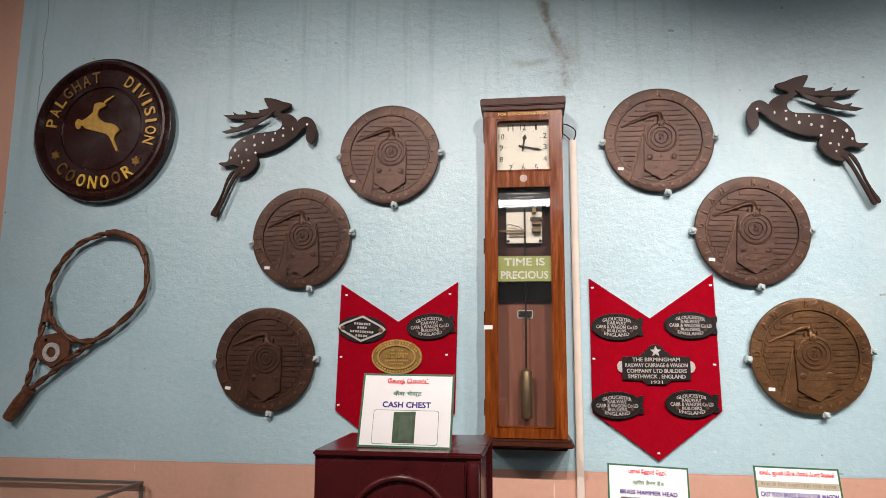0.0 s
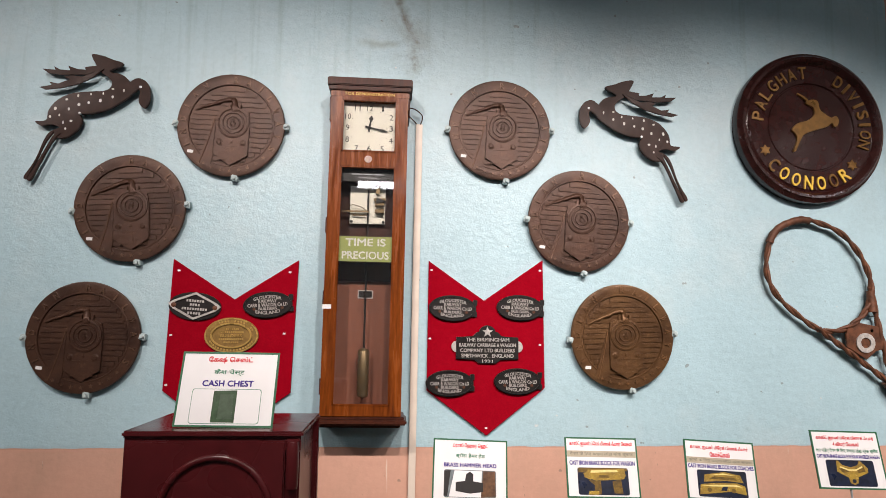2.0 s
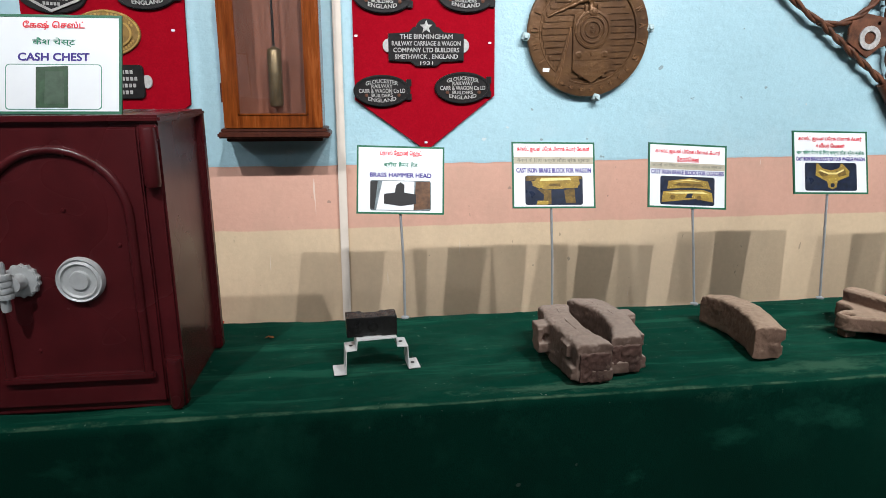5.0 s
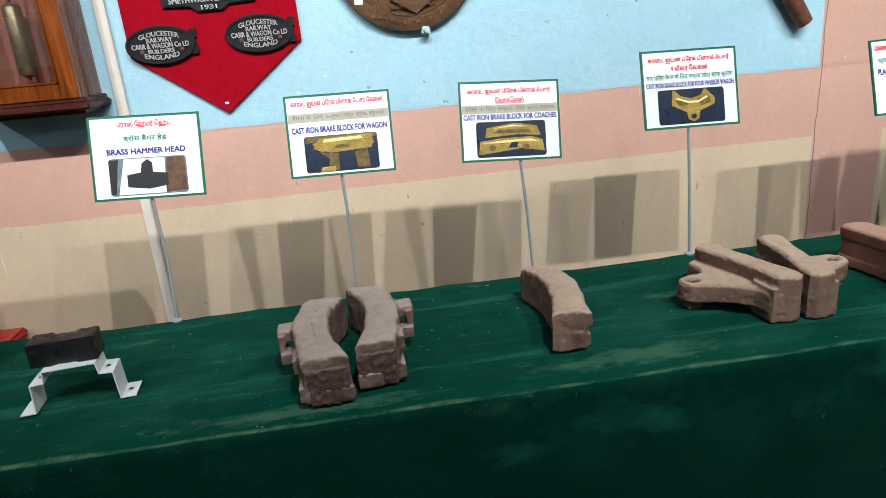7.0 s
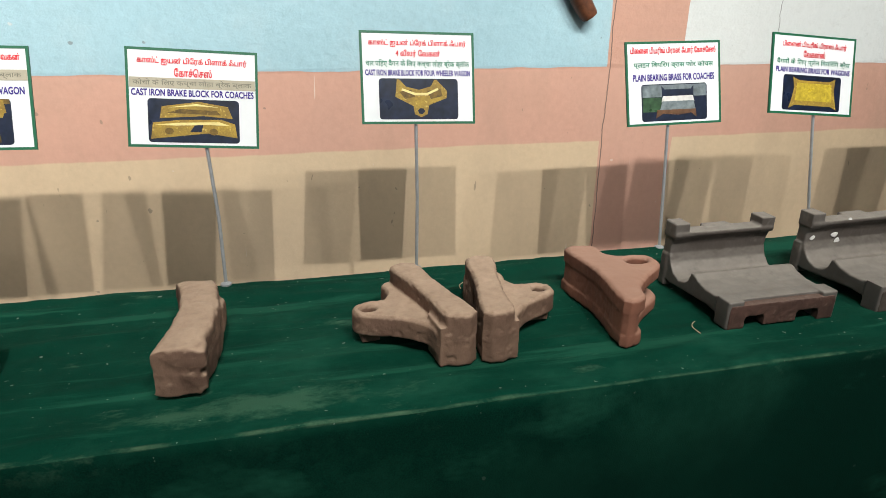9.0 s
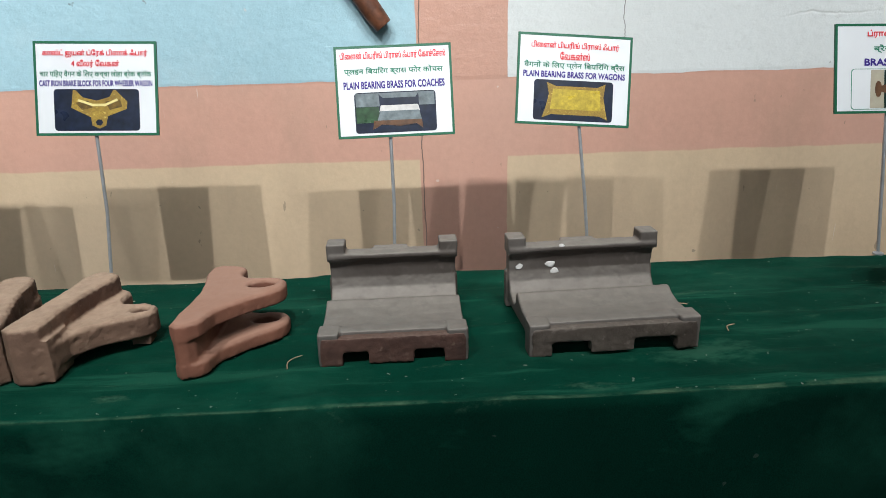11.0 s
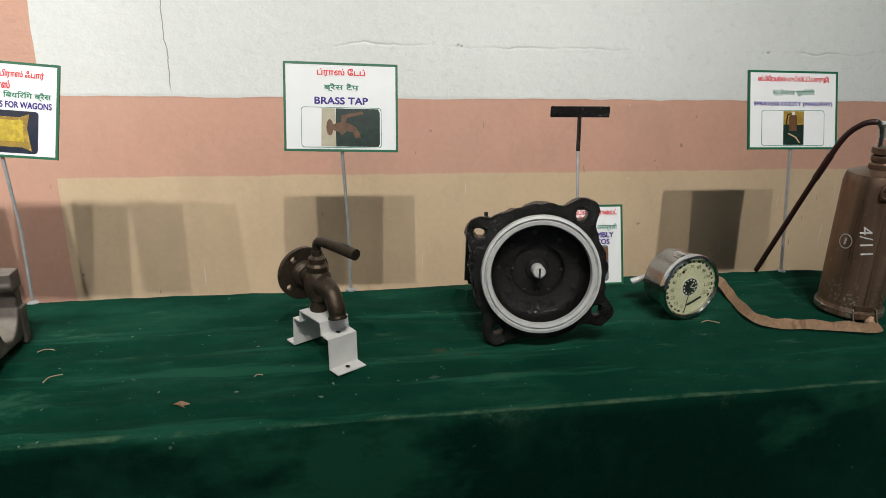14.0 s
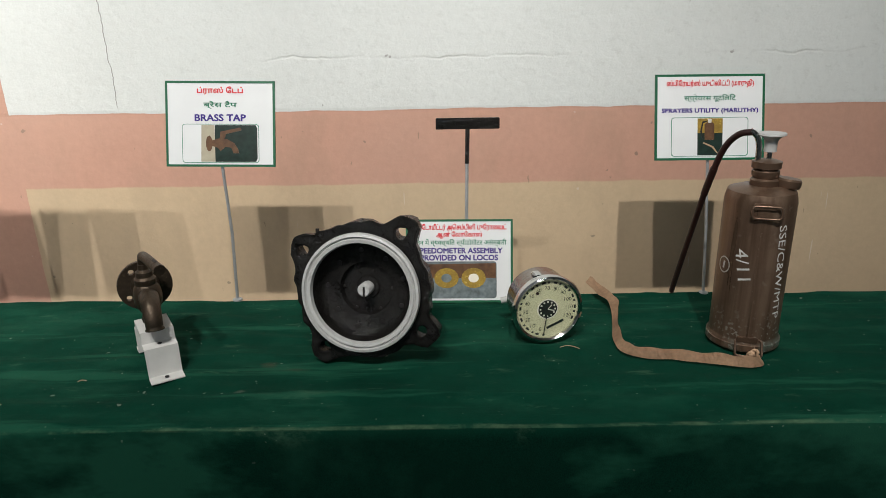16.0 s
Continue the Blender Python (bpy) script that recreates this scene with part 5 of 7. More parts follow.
def card(parent, at, tamil, hindi, english, photo, taped=False, label=""):
    """A printed card with a green edge; its origin is the middle of its lower edge."""
    w, h = CARD_W / 2, CARD_H
    body = part("card", boxes((-w, w, -0.0015, 0.0015, 0, h)), WHITE_CARD, parent, label or "white printed card with green edge", at=at)
    edge = slab([(-w - 0.0008, -0.0008), (w + 0.0008, -0.0008), (w + 0.0008, h + 0.0008), (-w - 0.0008, h + 0.0008)], -0.0022, 0.002, holes=([(-w + 0.0035, 0.0035), (w - 0.0035, 0.0035), (w - 0.0035, h - 0.0035), (-w + 0.0035, h - 0.0035)],))
    part("border", edge, GREEN_EDGE, body, "green border")

    def line(text, z, height, width, ink, name, bold):
        part(name, merged(bmesh.new(), lettering(text, height, 0, width, bold), Matrix.Translation((0, -0.0022, z))), ink, body)

    rows = {1: (0.1455, 0.118, 0.0935), 2: (0.1425, 0.1245, 0.1065, 0.0905), 3: (0.148, 0.133, 0.1175, 0.102, 0.0880)}[len(tamil) + len(english) - 1]
    rows = list(rows)
    for text, width in tamil:
        line(text, rows.pop(0), 0.0150 if len(tamil) == 1 else 0.0138, width, RED_INK, "tamil_line", 0.030)
    z = rows.pop(0)
    text, width = hindi
    if taped:
        part("paper_strip", boxes((-w + 0.004, w - 0.004, -0.0021, -0.0014, z - 0.0085, z + 0.0085)), TAPE, body, "pasted buff paper strip")
        line(text, z, 0.0125, width, STRIP_INK, "hindi_line", 0.006)
    else:
        line(text, z, 0.0150, width, GREEN_INK, "hindi_line", 0.014)
    for text, width, height in english:
        line(text, rows.pop(0), height, width, BLUE_INK, "english_line", 0.034)
    top, pw, lo = 0.0805, 0.0735, 0.0075
    cx, cz, ph = 0.0, (top + lo) / 2, top - lo
    ground = {"hammer": PHOTO_GREY, "tap": WHITE_CARD, "sprayer": WHITE_CARD, "chest": WHITE_CARD, "speedo": PHOTO_GREY}.get(photo, NAVY)
    if ground is WHITE_CARD:
        rim = slab(rounded(-pw - 0.001, pw + 0.001, lo - 0.001, top + 0.001, 0.006), -0.00215, -0.0014, holes=(rounded(-pw, pw, lo, top, 0.006),))
        part("photo_outline", rim, GREEN_INK, body)
    pic = part("photo", slab(rounded(-pw, pw, lo, top, 0.006), -0.0020, -0.0014), ground, body, "small printed photograph")

    def patch(pts, material, depth=0.0022):
        part("photo_shape", slab([(cx + x * pw, cz + zz * ph / 2) for x, zz in pts], -depth, -0.0018), material, pic)

    if photo == "hammer":
        patch([(-1, -0.9), (-1, 0.9), (-0.75, 0.95), (-0.86, -0.9)], INK)
        patch([(-0.80, -0.95), (-0.6, 0.95), (0.45, 0.95), (0.42, -0.95)], WHITE_CARD)
        patch([(0.42, -0.95), (0.50, 0.95), (0.96, 0.95), (0.98, -0.85)], PHOTO_BROWN, 0.0023)
        patch([(-0.55, -0.55), (-0.55, 0.1), (-0.2, 0.2), (-0.15, 0.7), (0.0, 0.9), (0.12, 0.7), (0.12, 0.2), (0.5, 0.1), (0.5, -0.55), (0.0, -0.7)], INK, 0.0025)
    elif photo == "wagon":
        patch([(-0.75, 0.3), (-0.6, 0.85), (0.85, 0.95), (0.9, 0.4), (0.3, 0.1), (-0.3, 0.05)], PHOTO_GOLD)
        patch([(-0.6, 0.1), (-0.1, 0.0), (-0.1, -0.95), (-0.4, -0.95), (-0.35, -0.3)], PHOTO_DIM)
        patch([(0.35, 0.0), (0.7, 0.2), (0.75, -0.9), (0.4, -0.85)], PHOTO_DIM)
        patch([(-0.98, 0.62), (-0.98, 0.98), (0.98, 0.98), (0.98, 0.78), (0.3, 0.72), (-0.3, 0.75)], PHOTO_DIM, 0.0021)
        patch([(-0.72, 0.28), (-0.78, 0.60), (-0.55, 0.70), (-0.42, 0.40), (-0.5, 0.1)], PHOTO_GOLD, 0.0026)
        patch([(0.40, 0.12), (0.38, 0.45), (0.62, 0.62), (0.88, 0.5), (0.82, 0.18)], PHOTO_GOLD, 0.0026)
        patch([(-0.2, 0.28), (-0.15, 0.45), (0.2, 0.46), (0.22, 0.26)], PHOTO_DIM, 0.0025)
        patch([(-0.50, 0.62), (-0.45, 0.80), (0.55, 0.86), (0.60, 0.70)], PHOTO_LIGHT, 0.0027)
        patch([(-0.62, -0.98), (-0.58, -0.7), (-0.2, -0.72), (-0.22, -0.98)], PHOTO_GOLD, 0.0026)
    elif photo == "coach":
        patch([(-0.95, -0.85), (-0.9, -0.1), (-0.3, 0.05), (0.6, 0.1), (0.9, -0.1), (0.95, -0.75), (0.3, -0.55)], PHOTO_GOLD)
        patch([(-0.75, 0.1), (-0.7, 0.65), (0.1, 0.9), (0.75, 0.7), (0.85, 0.15), (0.2, 0.25)], PHOTO_GOLD)
        patch([(-0.6, 0.35), (-0.3, 0.55), (0.5, 0.5), (0.6, 0.3)], PHOTO_DIM, 0.0025)
        patch([(-0.55, 0.60), (0.05, 0.80), (0.55, 0.66), (0.05, 0.70)], PHOTO_LIGHT, 0.0027)
        patch([(-0.85, -0.20), (-0.30, -0.08), (0.55, -0.02), (0.80, -0.18), (0.3, -0.16), (-0.4, -0.22)], PHOTO_LIGHT, 0.0027)
        for hx in (-0.55, 0.42):
            patch([(hx + 0.10 * math.cos(k * 0.8), -0.48 + 0.16 * math.sin(k * 0.8)) for k in range(8)], PHOTO_DIM, 0.0028)
        patch([(-0.1, -0.5), (0.0, -0.2), (0.2, -0.15), (0.15, -0.5)], NAVY, 0.0026)
    elif photo == "four":
        patch([(-0.55, 0.95), (0.45, 0.95), (0.72, 0.4), (0.7, 0.05), (0.25, -0.3), (0.2, -0.75), (0.05, -0.9), (-0.12, -0.75), (-0.15, -0.35), (-0.6, 0.1)], PHOTO_GOLD)
        patch([(-0.50, 0.97), (0.40, 0.97), (0.30, 0.62), (0.0, 0.45), (-0.32, 0.60)], NAVY, 0.0025)
        patch([(-0.5, 0.35), (-0.2, 0.45), (-0.1, 0.1), (-0.35, 0.0)], PHOTO_DIM, 0.0025)
        patch([(0.2, 0.4), (0.55, 0.5), (0.6, 0.15), (0.3, 0.0)], PHOTO_DIM, 0.0025)
        patch([(-0.42, 0.52), (-0.10, 0.30), (0.20, 0.30), (0.48, 0.55), (0.50, 0.45), (0.20, 0.18), (-0.10, 0.18), (-0.45, 0.42)], PHOTO_LIGHT, 0.0027)
        patch([(0.05 + 0.09 * math.cos(k), -0.6 + 0.16 * math.sin(k)) for k in range(6)], NAVY, 0.0026)
    elif photo == "bearing_coach":
        patch([(-0.97, 0.30), (-0.97, 0.95), (0.97, 0.95), (0.97, 0.30)], PHOTO_GREY)
        patch([(-0.97, -0.5), (-0.97, 0.28), (-0.4, 0.28), (-0.4, -0.5)], PHOTO_GREEN)
        patch([(-0.38, 0.25), (-0.40, 0.9), (-0.30, 0.7), (0.50, 0.7), (0.58, 0.9), (0.58, 0.25)], NAVY, 0.0024)
        patch([(-0.40, 0.02), (-0.36, 0.34), (0.56, 0.34), (0.60, 0.02)], CHALK, 0.0025)
        patch([(-0.46, -0.45), (-0.38, 0.06), (0.58, 0.06), (0.64, -0.45)], PHOTO_GREY, 0.0026)
        patch([(-0.58, -0.85), (-0.54, -0.40), (0.64, -0.40), (0.66, -0.85), (0.5, -0.6), (0.1, -0.7), (-0.35, -0.6)], PHOTO_BROWN, 0.0027)
    elif photo == "bearing_wagon":
        patch([(-0.78, -0.88), (-0.70, -0.4), (-0.62, 0.3), (-0.68, 0.88), (-0.45, 0.70), (0.60, 0.70), (0.80, 0.88), (0.76, 0.2), (0.82, -0.4), (0.88, -0.9), (0.66, -0.72), (-0.55, -0.70)], PHOTO_GOLD)
        patch([(-0.58, -0.45), (-0.52, 0.55), (0.66, 0.55), (0.70, -0.45)], plain("bright_gold_photo_tone", (0.46, 0.34, 0.03), 0.35, 0, 0.35, 160), 0.0025)
    elif photo == "tap":
        patch([(-0.52, -0.97), (-0.50, 0.97), (-0.16, 0.97), (-0.14, -0.97)], TAPE)
        patch([(-0.15, -0.97), (-0.15, 0.97), (0.93, 0.97), (0.97, 0.80), (0.97, -0.80), (0.93, -0.97)], PHOTO_DARK)
        patch([(-0.30 + 0.09 * math.cos(k * 0.5), 0.0 + 0.42 * math.sin(k * 0.5)) for k in range(13)], PHOTO_BROWN, 0.0025)
        patch([(-0.26, -0.12), (-0.26, 0.14), (0.02, 0.30), (0.18, 0.22), (0.36, 0.02), (0.46, -0.30), (0.48, -0.52), (0.34, -0.52), (0.28, -0.22), (0.12, -0.18), (0.0, -0.40), (-0.08, -0.22)], PHOTO_BROWN, 0.0026)
        patch([(-0.02, 0.28), (0.0, 0.62), (0.52, 0.84), (0.56, 0.70), (0.14, 0.50), (0.12, 0.28)], PHOTO_BROWN, 0.0027)
    elif photo == "sprayer":
        patch([(-0.32, -0.97), (-0.32, 0.20), (0.34, 0.20), (0.34, -0.97)], PHOTO_DARK)
        patch([(-0.32, 0.20), (-0.32, 0.97), (0.34, 0.97), (0.34, 0.20)], PHOTO_GOLD)
        patch([(-0.13, -0.16), (-0.14, 0.66), (-0.08, 0.76), (0.08, 0.76), (0.12, 0.66), (0.12, -0.16)], PHOTO_BROWN, 0.0026)
        patch([(-0.04, 0.74), (-0.05, 0.93), (0.05, 0.93), (0.04, 0.74)], CHALK, 0.0027)
        patch([(-0.06, 0.86), (-0.20, 0.80), (-0.25, 0.30), (-0.20, -0.10), (-0.17, -0.10), (-0.21, 0.30), (-0.17, 0.72), (-0.06, 0.80)], INK, 0.0028)
        patch([(-0.16, -0.28), (0.10, -0.50), (0.22, -0.86), (0.19, -0.86), (0.06, -0.56), (-0.18, -0.34)], WEBBING, 0.0028)
    elif photo == "chest":
        patch([(-0.38, -0.95), (-0.38, 0.9), (0.30, 0.95), (0.30, -0.95)], PHOTO_GREEN)
        patch([(-0.2, -0.75), (-0.18, 0.7), (0.2, 0.7), (0.22, -0.75)], plain("dim_green_photo_tone", (0.05, 0.085, 0.05), 0.35, 0, 0.3, 80), 0.0025)
    elif photo == "speedo":
        patch([(-1, 0.1), (-1, 0.85), (0.98, 0.9), (0.98, 0.1)], PHOTO_BROWN)
        for ox in (-0.35, 0.38):
            patch([(ox + 0.33 * math.cos(k * 0.4), 0.1 + 0.55 * math.sin(k * 0.4)) for k in range(16)], PHOTO_GOLD, 0.0025)
            patch([(ox + 0.14 * math.cos(k * 0.4), 0.1 + 0.24 * math.sin(k * 0.4)) for k in range(16)], IVORY if ox > 0 else PHOTO_GREY, 0.0027)
    return body


def standing_sign(x0, x1, zl, zr, base_x, label, tamil, hindi, english, photo, taped=False, joint=0.0):
    """A card on a thin rod that stands at the back of the table."""
    cx, zt, roll = (x0 + x1) / 2, (zl + zr) / 2, math.degrees(math.asin((zl - zr) / CARD_W))
    base = Vector((base_x, TABLE_B - 0.012, TABLE_Z - 0.003))
    sign = thing("exhibit_sign", Matrix.Translation(base), label, "sign", "exhibit signs")
    lean = 15.5
    low = Vector((cx - CARD_H * math.sin(radians(roll)), 1.838 - CARD_H * math.sin(radians(lean)), zt - CARD_H * math.cos(radians(lean))))
    at = Matrix.Translation(low - base) @ pose(0, 0, 0, -lean, roll, 0)
    card(sign, at, tamil, hindi, english, photo, taped)
    top = at @ Vector((joint, 0.006, CARD_H * 0.5))
    bend = at @ Vector((joint, 0.006, 0.0))
    mid = bend * 0.5 + Vector((0.003, 0.004, 0))
    part("rod", tube([(0, 0, 0), tuple(mid), tuple(bend), tuple(top)], 0.0032, 8), STICK, sign, "thin galvanised rod", smooth=60)
    part("rod_foot", lathe([(0.010, 0.0), (0.010, 0.003), (0.004, 0.006), (0, 0.006)], 12), STICK, sign)


BRAKE = "காஸ்ட் ஐயன் ப்ேரக் பிளாக் ஃபார்"
standing_sign(0.800, 1.006, 1.153, 1.144, 0.900, "white sign for the brass hammer head on a rod", [("ப்ராஸ் ேஹமர் ெஹட்", 0.100)], ("ब्रॉस हैमर हेड", 0.082), [("BRASS HAMMER HEAD", 0.148, 0.0105)], "hammer")
standing_sign(1.176, 1.387, 1.155, 1.150, 1.272, "white sign for the wagon brake block on a rod", [(BRAKE + " ேவகன்", 0.185)], ("वैगण के िलए कच्चा लोहा ब्रेक ब्लाक", 0.185), [("CAST IRON BRAKE BLOCK FOR WAGON", 0.190, 0.0115)], "wagon", True, joint=-0.006)
standing_sign(1.531, 1.741, 1.149, 1.136, 1.652, "white sign for the coach brake block on a rod", [("காஸ்ட் ஐயன் பிேரக் பிளாக் ஃபார்", 0.175), ("ேகாச்ெசஸ்", 0.060)], ("कोचो के िलए कच्चा लोहा ब्रेक ब्लाक", 0.190), [("CAST IRON BRAKE BLOCK FOR COACHES", 0.196, 0.0105)], "coach", True, joint=0.018)
standing_sign(1.918, 2.131, 1.173, 1.167, 2.006, "white sign for the four wheeler brake block on a rod", [(BRAKE, 0.180), ("4 வீலர் ேவகன்", 0.082)], ("चार पिहए वैगन के िलए कच्चा लोहा ब्रेक ब्लॉक", 0.192), [("CAST IRON BRAKE BLOCK FOR FOUR WHEELER WAGON", 0.194, 0.0098)], "four", joint=-0.006)
standing_sign(2.440, 2.652, 1.149, 1.152, 2.532, "white sign for the coach bearing brass on a rod", [("பிைளன் பியரிங் பிராஸ் ஃபார் ேகாச்ேசஸ்", 0.190)], ("प्लइन िबयिरंग ब्रास फोर कोचस", 0.178), [("PLAIN BEARING BRASS FOR COACHES", 0.182, 0.0125)], "bearing_coach", joint=-0.012)
standing_sign(2.779, 2.984, 1.168, 1.152, 2.904, "white sign for the wagon bearing brass on a rod", [("பிைளன் பியரிங் பிராஸ் ஃபார்", 0.162), ("ேவகன்ஸ்", 0.055)], ("वैगनों के िलए प्लेन िबयिरिग ब्रैस", 0.186), [("PLAIN BEARING BRASS FOR WAGONS", 0.188, 0.0105)], "bearing_wagon", joint=0.015)
standing_sign(3.366, 3.577, 1.166, 1.162, 3.478, "white sign for the brass tap on a rod", [("ப்ராஸ் ேடப்", 0.088)], ("ब्रैस टैप", 0.064), [("BRASS TAP", 0.098, 0.0125)], "tap")
standing_sign(4.313, 4.524, 1.163, 1.162, 4.425, "white sign for the utility sprayer on a rod", [("ஸ்பிேரயர்ஸ் யுடிலிட்டி (மாருதி)", 0.168)], ("स्प्रेयरस यूटिलिट", 0.100), [("SPRAYERS UTILITY (MARUTHY)", 0.186, 0.0105)], "sprayer")

leaning = thing("exhibit_sign", pose(3.929, 1.728, TABLE_Z + 0.001), "white speedometer sign without rod, leaning on a T-bar", "sign", "exhibit signs")
card(leaning, pose(0, 0, 0, -18, 0.6, 0), [("ஸ்பீேடாமீட்டர் அெசம்பிளி புேராைவட்", 0.186), ("ஆன் ேலாேகாஸ்", 0.090)], ("इंजन में व्यवस्थित स्पीडोमीटर असेम्बली", 0.186), [("SPEEDOMETER ASSEMBLY", 0.170, 0.0105), ("PROVIDED ON LOCOS", 0.152, 0.0105)], "speedo")

tee = thing("tee_bar", pose(3.945, TABLE_B - 0.012, TABLE_Z - 0.003), "thin metal T-bar, its head and upper rod painted black", "stand")
part("rod", tube([(0, 0, 0), (0.001, 0.035, 0.17), (0.003, 0.060, 0.262)], 0.0034, 8), STICK, tee, "grey rod")
part("upper_rod", tube([(0.003, 0.060, 0.262), (0.005, 0.074, 0.338)], 0.0044, 8), BLACK_GLOSS, tee, "black painted rod")
part("cross_bar", boxes((-0.058, 0.068, 0.069, 0.074, 0.329, 0.351), bevel=0.001), BLACK_GLOSS, tee, "black cross bar")


# ---- cash chest ----
def cash_chest():
    chest = thing("cash_chest", Matrix.Translation((0.308, 1.352, TABLE_Z)) @ Matrix.Rotation(radians(-1.0), 4, "Z"), "old maroon painted iron cash chest with silver handle", "safe")
    hw, d, h = 0.182, 0.290, 0.508
    part("body", boxes((-hw + 0.006, hw - 0.012, 0.024, d - 0.022, 0.004, h - 0.010), bevel=0.004), SAFE_PAINT, chest)
    part("front_frame", boxes((-hw, hw - 0.004, 0.004, 0.026, 0.0, h - 0.002), bevel=0.004), SAFE_PAINT, chest)
    part("back_flange", boxes((-hw, hw, d - 0.024, d, 0.0, h), bevel=0.004), SAFE_PAINT, chest)
    part("top_plate", boxes((-hw - 0.003, hw + 0.002, -0.004, d - 0.002, h - 0.012, h + 0.001), bevel=0.004), SAFE_PAINT, chest)
    part("door", boxes((-hw + 0.010, hw - 0.034, -0.003, 0.010, 0.016, h - 0.018), bevel=0.003), SAFE_PAINT, chest)
    r, sill, spring, cx = 0.112, 0.072, 0.345, 0.010
    arch = [(cx - r, -0.004, sill), (cx - r, -0.004, spring)] + [(cx - r * math.cos(radians(a)), -0.004, spring + r * math.sin(radians(a))) for a in range(10, 171, 10)] + [(cx + r, -0.004, spring), (cx + r, -0.004, sill)]
    part("arch_moulding", tube(arch, 0.0075, 10), SAFE_PAINT, chest, "raised arched moulding", smooth=60)
    part("sill_moulding", boxes((cx - r - 0.012, cx + r + 0.012, -0.013, 0.0, sill - 0.010, sill + 0.004), bevel=0.003), SAFE_PAINT, chest)
    for z0, z1 in ((0.395, 0.490), (0.005, 0.095)):
        part("hinge", lathe([(0.0, z0), (0.011, z0), (0.013, z0 + 0.006), (0.013, z1 - 0.006), (0.011, z1), (0, z1)], 16, Matrix.Translation((hw - 0.018, -0.004, 0))), SAFE_PAINT, chest, "barrel hinge", smooth=40)
        part("hinge_leaf", boxes((hw - 0.034, hw - 0.002, -0.004, 0.006, z1 - 0.022, z1 + 0.004), bevel=0.003), SAFE_PAINT, chest)
    # escutcheon and handle in silver paint
    at = Matrix.Translation((0.032, -0.003, 0.243)) @ FRONT
    part("escutcheon", lathe([(0, 0.010), (0.015, 0.010), (0.017, 0.006), (0.026, 0.007), (0.029, 0.010), (0.033, 0.008), (0.036, 0.010), (0.038, 0.006), (0.039, 0.0), (0, 0)], 40, at), SILVER_PAINT, chest, "round silver-painted escutcheon", smooth=35)
    rose = [((0.026 + (0.003 if k % 2 else 0)) * math.cos(k * math.pi / 14), (0.026 + (0.003 if k % 2 else 0)) * math.sin(k * math.pi / 14)) for k in range(28)]
    part("rosette", slab(rose, -0.012, -0.003, 0.002), SILVER_PAINT, chest, "scalloped silver-painted rosette", at=Matrix.Translation((-0.058, 0, 0.245)))
    part("spindle", lathe([(0.014, 0.010), (0.012, 0.034), (0, 0.036)], 20, Matrix.Translation((-0.060, 0, 0.245)) @ FRONT), SILVER_PAINT, chest, smooth=40)
    part("grip_bar", lathe([(0, 0.203), (0.006, 0.203), (0.0075, 0.208), (0.0065, 0.245), (0.0075, 0.280), (0.006, 0.285), (0, 0.285)], 16, Matrix.Translation((-0.072, -0.038, 0))), SILVER_PAINT, chest, "silver grip bar", smooth=40)
    for k in range(4):
        part("grip_ring", lathe([(0.008, -0.005), (0.0125, -0.0045), (0.0135, 0), (0.0125, 0.0045), (0.008, 0.005)], 18, Matrix.Translation((-0.071, -0.037, 0.229 + k * 0.0105))), SILVER_PAINT, chest, smooth=50)
    for x, z in ((0.020, 0.36), (-0.05, 0.12), (0.10, 0.30)):
        part("rivet", lathe([(0.004, 0.003), (0.003, 0.005), (0, 0.0055)], 10, Matrix.Translation((x, 0, z)) @ FRONT), SAFE_PAINT, chest)


cash_chest()
chest_sign = thing("exhibit_sign", Matrix.Translation((0.314, 1.400, TABLE_Z + 0.5100)), "white cash chest sign leaning on top of the chest", "sign", "exhibit signs")
card(chest_sign, pose(0, 0, 0, -17, 0.5, -1), [("ேகஷ் ெசஸ்ட்", 0.096)], ("कैश चेस्ट", 0.066), [("CASH CHEST", 0.110, 0.0125)], "chest")
part("easel_leg", tube([(0, 0.031, 0.09), (0, 0.085, 0.002)], 0.003, 8), STICK, chest_sign)


# ---- castings on the table ----
def on_table(x, y, turn=0.0, z=0.0):
    return Matrix.Translation((x, y, TABLE_Z + z)) @ Matrix.Rotation(radians(turn), 4, "Z")


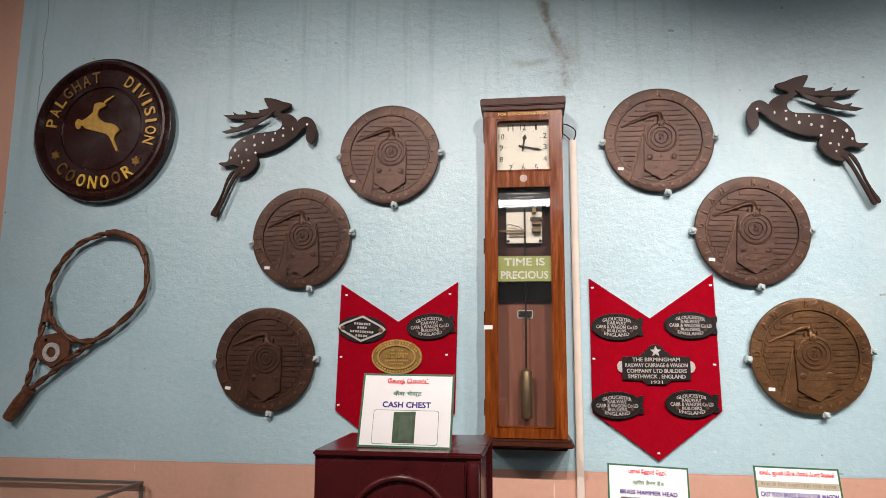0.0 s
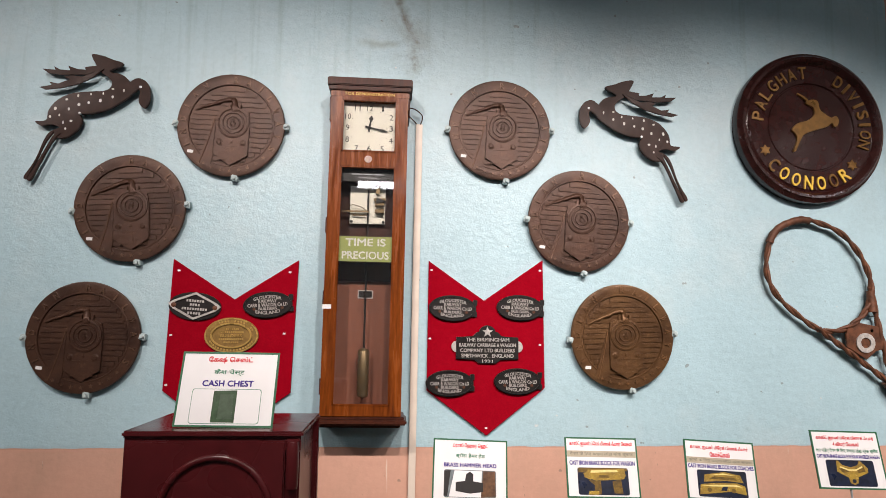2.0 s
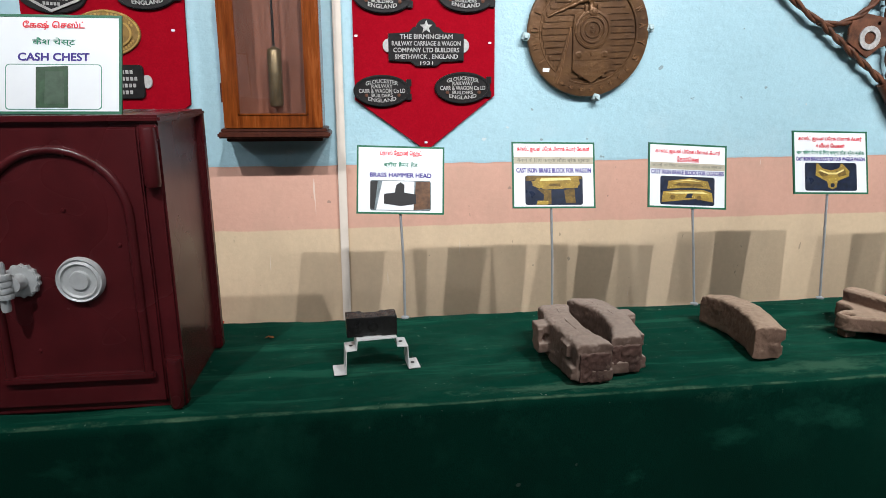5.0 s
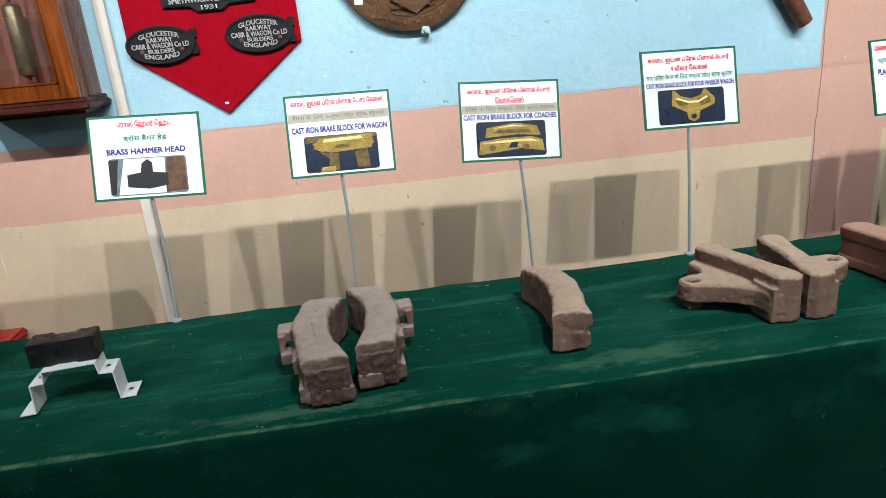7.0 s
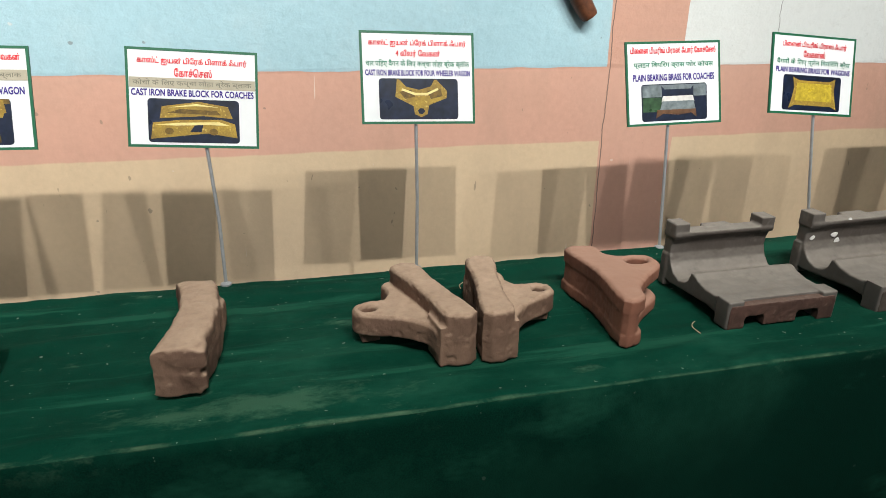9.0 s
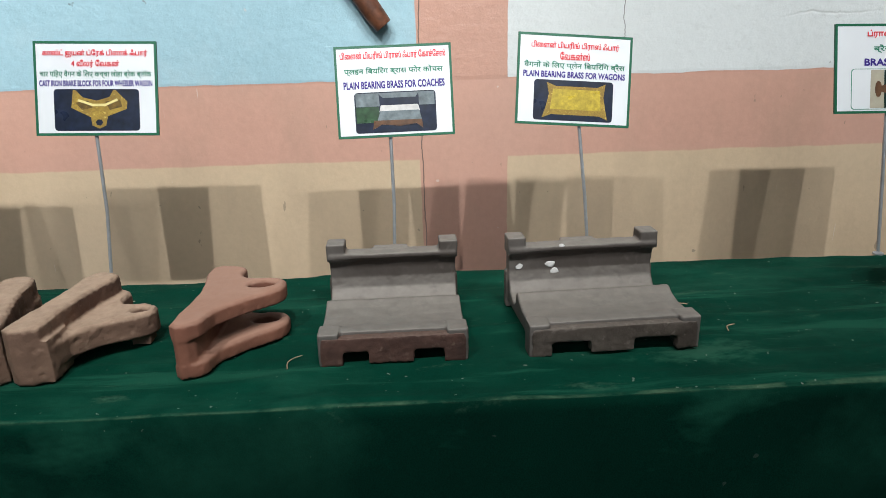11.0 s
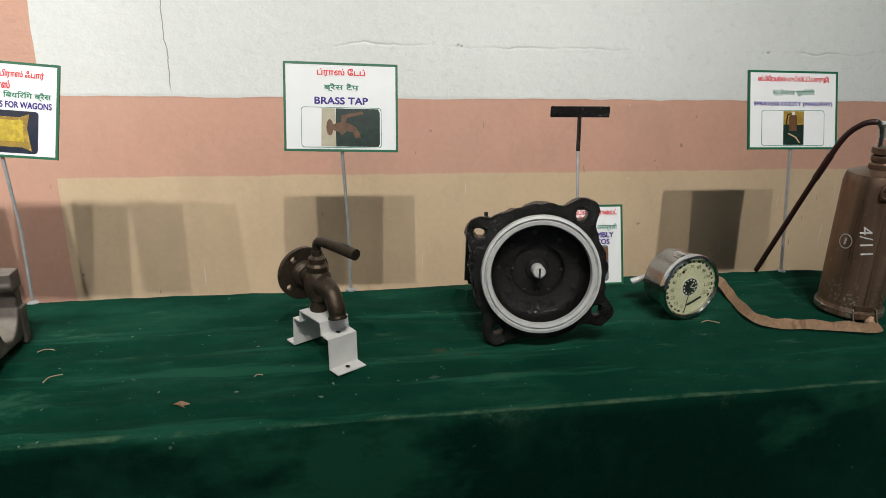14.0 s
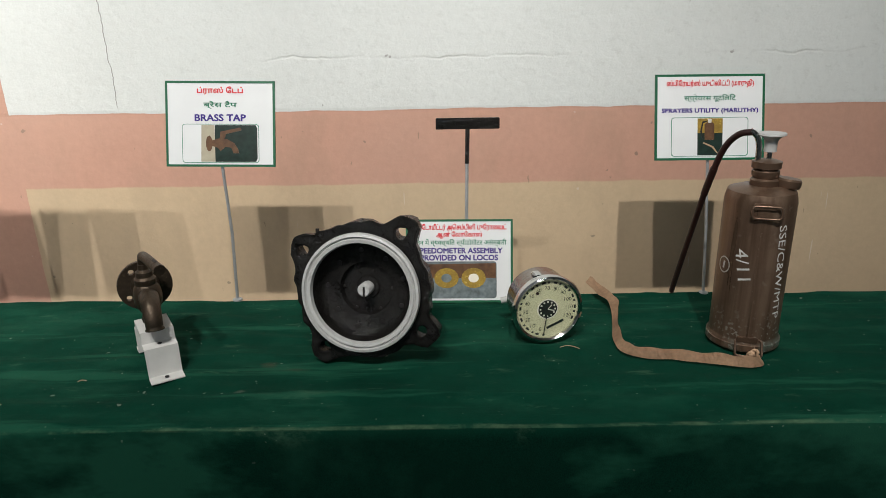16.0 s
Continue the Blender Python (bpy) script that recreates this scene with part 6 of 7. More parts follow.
def swept_block(length, wide, high, bow, flare, seed, sections=22):
    """A bowed casting with rounded section, thicker at its ends, and a pitted skin."""
    bm, rings = bmesh.new(), []
    shape = [(x * 2, z) for x, z in rounded(-0.25, 0.25, 0.0, 1.0, 0.10, 3)]
    fine = []
    for i, p in enumerate(shape):
        q = shape[(i + 1) % len(shape)]
        steps = max(1, int(math.dist(p, q) / 0.16))
        fine += [(p[0] + (q[0] - p[0]) * s / steps, p[1] + (q[1] - p[1]) * s / steps) for s in range(steps)]
    for k in range(sections + 1):
        s = k / sections * 2 - 1
        y = s * length / 2
        mid = bow * (1 - s * s)
        w = wide * (1 + flare * max(0.0, abs(s) - 0.55) / 0.45)
        h = high * (1 + 0.10 * (1 - s * s)) * (0.97 if abs(s) == 1 else 1)
        ring = []
        for x, z in fine:
            p = Vector((mid + x * w, y, z * h))
            n = noise.noise_vector(p * 38 + Vector((seed, 0, 0))) * 0.0026 + noise.noise_vector(p * 110 + Vector((0, seed, 0))) * 0.0009
            p += n
            p.z = max(0.0, p.z)
            ring.append(bm.verts.new(p))
        rings.append(ring)
    for a, b in zip(rings, rings[1:]):
        for i in range(len(a)):
            j = (i + 1) % len(a)
            bm.faces.new((a[i], a[j], b[j], b[i]))
    for ring, sign in ((rings[0], -1), (rings[-1], 1)):
        cen = sum((v.co for v in ring), Vector()) / len(ring)
        inner = [bm.verts.new(cen + (v.co - cen) * 0.55 + noise.noise_vector(v.co * 70) * 0.004) for v in ring]
        c = bm.verts.new(cen + Vector((0, -sign * 0.003, 0)))
        for i in range(len(ring)):
            j = (i + 1) % len(ring)
            bm.faces.new((ring[i], ring[j], inner[j], inner[i]))
            bm.faces.new((inner[i], inner[j], c))
    bmesh.ops.recalc_face_normals(bm, faces=bm.faces)
    return bm


def brake_block(at, label, bow, material, length=0.235, wide=0.060, high=0.080, flare=0.22, lugs=True, seed=1.0):
    block = thing("brake_block", at, label, "brake block", "cast-iron brake blocks")
    side = 1 if bow > 0 else -1
    bm = swept_block(length, wide, high, bow, flare, seed)
    face = wide / 2

    def stub(x0, x1, y0, y1, z0, z1, base=bow):
        a, b = sorted((base + side * x0, base + side * x1))
        box(bm, a, b, y0, y1, z0, z1)

    if lugs:
        stub(face - 0.012, face + 0.026, -0.002, 0.036, 0.058, 0.078)
        stub(face - 0.012, face + 0.024, -0.012, 0.022, 0.022, 0.042)
        stub(face + 0.014, face + 0.025, -0.006, 0.028, 0.030, 0.070)
        stub(face - 0.016, face + 0.013, -0.098, -0.058, 0.046, 0.072, bow * 0.35)
        stub(face - 0.016, face + 0.017, -0.116, -0.066, 0.006, 0.032, 0.0)
        stub(face - 0.016, face + 0.010, 0.078, 0.112, 0.016, 0.060, 0.0)
        stub(-face - 0.004, face * 0.2, -0.121, -0.096, 0.003, 0.026, 0.0)
    else:
        stub(face - 0.012, face + 0.011, -0.113, -0.086, 0.040, 0.066, 0.0)
        stub(face - 0.012, face + 0.009, -0.111, -0.092, 0.006, 0.028, 0.0)
        stub(face - 0.012, face + 0.007, 0.020, 0.060, 0.020, 0.060, bow * 0.8)
    part("casting", cast(bm, 0.0028, 2, 0.0019, seed), material, block, smooth=70)
    if lugs:
        face_end = boxes((-0.030, 0.030, -0.1205, -0.1120, 0.004, 0.064))
        part("broken_end", roughen(cast(face_end, 0.0030, 2, 0.0030, seed + 2), 0.0022, 120, seed), APRON_RUST, block, "dark broken end face", smooth=60, at=Matrix.Translation((0, 0, 0.002)))
        seam = [(bow * (1 - s * s) - side * 0.004, s * length * 0.46, high * (1 + 0.10 * (1 - s * s)) - 0.0005) for s in (-1, -0.6, -0.2, 0.2, 0.6, 1)]
        part("casting_seam", roughen(tube(smooth_loop(seam, 4, False), 0.0024, 6), 0.0012, 90, seed), material, block)
    return block


brake_block(on_table(1.226, 1.462, 3), "bowed rusty cast-iron wagon brake block with lugs", -0.022, RUST_GREY, seed=1.3)
brake_block(on_table(1.297, 1.492, 4), "bowed rusty cast-iron wagon brake block, pierced lug outward", 0.022, RUST_GREY, seed=5.1, wide=0.056)
brake_block(on_table(1.619, 1.512, -1), "plain bowed brown cast-iron coach brake block", 0.018, RUST_BROWN, lugs=False, seed=8.2, wide=0.056, high=0.072, length=0.225, flare=0.08)


def eared_outline(k):
    pts = ((0.0, 0.0), (0.052, 0.0), (0.062, 0.035), (0.092, 0.068), (0.128, 0.088), (0.150, 0.105), (0.150, 0.130), (0.128, 0.140), (0.100, 0.140), (0.085, 0.160), (0.082, 0.195), (0.022, 0.198), (0.016, 0.110))
    out = smooth_loop(pts, 3)
    return [(k * x, y) for x, y in out]


def flat_casting(outline, z0, z1, seed, size=0.0018, holes=()):
    """A thick plate lying on the table: an outline in plan, raised from z0 to z1."""
    bm = slab([(x, y) for x, y in outline], -z1, -z0, 0.004, holes=holes)
    bmesh.ops.transform(bm, matrix=Matrix(((1, 0, 0, 0), (0, 0, 1, 0), (0, -1, 0, 0), (0, 0, 0, 1))), verts=bm.verts)
    bmesh.ops.subdivide_edges(bm, edges=[e for e in bm.edges if e.calc_length() > 0.03], cuts=2, use_grid_fill=True)
    bmesh.ops.triangulate(bm, faces=[f for f in bm.faces if len(f.verts) > 4])
    roughen(bm, size, 42, seed)
    bmesh.ops.recalc_face_normals(bm, faces=bm.faces)
    return bm


def eared_block(at, k, label, seed):
    block = thing("eared_brake_block", at, label, "brake block", "cast-iron brake blocks")
    hole = [(k * 0.127 + 0.011 * math.cos(t * 0.5236), 0.116 + 0.009 * math.sin(t * 0.5236)) for t in range(12)]
    bm = flat_casting(eared_outline(k), 0.016, 0.052, seed, 0.0, (hole,))
    ridge = [(k * x, y) for x, y in smooth_loop(((0.000, 0.000), (0.046, 0.000), (0.050, 0.060), (0.058, 0.120), (0.070, 0.192), (0.024, 0.196), (0.016, 0.110)), 3)]
    merged(bm, flat_casting(ridge, 0.0, 0.082, seed + 3, 0.0))
    box(bm, *sorted((k * 0.002, k * 0.056)), 0.0, 0.050, 0.0, 0.060)
    box(bm, *sorted((k * 0.112, k * 0.142)), 0.104, 0.128, 0.0, 0.030)
    part("casting", cast(bm, 0.0026, 1, 0.0017, seed), RUST_BROWN, block, smooth=70)
    return block


eared_block(on_table(2.022, 1.408, 8), -1, "eared brown cast-iron brake block, ear hole open", 2.0)
eared_block(on_table(2.030, 1.402, -1), 1, "eared brown cast-iron brake block lying against its twin", 6.0)


def forked_block():
    block = thing("forked_brake_block", on_table(2.246, 1.398, 2), "reddish cast-iron brake block with forked ear", "brake block", "cast-iron brake blocks")
    pts = smooth_loop(((0.0, 0.0), (0.036, 0.0), (0.050, 0.035), (0.085, 0.070), (0.122, 0.098), (0.134, 0.120), (0.130, 0.146), (0.108, 0.156), (0.080, 0.158), (0.062, 0.176), (0.058, 0.212), (0.004, 0.214), (0.012, 0.110)), 3)
    hole = [(0.098 + 0.020 * math.cos(t * 0.5236), 0.130 + 0.013 * math.sin(t * 0.5236)) for t in range(12)]
    bm = flat_casting(pts, 0.055, 0.080, 3.0, 0.0, (hole,))
    merged(bm, flat_casting(pts, 0.0, 0.022, 4.0, 0.0, (hole,)))
    spine = smooth_loop(((0.001, 0.002), (0.030, 0.002), (0.038, 0.060), (0.042, 0.130), (0.050, 0.208), (0.006, 0.210), (0.013, 0.110)), 3)
    merged(bm, flat_casting(spine, 0.004, 0.076, 5.0, 0.0))
    part("casting", cast(bm, 0.0026, 1, 0.0008, 5.0), RUST_RED, block, smooth=70)


forked_block()


def bearing(at, width, label, seed, apron):
    """A half-round bearing shell on four corner feet, open to the front."""
    shell = thing("bearing_brass", at, label, "bearing", "plain bearing brasses")
    seat = [(0.010, 0.014), (0.010, 0.047), (0.024, 0.0465), (0.042, 0.0435), (0.066, 0.0435), (0.088, 0.048), (0.101, 0.055), (0.108, 0.054)]
    curve = [(0.113, 0.038), (0.122, 0.030), (0.140, 0.026), (0.158, 0.033), (0.170, 0.047), (0.176, 0.064), (0.1755, 0.079), (0.170, 0.092), (0.161, 0.100)]
    outer = [(0.163, 0.106), (0.190, 0.107), (0.197, 0.092), (0.198, 0.050), (0.194, 0.020), (0.170, 0.010), (0.120, 0.014), (0.060, 0.018)]
    prof = seat + curve + outer
    bm, rows = bmesh.new(), []
    n = 26
    for k in range(n + 1):
        x = -width / 2 + width * k / n
        rows.append([bm.verts.new(Vector((x, y, z)) + noise.noise_vector(Vector((x, y, z)) * 45 + Vector((seed, 0, 0))) * 0.0006) for y, z in prof])
    for a, b in zip(rows, rows[1:]):
        for i in range(len(prof)):
            j = (i + 1) % len(prof)
            bm.faces.new((a[i], a[j], b[j], b[i]))
    for row in (rows[0], rows[-1]):
        bm.faces.new(row)
    bmesh.ops.recalc_face_normals(bm, faces=bm.faces)
    e = width / 2
    for sx in (-1, 1):
        x0, x1 = sorted((sx * (e + 0.003), sx * (e - 0.026)))
        box(bm, x0, x1, -0.002, 0.030, 0.0, 0.049)
        box(bm, x0, x1, 0.180, 0.198, 0.0, 0.060)
        box(bm, x0, x1, 0.164, 0.197, 0.094, 0.1225)
    box(bm, -0.030, 0.024, 0.184, 0.200, 0.080, 0.109)
    part("shell", cast(bm, 0.0022, 1, 0.0005, seed), GUNMETAL, shell, "hollow half-round shell", smooth=60)
    part("apron", cast(boxes((-e + 0.002, e - 0.002, -0.0035, 0.014, 0.024, 0.0455), (-0.034, 0.028, -0.0035, 0.014, 0.006, 0.030), (-e + 0.0, -e + 0.030, -0.0035, 0.012, 0.003, 0.040), (e - 0.030, e, -0.0035, 0.012, 0.003, 0.040)), 0.0026, 2, 0.0014, seed), apron, shell, "rough rusty front face", smooth=45)
    return shell


bearing(on_table(2.538, 1.408, 0.5), 0.200, "grey plain bearing brass with rusty front face", 1.0, APRON_RUST)
long_shell = bearing(on_table(2.846, 1.410, 2.0), 0.237, "longer grey plain bearing brass with a chalky patch", 4.0, APRON_GREY)
for px, py, pz, size in ((-0.050, 0.1758, 0.072, 0.0055), (-0.043, 0.1738, 0.060, 0.005), (-0.100, 0.1758, 0.070, 0.004), (-0.036, 0.1630, 0.104, 0.005)):
    bm = bmesh.new()
    bmesh.ops.create_icosphere(bm, subdivisions=2, radius=size)
    roughen(bm, 0.004, 120, px * 90)
    for v in bm.verts:
        v.co.y *= 0.12
        v.co.x *= 1.3
    part("chalk_patch", bm, CHALK, long_shell, "white paint splash", smooth=60, at=Matrix.Translation((px, py, pz)))


def bent_bracket(parent, length, wide=0.048, top=0.068):
    """A stepped stand folded from white painted strip."""
    e = length / 2
    prof = [(-e, 0.0), (-e + 0.024, 0.0), (-e + 0.026, top * 0.70), (-e + 0.046, top * 0.72), (-e + 0.048, top), (e - 0.048, top), (e - 0.046, top * 0.72), (e - 0.026, top * 0.70), (e - 0.024, 0.0), (e, 0.0)]
    bm = bmesh.new()
    a = [bm.verts.new((x, -wide / 2, z)) for x, z in prof]
    b = [bm.verts.new((x, wide / 2, z)) for x, z in prof]
    for i in range(len(prof) - 1):
        bm.faces.new((a[i], b[i], b[i + 1], a[i + 1]))
    bmesh.ops.recalc_face_normals(bm, faces=bm.faces)
    bmesh.ops.solidify(bm, geom=list(bm.faces), thickness=0.0018)
    low = min(v.co.z for v in bm.verts)
    bmesh.ops.translate(bm, vec=(0, 0, -low), verts=bm.verts)
    part("bracket", bm, plain("white_painted_strip", (0.62, 0.61, 0.59), 0.5, 0, 0.06, 40), parent, "white painted folded strip")
    for x, z in ((e - 0.012, 0.0), (e - 0.036, top * 0.71), (-e + 0.036, top * 0.71)):
        part("screw_hole", slab(circle(0, 0, 0.004, 0.0035, 12), -0.0004, 0), INK, parent, at=Matrix.Translation((x, 0, z + 0.0026)) @ pose(0, 0, 0, -90, 0, 0))


stand = thing("bracket_stand", on_table(0.823, 1.476, 6), "white folded metal stand under the hammer head", "stand", "bracket stands")
bent_bracket(stand, 0.172)
hammer = thing("hammer_head", on_table(0.815, 1.485, 4, 0.0700), "dark tarnished brass hammer head lying on its stand", "hammer")
bm = bmesh.new()
for hx0, hx1, hr in ((-0.050, -0.018, 0.0205), (-0.026, 0.026, 0.0185), (0.018, 0.050, 0.0205)):
    box(bm, hx0, hx1, -hr, hr, 0.020 - hr, 0.020 + hr)
bm = cast(bm, 0.0025, 4, 0.0011, 3.0)
bmesh.ops.translate(bm, vec=(0, 0, 0.0002), verts=bm.verts)
part("head", bm, BLACK_GLOSS, hammer, smooth=40)
part("eye", lathe([(0.006, 0.014), (0.009, 0.021), (0.0105, 0.0195), (0.0105, 0.014)], 14, Matrix.Translation((0.002, 0, 0.020)) @ FRONT), BLACK_GLOSS, hammer, smooth=40)


# ---- brass tap on its stand ----
TAP_TURN = -58
tap_stand = thing("bracket_stand", on_table(3.427, 1.502, TAP_TURN), "white folded metal stand under the tap", "stand", "bracket stands")
bent_bracket(tap_stand, 0.152, 0.050, 0.068)
tap = thing("brass_tap", on_table(3.420, 1.514, TAP_TURN - 4, 0.0695), "tarnished brass bib tap with flange and lever", "tap")
part("base", lathe([(0, 0), (0.014, 0.0), (0.015, 0.006), (0.012, 0.012), (0.0125, 0.024), (0, 0.024)], 20), TAP_METAL, tap, smooth=40)
part("body", roughen(lathe([(0.0, 0.016), (0.014, 0.018), (0.0205, 0.030), (0.022, 0.044), (0.020, 0.058), (0.015, 0.066), (0.0, 0.067)], 24), 0.0008, 60, 2), TAP_METAL, tap, smooth=50)
part("pipe_neck", lathe([(0.015, 0.0), (0.0135, 0.020), (0.014, 0.040)], 20, Matrix.Translation((-0.046, 0, 0.046)) @ pose(0, 0, 0, 0, 90, 0)), TAP_METAL, tap, smooth=40)
rim = circle(0, 0, 0.043, 0.043, 40)
holes = [circle(0.032 * math.cos(a), 0.032 * math.sin(a), 0.0048, 0.0046, 12) for a in (0.6, 2.17, 3.74, 5.31)]
part("flange", slab(rim, -0.004, 0.004, 0.001, holes=holes), TAP_METAL, tap, "round flange with bolt holes", at=Matrix.Translation((-0.048, 0, 0.046)) @ pose(0, 0, 0, 0, 0, 90), smooth=40)
part("flange_hub", lathe([(0.024, -0.004), (0.022, 0.004), (0.016, 0.010)], 24, Matrix.Translation((-0.044, 0, 0.046)) @ pose(0, 0, 0, 0, 90, 0)), TAP_METAL, tap, smooth=40)
spout = smooth_loop([(0.006, 0, 0.044), (0.026, 0, 0.047), (0.044, 0, 0.040), (0.056, 0, 0.024), (0.060, 0, 0.008)], 6, False)
part("spout", tube(spout, lambda s: 0.016 - 0.0035 * s + (0.002 if s > 0.93 else 0), 16), TAP_METAL, tap, "curved spout", smooth=60)
part("bonnet", lathe([(0.0145, 0.062), (0.0165, 0.066), (0.0165, 0.074), (0.013, 0.078), (0.013, 0.086), (0.008, 0.090), (0.008, 0.098), (0, 0.099)], 20), TAP_METAL, tap, "ringed bonnet", smooth=35)
lever = smooth_loop([(0.0, 0, 0.094), (0.000, 0, 0.104), (0.003, 0.001, 0.1105), (0.012, 0.003, 0.1140), (0.045, 0.010, 0.1135), (0.084, 0.019, 0.1110)], 6, False)
part("lever", tube(lever, lambda s: 0.0065 + 0.0022 * s, 14), TAP_METAL, tap, "round lever", smooth=60)
part("lever_slot", slab(rounded(-0.011, 0.011, -0.0022, 0.0022, 0.002), -0.0004, 0), INK, tap, at=Matrix.Translation((0.061, 0.0137, 0.1207)) @ pose(0, 0, 0, -90, 0, 13))


# ---- speedometer housing ----
def speedometer_housing():
    tilt = pose(0, 0, 0, -9, 0, -10)
    ob = thing("speedometer_housing", Matrix.Translation((3.766, 1.482, TABLE_Z)) @ tilt, "heavy black cast speedometer housing with silver ring", "speedometer")
    c = 0.112
    pts = []
    for k in range(120):
        a = 2 * math.pi * k / 120
        r = 0.1095 + 0.0016 * math.sin(a * 9) + 0.0012 * math.sin(a * 23)
        for lobe, reach in ((147, 0.022), (56, 0.027), (-32, 0.025), (-123, 0.025)):
            d = (math.degrees(a) - lobe + 180) % 360 - 180
            r += reach * math.exp(-(d / 11.5) ** 4) + 0.006 * math.exp(-(d / 26.0) ** 2)
        pts.append((r * math.cos(a), c + r * math.sin(a) + 0.0))
    low = min(z for x, z in pts)
    pts = [(x, z - low) for x, z in pts]
    c -= low
    holes = [circle(0.1145 * math.cos(radians(a)), c + 0.1145 * math.sin(radians(a)), 0.0092, n=16) for a in (147, 56, -32, -123)] + [circle(0.002, c, 0.089, n=48)]
    part("flange", roughen(slab(pts, -0.006, 0.018, 0.003, holes=holes), 0.0034, 85, 2), BLACK_GLOSS, ob, "four-lobed black flange", smooth=40)
    at = Matrix.Translation((0.002, 0, c)) @ FRONT @ Matrix.Diagonal((0.895, 0.895, 1.0, 1.0))
    part("bowl", lathe([(0.0, -0.024), (0.020, -0.024), (0.022, -0.027), (0.046, -0.027), (0.049, -0.015), (0.074, -0.013), (0.080, -0.010), (0.086, -0.002), (0.089, 0.018), (0.096, 0.018), (0.104, 0.018), (0.106, 0.004), (0.100, -0.020), (0.095, -0.070), (0.0, -0.072)], 64, at), BLACK_GLOSS, ob, "hollow black bowl", smooth=35)
    part("silver_ring", lathe([(0.088, 0.017), (0.090, 0.024), (0.096, 0.025), (0.0985, 0.021), (0.101, 0.026), (0.1055, 0.025), (0.107, 0.017)], 72, at, closed=True), SILVER_PAINT, ob, "silver painted ring", smooth=35)
    part("spindle", lathe([(0.0120, -0.026), (0.0120, 0.000), (0.0100, 0.0022), (0, 0.0022)], 20, at), SILVER_PAINT, ob, "slotted silver spindle", smooth=40)
    part("spindle_slot", boxes((0.001, 0.0042, -0.0030, -0.0018, c - 0.010, c + 0.006)), INK, ob)
    for k in range(9):
        a = k * 0.698 + 0.3
        r = 0.060 if k % 2 else 0.064
        part("screw", lathe([(0.0042, -0.016), (0.0042, -0.0115), (0, -0.011)], 10, Matrix.Translation((0.002 + r * math.cos(a), 0, c + r * math.sin(a))) @ FRONT), BLACK_IRON, ob)
    for k in range(6):
        a = k * 1.05
        part("pin", lathe([(0.0025, -0.028), (0.0025, -0.024), (0, -0.023)], 8, Matrix.Translation((0.002 + 0.040 * math.cos(a), 0, c + 0.040 * math.sin(a))) @ FRONT), BLACK_IRON, ob)
    part("gear_case", roughen(boxes((-0.115, -0.030, 0.050, 0.100, c - 0.035, c + 0.045), bevel=0.006), 0.002, 40, 4), BLACK_GLOSS, ob, "square black gear case", smooth=40)
    part("terminal", lathe([(0.006, 0.0), (0.006, 0.012), (0.003, 0.014), (0.003, 0.022), (0, 0.022)], 12, Matrix.Translation((-0.085, 0.030, c + 0.070))), BLACK_IRON, ob, smooth=40)


speedometer_housing()


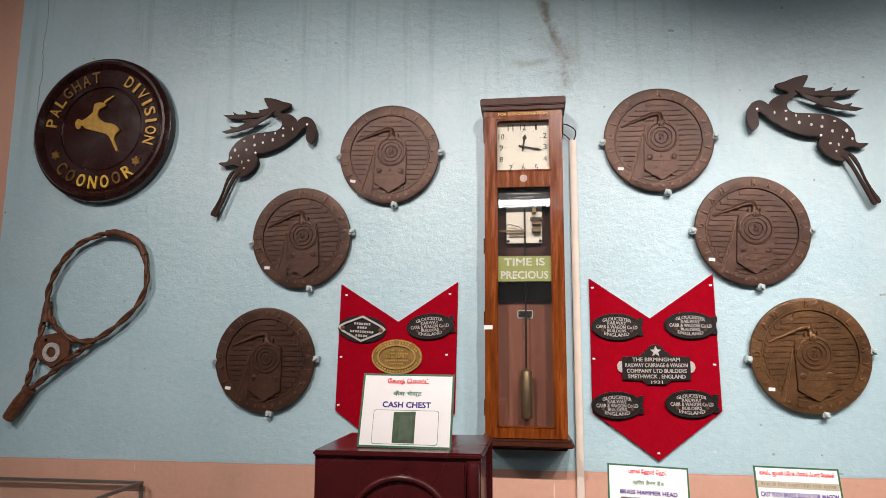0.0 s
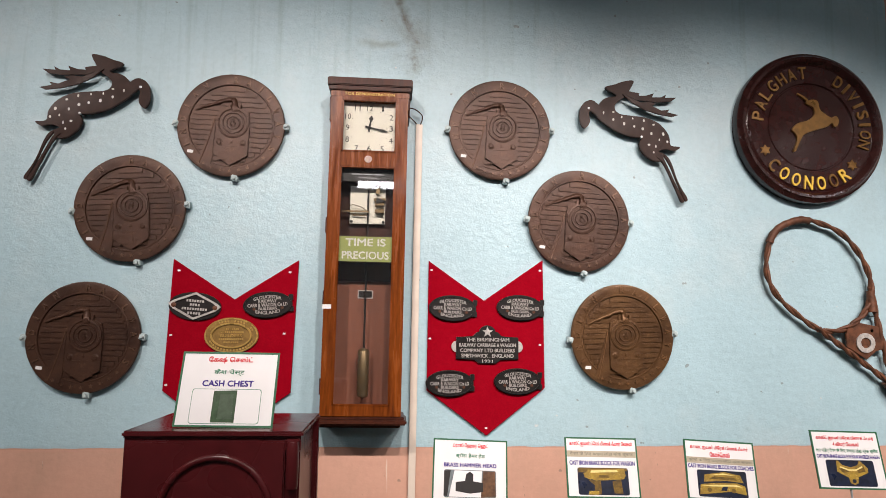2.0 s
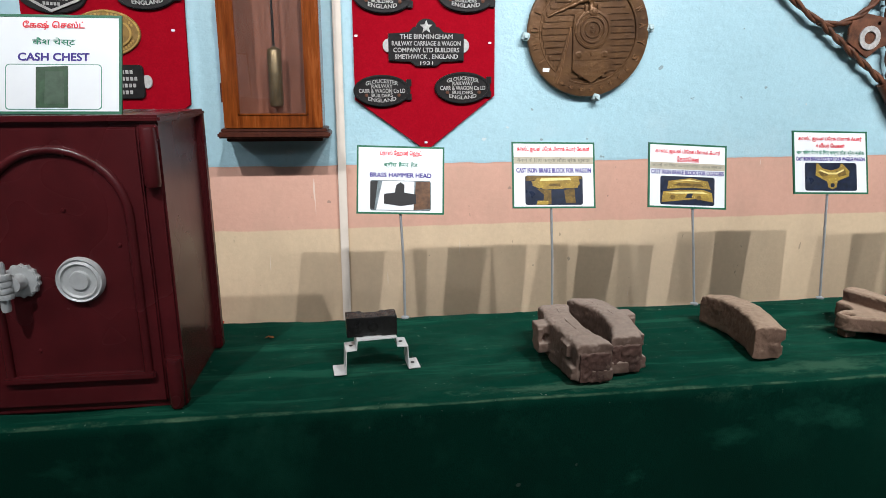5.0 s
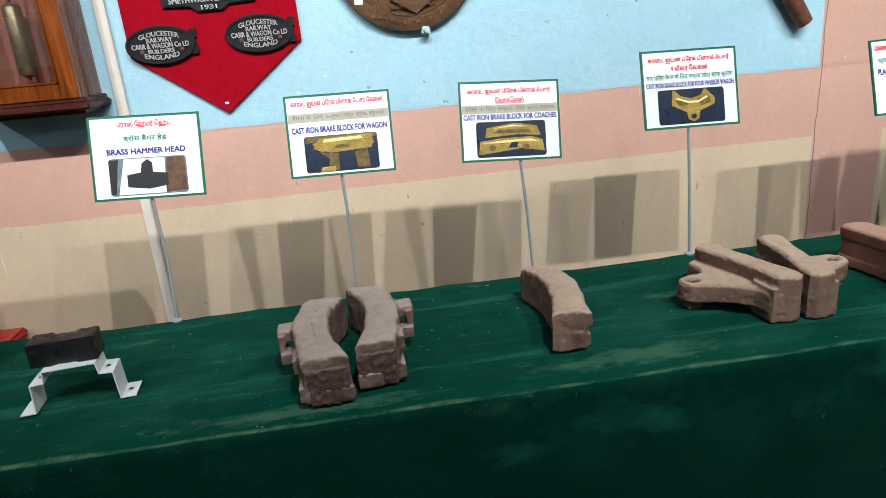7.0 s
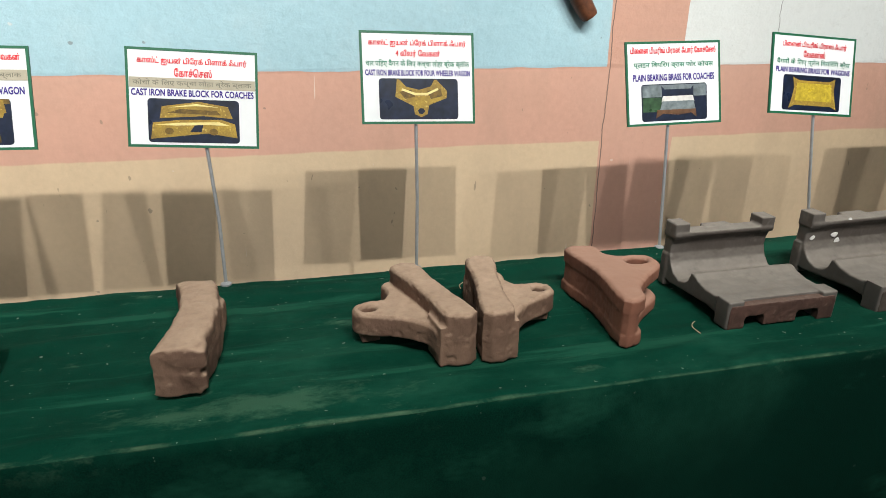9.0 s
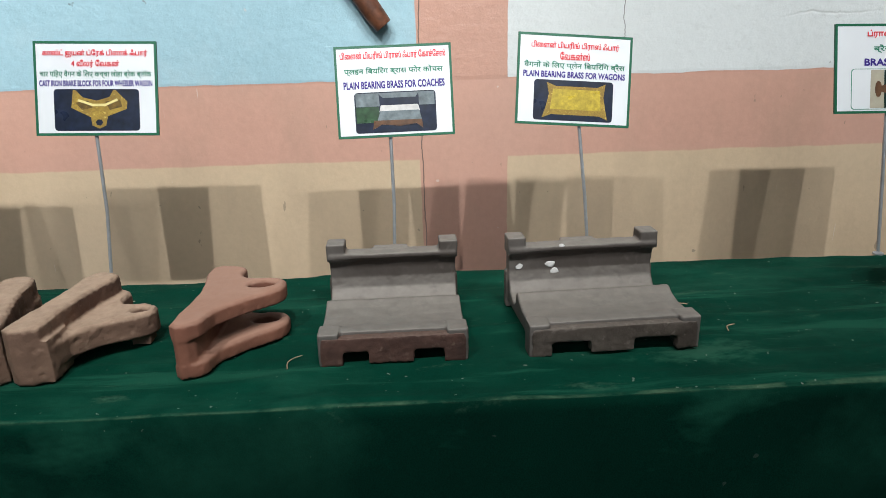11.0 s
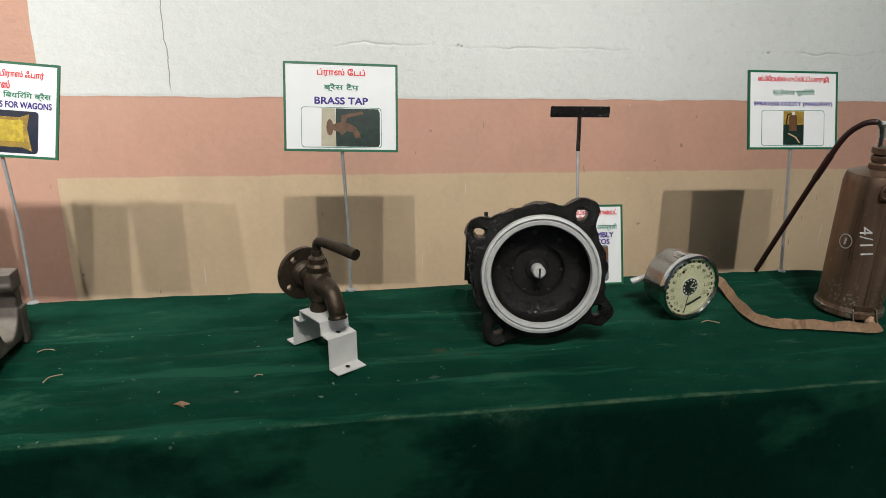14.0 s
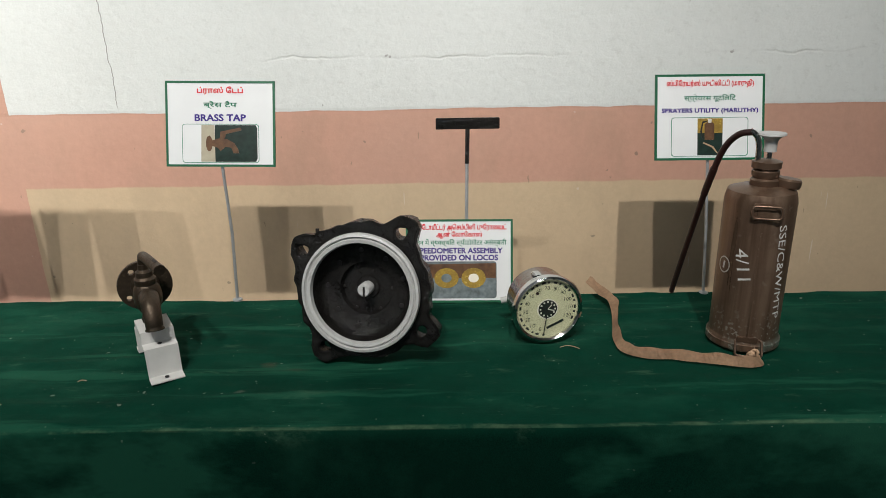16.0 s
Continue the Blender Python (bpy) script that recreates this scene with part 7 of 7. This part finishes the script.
def speed_gauge():
    r = 0.0615
    ob = thing("speed_gauge", Matrix.Translation((4.074, 1.552, TABLE_Z + 0.001)) @ Matrix.Rotation(radians(10), 4, "Z"), "chromed round speed gauge with cream dial lying on its side", "speedometer")
    c = r
    at = Matrix.Translation((0, 0, c)) @ FRONT
    part("drum", lathe([(0, -0.062), (0.050, -0.062), (0.055, -0.058), (0.0565, -0.012), (0.057, -0.004), (0.0, -0.004)], 56, at), plain("dull_steel_drum", (0.30, 0.27, 0.24), 0.22, 0.9, 0.25, 30), ob, "dull steel drum", smooth=35)
    part("bezel", lathe([(0.0525, -0.006), (0.0610, -0.006), (0.0615, 0.000), (0.0600, 0.005), (0.0560, 0.007), (0.0530, 0.004), (0.0525, 0.001)], 64, at, closed=True), STEEL, ob, "chrome bezel", smooth=35)
    dial = part("dial", lathe([(0, 0.0), (0.0528, 0.0), (0.0528, -0.003), (0, -0.003)], 56, at), DIAL_CREAM, ob, "cream dial with black numbers")
    y = -0.0004
    for k in range(13):
        a = 198 + (23.0 if k else 0) * 0 + k * 22.8
        text = str(k * 10)
        m = Matrix.Translation((0.0385 * math.sin(radians(a)), y, c + 0.0385 * math.cos(radians(a))))
        part("number", merged(bmesh.new(), lettering(text, 0.0068, 0, 0.0042 * len(text), 0.0), m), INK, dial)
    for k in range(24):
        a0, a1 = 185 + k * 12.4, 185 + k * 12.4 + (7.5 if k % 2 else 4.0)
        pts = [(0.0465 * math.sin(radians(a)), c + 0.0465 * math.cos(radians(a))) for a in (a0, (a0 + a1) / 2, a1)] + [(0.0500 * math.sin(radians(a)), c + 0.0500 * math.cos(radians(a))) for a in (a1, (a0 + a1) / 2, a0)]
        part("scale_mark", slab(pts, y - 0.0003, y + 0.0002), INK, dial)
    part("hub", lathe([(0, 0.0008), (0.0165, 0.0008), (0.0165, 0)], 32, at), INK, ob, "small black inner clock face")
    part("hub_ring", lathe([(0.0165, 0.0), (0.0185, 0.0), (0.0185, 0.0012), (0.0165, 0.0012)], 32, at, closed=True), IVORY, ob)
    for k in range(12):
        a = radians(30 * k)
        part("hour_dot", slab(circle(0.0130 * math.sin(a), c + 0.0130 * math.cos(a), 0.0016, n=8), -0.0013, -0.0007), IVORY, ob)
    part("clock_hand", boxes((-0.0007, 0.0007, -0.0020, -0.0014, 0, 0.010)), IVORY, ob, at=Matrix.Translation((0, 0, c)) @ Matrix.Rotation(radians(40), 4, "Y"))
    part("clock_hand", boxes((-0.0007, 0.0007, -0.0020, -0.0014, 0, 0.012)), IVORY, ob, at=Matrix.Translation((0, 0, c)) @ Matrix.Rotation(radians(105), 4, "Y"))
    part("needle", boxes((-0.0006, 0.0006, -0.0028, -0.0021, 0.006, 0.048)), INK, ob, at=Matrix.Translation((0, 0, c)) @ Matrix.Rotation(radians(188), 4, "Y"))
    part("marker", slab(circle(-0.019, c + 0.030, 0.0028, n=10), -0.0012, 0), RUBBER, ob)
    part("odometer", boxes((-0.016, 0.016, -0.0008, 0.0, -0.002, 0.002)), INK, ob, "black counter window", at=Matrix.Translation((0.014, 0, c - 0.029)) @ Matrix.Rotation(radians(-24), 4, "Y"))
    part("clip", roughen(boxes((-0.022, -0.008, 0.006, 0.030, c + 0.050, c + 0.060), bevel=0.002), 0.0008, 60, 1), STEEL, ob)
    glass = part("glass", lathe([(0, 0.0045), (0.0528, 0.0040), (0.0528, 0.0032), (0, 0.0036)], 48, at), GLASS, ob, "clear gauge glass", smooth=40)
    glass.visible_shadow = False
    part("cable_stub", tube([(0.0, 0.06, c), (-0.030, 0.085, c - 0.010), (-0.055, 0.095, c - 0.020)], 0.006, 10), SILVER_PAINT, ob, smooth=60)


speed_gauge()


# ---- sprayer ----
def sprayer():
    lean = pose(0, 0, 0, 0, -0.4, 0)
    ob = thing("knapsack_sprayer", Matrix.Translation((4.408, 1.548, TABLE_Z + 0.0045)) @ lean, "tarnished copper hand sprayer with hose and white brush marks", "sprayer")
    R = 0.0540
    tank = lathe([(0, 0.0), (0.0555, 0.0), (0.057, 0.004), (0.057, 0.014), (0.0545, 0.018), (R, 0.022), (R, 0.244), (0.0525, 0.254), (0.050, 0.262), (0.030, 0.269), (0.0, 0.270)], 56)
    part("tank", tank, TANK, ob, smooth=35)
    part("foot_band", lathe([(0.0567, 0.002), (0.0580, 0.003), (0.0580, 0.013), (0.0567, 0.014)], 56, closed=True), TANK, ob, smooth=35)
    part("neck", lathe([(0.0195, 0.264), (0.0215, 0.270), (0.0215, 0.278), (0.0185, 0.281), (0.0205, 0.285), (0.0205, 0.292), (0.018, 0.295), (0.022, 0.297), (0.022, 0.307), (0.012, 0.310), (0, 0.310)], 32, Matrix.Translation((0.002, 0, 0))), COPPER, ob, "ringed screw neck", smooth=35)
    part("filler_cap", lathe([(0.012, 0.0), (0.012, 0.010), (0.0185, 0.011), (0.0195, 0.014), (0.0195, 0.022), (0.017, 0.025), (0, 0.0255)], 28, Matrix.Translation((0.033, -0.008, 0.256)) @ pose(0, 0, 0, 0, 8, 0)), COPPER, ob, "screw filler cap", smooth=35)
    part("plunger_rod", lathe([(0.004, 0.305), (0.004, 0.330), (0, 0.330)], 12, Matrix.Translation((0.004, 0, 0))), STEEL, ob, smooth=40)
    part("plunger_knob", lathe([(0, 0.322), (0.0095, 0.322), (0.0095, 0.338), (0.013, 0.344), (0.021, 0.348), (0.0205, 0.351), (0, 0.352)], 28, Matrix.Translation((0.004, 0, 0))), SILVER_PAINT, ob, "pale metal plunger knob", smooth=35)
    inv = (Matrix.Translation((4.408, 1.548, TABLE_Z + 0.0045)) @ lean).inverted()
    elbow = smooth_loop([(-0.012, 0.002, 0.306), (-0.013, 0.002, 0.330), (-0.018, 0.003, 0.346), (-0.028, 0.005, 0.354)], 5, False)
    part("elbow_pipe", tube(elbow, 0.0045, 12), STEEL, ob, "bright elbow pipe", smooth=60)
    end = inv @ Vector((4.358, 1.757, TABLE_Z + 0.006))
    hose = smooth_loop([(-0.024, 0.004, 0.352), (-0.040, 0.018, 0.346), (-0.051, 0.042, 0.318), (-0.057, 0.072, 0.255), (-0.056, 0.112, 0.180), (-0.054, 0.160, 0.090), tuple(end)], 7, False)
    part("hose", tube(hose, 0.0052, 12), RUBBER, ob, "dark red rubber hose", smooth=60)
    part("hose_ferrule", tube(hose[18:24], 0.0062, 12), RUBBER, ob, smooth=60)
    # wire handles front
    for z, w, h in ((0.238, 0.021, 0.0095), (0.010, 0.020, 0.014)):
        a = radians(-108)
        frame_pts = [(dx, 0, dz) for dx, dz in rounded(-w, w, -h, h, 0.005, 3)]
        m = Matrix.Translation((0.0585 * math.cos(a) + 0.004, 0.0585 * math.sin(a), z)) @ pose(0, 0, 0, 0, 0, -18) @ pose(0, 0, 0, -6 if z > 0.1 else -28, 0, 0)
        bm = tube(frame_pts, 0.0020, 8, True)
        part("wire_loop", bm, COPPER, ob, "wire strap loop", at=m, smooth=60)
        plate = boxes((-0.016, 0.016, -0.0567, -0.0520, z + h - 0.006, z + h + 0.004), bevel=0.001)
        part("loop_clip", plate, COPPER, ob, at=pose(0, 0, 0, 0, 0, -18))
    part("seam", boxes((0.006, 0.0085, -0.0547, -0.0520, 0.022, 0.205)), COPPER, ob, at=pose(0, 0, 0, 0, 0, -26))

    def painted(text, height, width, ang, z, turn, bold=0.0):
        bm = lettering(text, height, 0, width, bold)
        bmesh.ops.subdivide_edges(bm, edges=bm.edges, cuts=1)
        bmesh.ops.transform(bm, matrix=Matrix.Rotation(radians(turn), 4, "Y"), verts=bm.verts)
        for v in bm.verts:
            a = radians(ang) + v.co.x / R
            v.co = Vector(((R + 0.0006) * math.sin(a), -(R + 0.0006) * math.cos(a), z + v.co.z))
        part("brush_mark", bm, CHALK, ob, "white brushed characters")

    painted("SSE/C&W/MTP", 0.013, 0.158, 22, 0.138, 86, 0.0)
    painted("4/11", 0.019, 0.052, -40, 0.150, 78, 0.0)
    painted("1", 0.012, 0.003, -74, 0.142, 8, 0.01)
    bm = slab(circle(0, 0, 0.012, 0.014, 28), 0, 0.0001, holes=(circle(0, 0, 0.0098, 0.0118, 28),))
    for v in bm.verts:
        a = radians(-74) + v.co.x / R
        v.co = Vector(((R + 0.0006) * math.sin(a), -(R + 0.0006) * math.cos(a), 0.142 + v.co.z))
    part("brush_mark", bm, CHALK, ob)


sprayer()


def strap():
    """A cotton strap that runs over the cloth and curls up at its ends."""
    line = smooth_loop([(4.188, 1.756, 0.775), (4.205, 1.735, 0.762), (4.222, 1.690, 0.757), (4.214, 1.640, 0.752), (4.200, 1.580, 0.749), (4.196, 1.520, 0.748), (4.222, 1.490, 0.749), (4.275, 1.482, 0.750), (4.325, 1.470, 0.747), (4.370, 1.455, 0.745), (4.398, 1.460, 0.748), (4.400, 1.478, 0.756)], 7, False)
    bm, prev = bmesh.new(), None
    n = len(line)
    for i, p in enumerate(line):
        p = Vector(p)
        d = (Vector(line[min(i + 1, n - 1)]) - Vector(line[max(i - 1, 0)])).normalized()
        side = -d.cross(Vector((0, 0, 1))).normalized()
        tw = radians(30 + 28 * min(1.0, i / n * 2.2) + 13 * math.sin(i * 0.33))
        across = side * math.cos(tw) + Vector((0, 0, 1)) * math.sin(tw)
        half = 0.0088 + 0.0008 * math.sin(i * 0.9)
        low = p.z - abs(across.z) * half - (TABLE_Z + 0.002)
        if low < 0:
            p.z -= low
        pair = [bm.verts.new(p + across * half), bm.verts.new(p - across * half)]
        if prev:
            bm.faces.new((prev[0], prev[1], pair[1], pair[0]))
        prev = pair
    bmesh.ops.solidify(bm, geom=list(bm.faces), thickness=0.0014)
    bmesh.ops.recalc_face_normals(bm, faces=bm.faces)
    tagged(part("strap", bm, WEBBING, smooth=60), "tan cotton carrying strap lying on the green cloth", "strap")


strap()
knot = bmesh.new()
for k in range(3):
    pts = [(0.008 * math.cos(t * 0.6 + k), 0.006 * math.sin(t * 0.6 + k * 2), 0.004 * math.sin(t * 1.2 + k) + 0.008) for t in range(11)]
    tube(smooth_loop(pts, 3, False), 0.003, 7, bm=knot)
tagged(part("strap_knot", knot, WEBBING, at=Matrix.Translation((4.398, 1.482, TABLE_Z + 0.001)), smooth=60), "frayed knot tying the strap to the sprayer", "knot")


# ---- glazed case beside the table ----
def glass_case():
    case = thing("display_case", pose(0, 0, 0), "glazed display case with grey metal frame against the wall", "display case")
    x0, x1, y0, y1, top = -2.3, -0.762, 1.45, 2.175, 1.0
    grey = plain("dull_aluminium", (0.20, 0.19, 0.18), 0.4, 0.6, 0.1, 30)
    t = 0.011
    for a in ((x0, x1, y0, y0 + t, top - t, top), (x0, x1, y1 - t, y1, top - t, top), (x0, x0 + t, y0 + t, y1 - t, top - t, top), (x1 - t, x1, y0 + t, y1 - t, top - t, top)):
        part("top_rail", boxes(a, bevel=0.0015), grey, case)
    for x in (x0, x1 - t):
        for y in (y0, y1 - t):
            part("post", boxes((x, x + t, y, y + t, 0, top - t), bevel=0.0015), grey, case)
    part("shelf", boxes((x0 + t, x1 - t, y0 + t, y1 - t, 0.70, 0.72)), plain("pale_case_lining", (0.42, 0.37, 0.33), 0.7, 0, 0.06, 10), case)
    part("plinth", boxes((x0 + 0.002, x1 - 0.002, y0 + 0.002, y1 - 0.002, 0.0, 0.70)), WOOD_DARK, case)
    for name, a in (("top_pane", (x0 + t, x1 - t, y0 + t, y1 - t, top - 0.007, top - 0.003)), ("side_pane", (x1 - 0.008, x1 - 0.004, y0 + t, y1 - t, 0.72, top - t)), ("front_pane", (x0 + t, x1 - t, y0 + 0.004, y0 + 0.008, 0.72, top - t))):
        pane = part(name, boxes(a), GLASS, case, "clear glass pane")
        pane.visible_shadow = False


glass_case()


# ---- litter and small things ----
def scrap(name, x, y, size, turn, material, label, category, lift=0.004):
    bm = bmesh.new()
    n = 7
    pts = [(size * (1 if k % 2 else 0.8) * math.cos(2 * math.pi * k / n), size * 0.34 * math.sin(2 * math.pi * k / n)) for k in range(n)]
    mid = bm.verts.new((0, 0, lift))
    vs = [bm.verts.new((px, py, 0.0015 + lift * 0.6 * (k % 3))) for k, (px, py) in enumerate(pts)]
    for k in range(n):
        bm.faces.new((mid, vs[k], vs[(k + 1) % n]))
    bmesh.ops.solidify(bm, geom=list(bm.faces), thickness=0.0006)
    low = min(v.co.z for v in bm.verts)
    bmesh.ops.translate(bm, vec=(0, 0, -low), verts=bm.verts)
    tagged(part(name, bm, material, at=on_table(x, y, turn)), label, category)


scrap("dry_leaf", 3.236, 1.372, 0.016, -15, WEBBING, "small dry brown leaf scrap on the cloth", "leaf")
scrap("dry_leaf", 0.587, 1.664, 0.013, 8, plain("orange_dry_leaf", (0.36, 0.13, 0.04), 0.7), "small dry orange leaf on the green cloth", "leaf")
straws = ((2.395, 1.425, 0.020, 80), (3.000, 1.560, 0.012, 20), (3.040, 1.470, 0.014, 60), (4.110, 1.530, 0.016, 0), (3.330, 1.440, 0.006, 30), (2.070, 1.660, 0.018, 70))
for x, y, s, turn in straws:
    pts = smooth_loop([(-s, 0, 0.0012), (-s * 0.2, s * 0.25, 0.0022), (s * 0.5, s * 0.05, 0.0016), (s, -s * 0.4, 0.0012)], 4, False)
    tagged(part("straw", tube(pts, 0.0007, 6), WEBBING, at=on_table(x, y, turn)), "short dry straw lying on the green cloth", "straw", "straws")

box_red = thing("red_box", pose(0.285, 2.10, 0), "red painted metal box standing behind the table", "box")
RED_PAINT = plain("red_gloss_paint", (0.36, 0.02, 0.012), 0.3, 0, 0.15, 20)
part("body", boxes((-0.085, 0.085, -0.075, 0.085, 0.0, 0.585), bevel=0.006), RED_PAINT, box_red)
part("lid", boxes((-0.09, 0.09, -0.08, 0.09, 0.585, 0.605), bevel=0.006), RED_PAINT, box_red)
part("handle", tube(smooth_loop([(-0.03, 0, 0.604), (-0.025, 0, 0.622), (0.025, 0, 0.622), (0.03, 0, 0.604)], 4, False), 0.005, 8), RED_PAINT, box_red, smooth=60)

# ---- a dark casting further along the table ----
drum = thing("cast_drum", on_table(4.882, 1.675), "small black cast drum with lug standing on green cloth", "casting")
part("body", roughen(lathe([(0, 0.0), (0.060, 0.0), (0.064, 0.004), (0.064, 0.016), (0.058, 0.020), (0.057, 0.088), (0.063, 0.092), (0.063, 0.106), (0.057, 0.110), (0, 0.110)], 40), 0.0008, 60, 5), BLACK_GLOSS, drum, smooth=40)
part("lug", roughen(boxes((-0.071, -0.055, -0.010, 0.010, 0.050, 0.072), bevel=0.003), 0.0008, 60, 2), BLACK_GLOSS, drum, smooth=40)
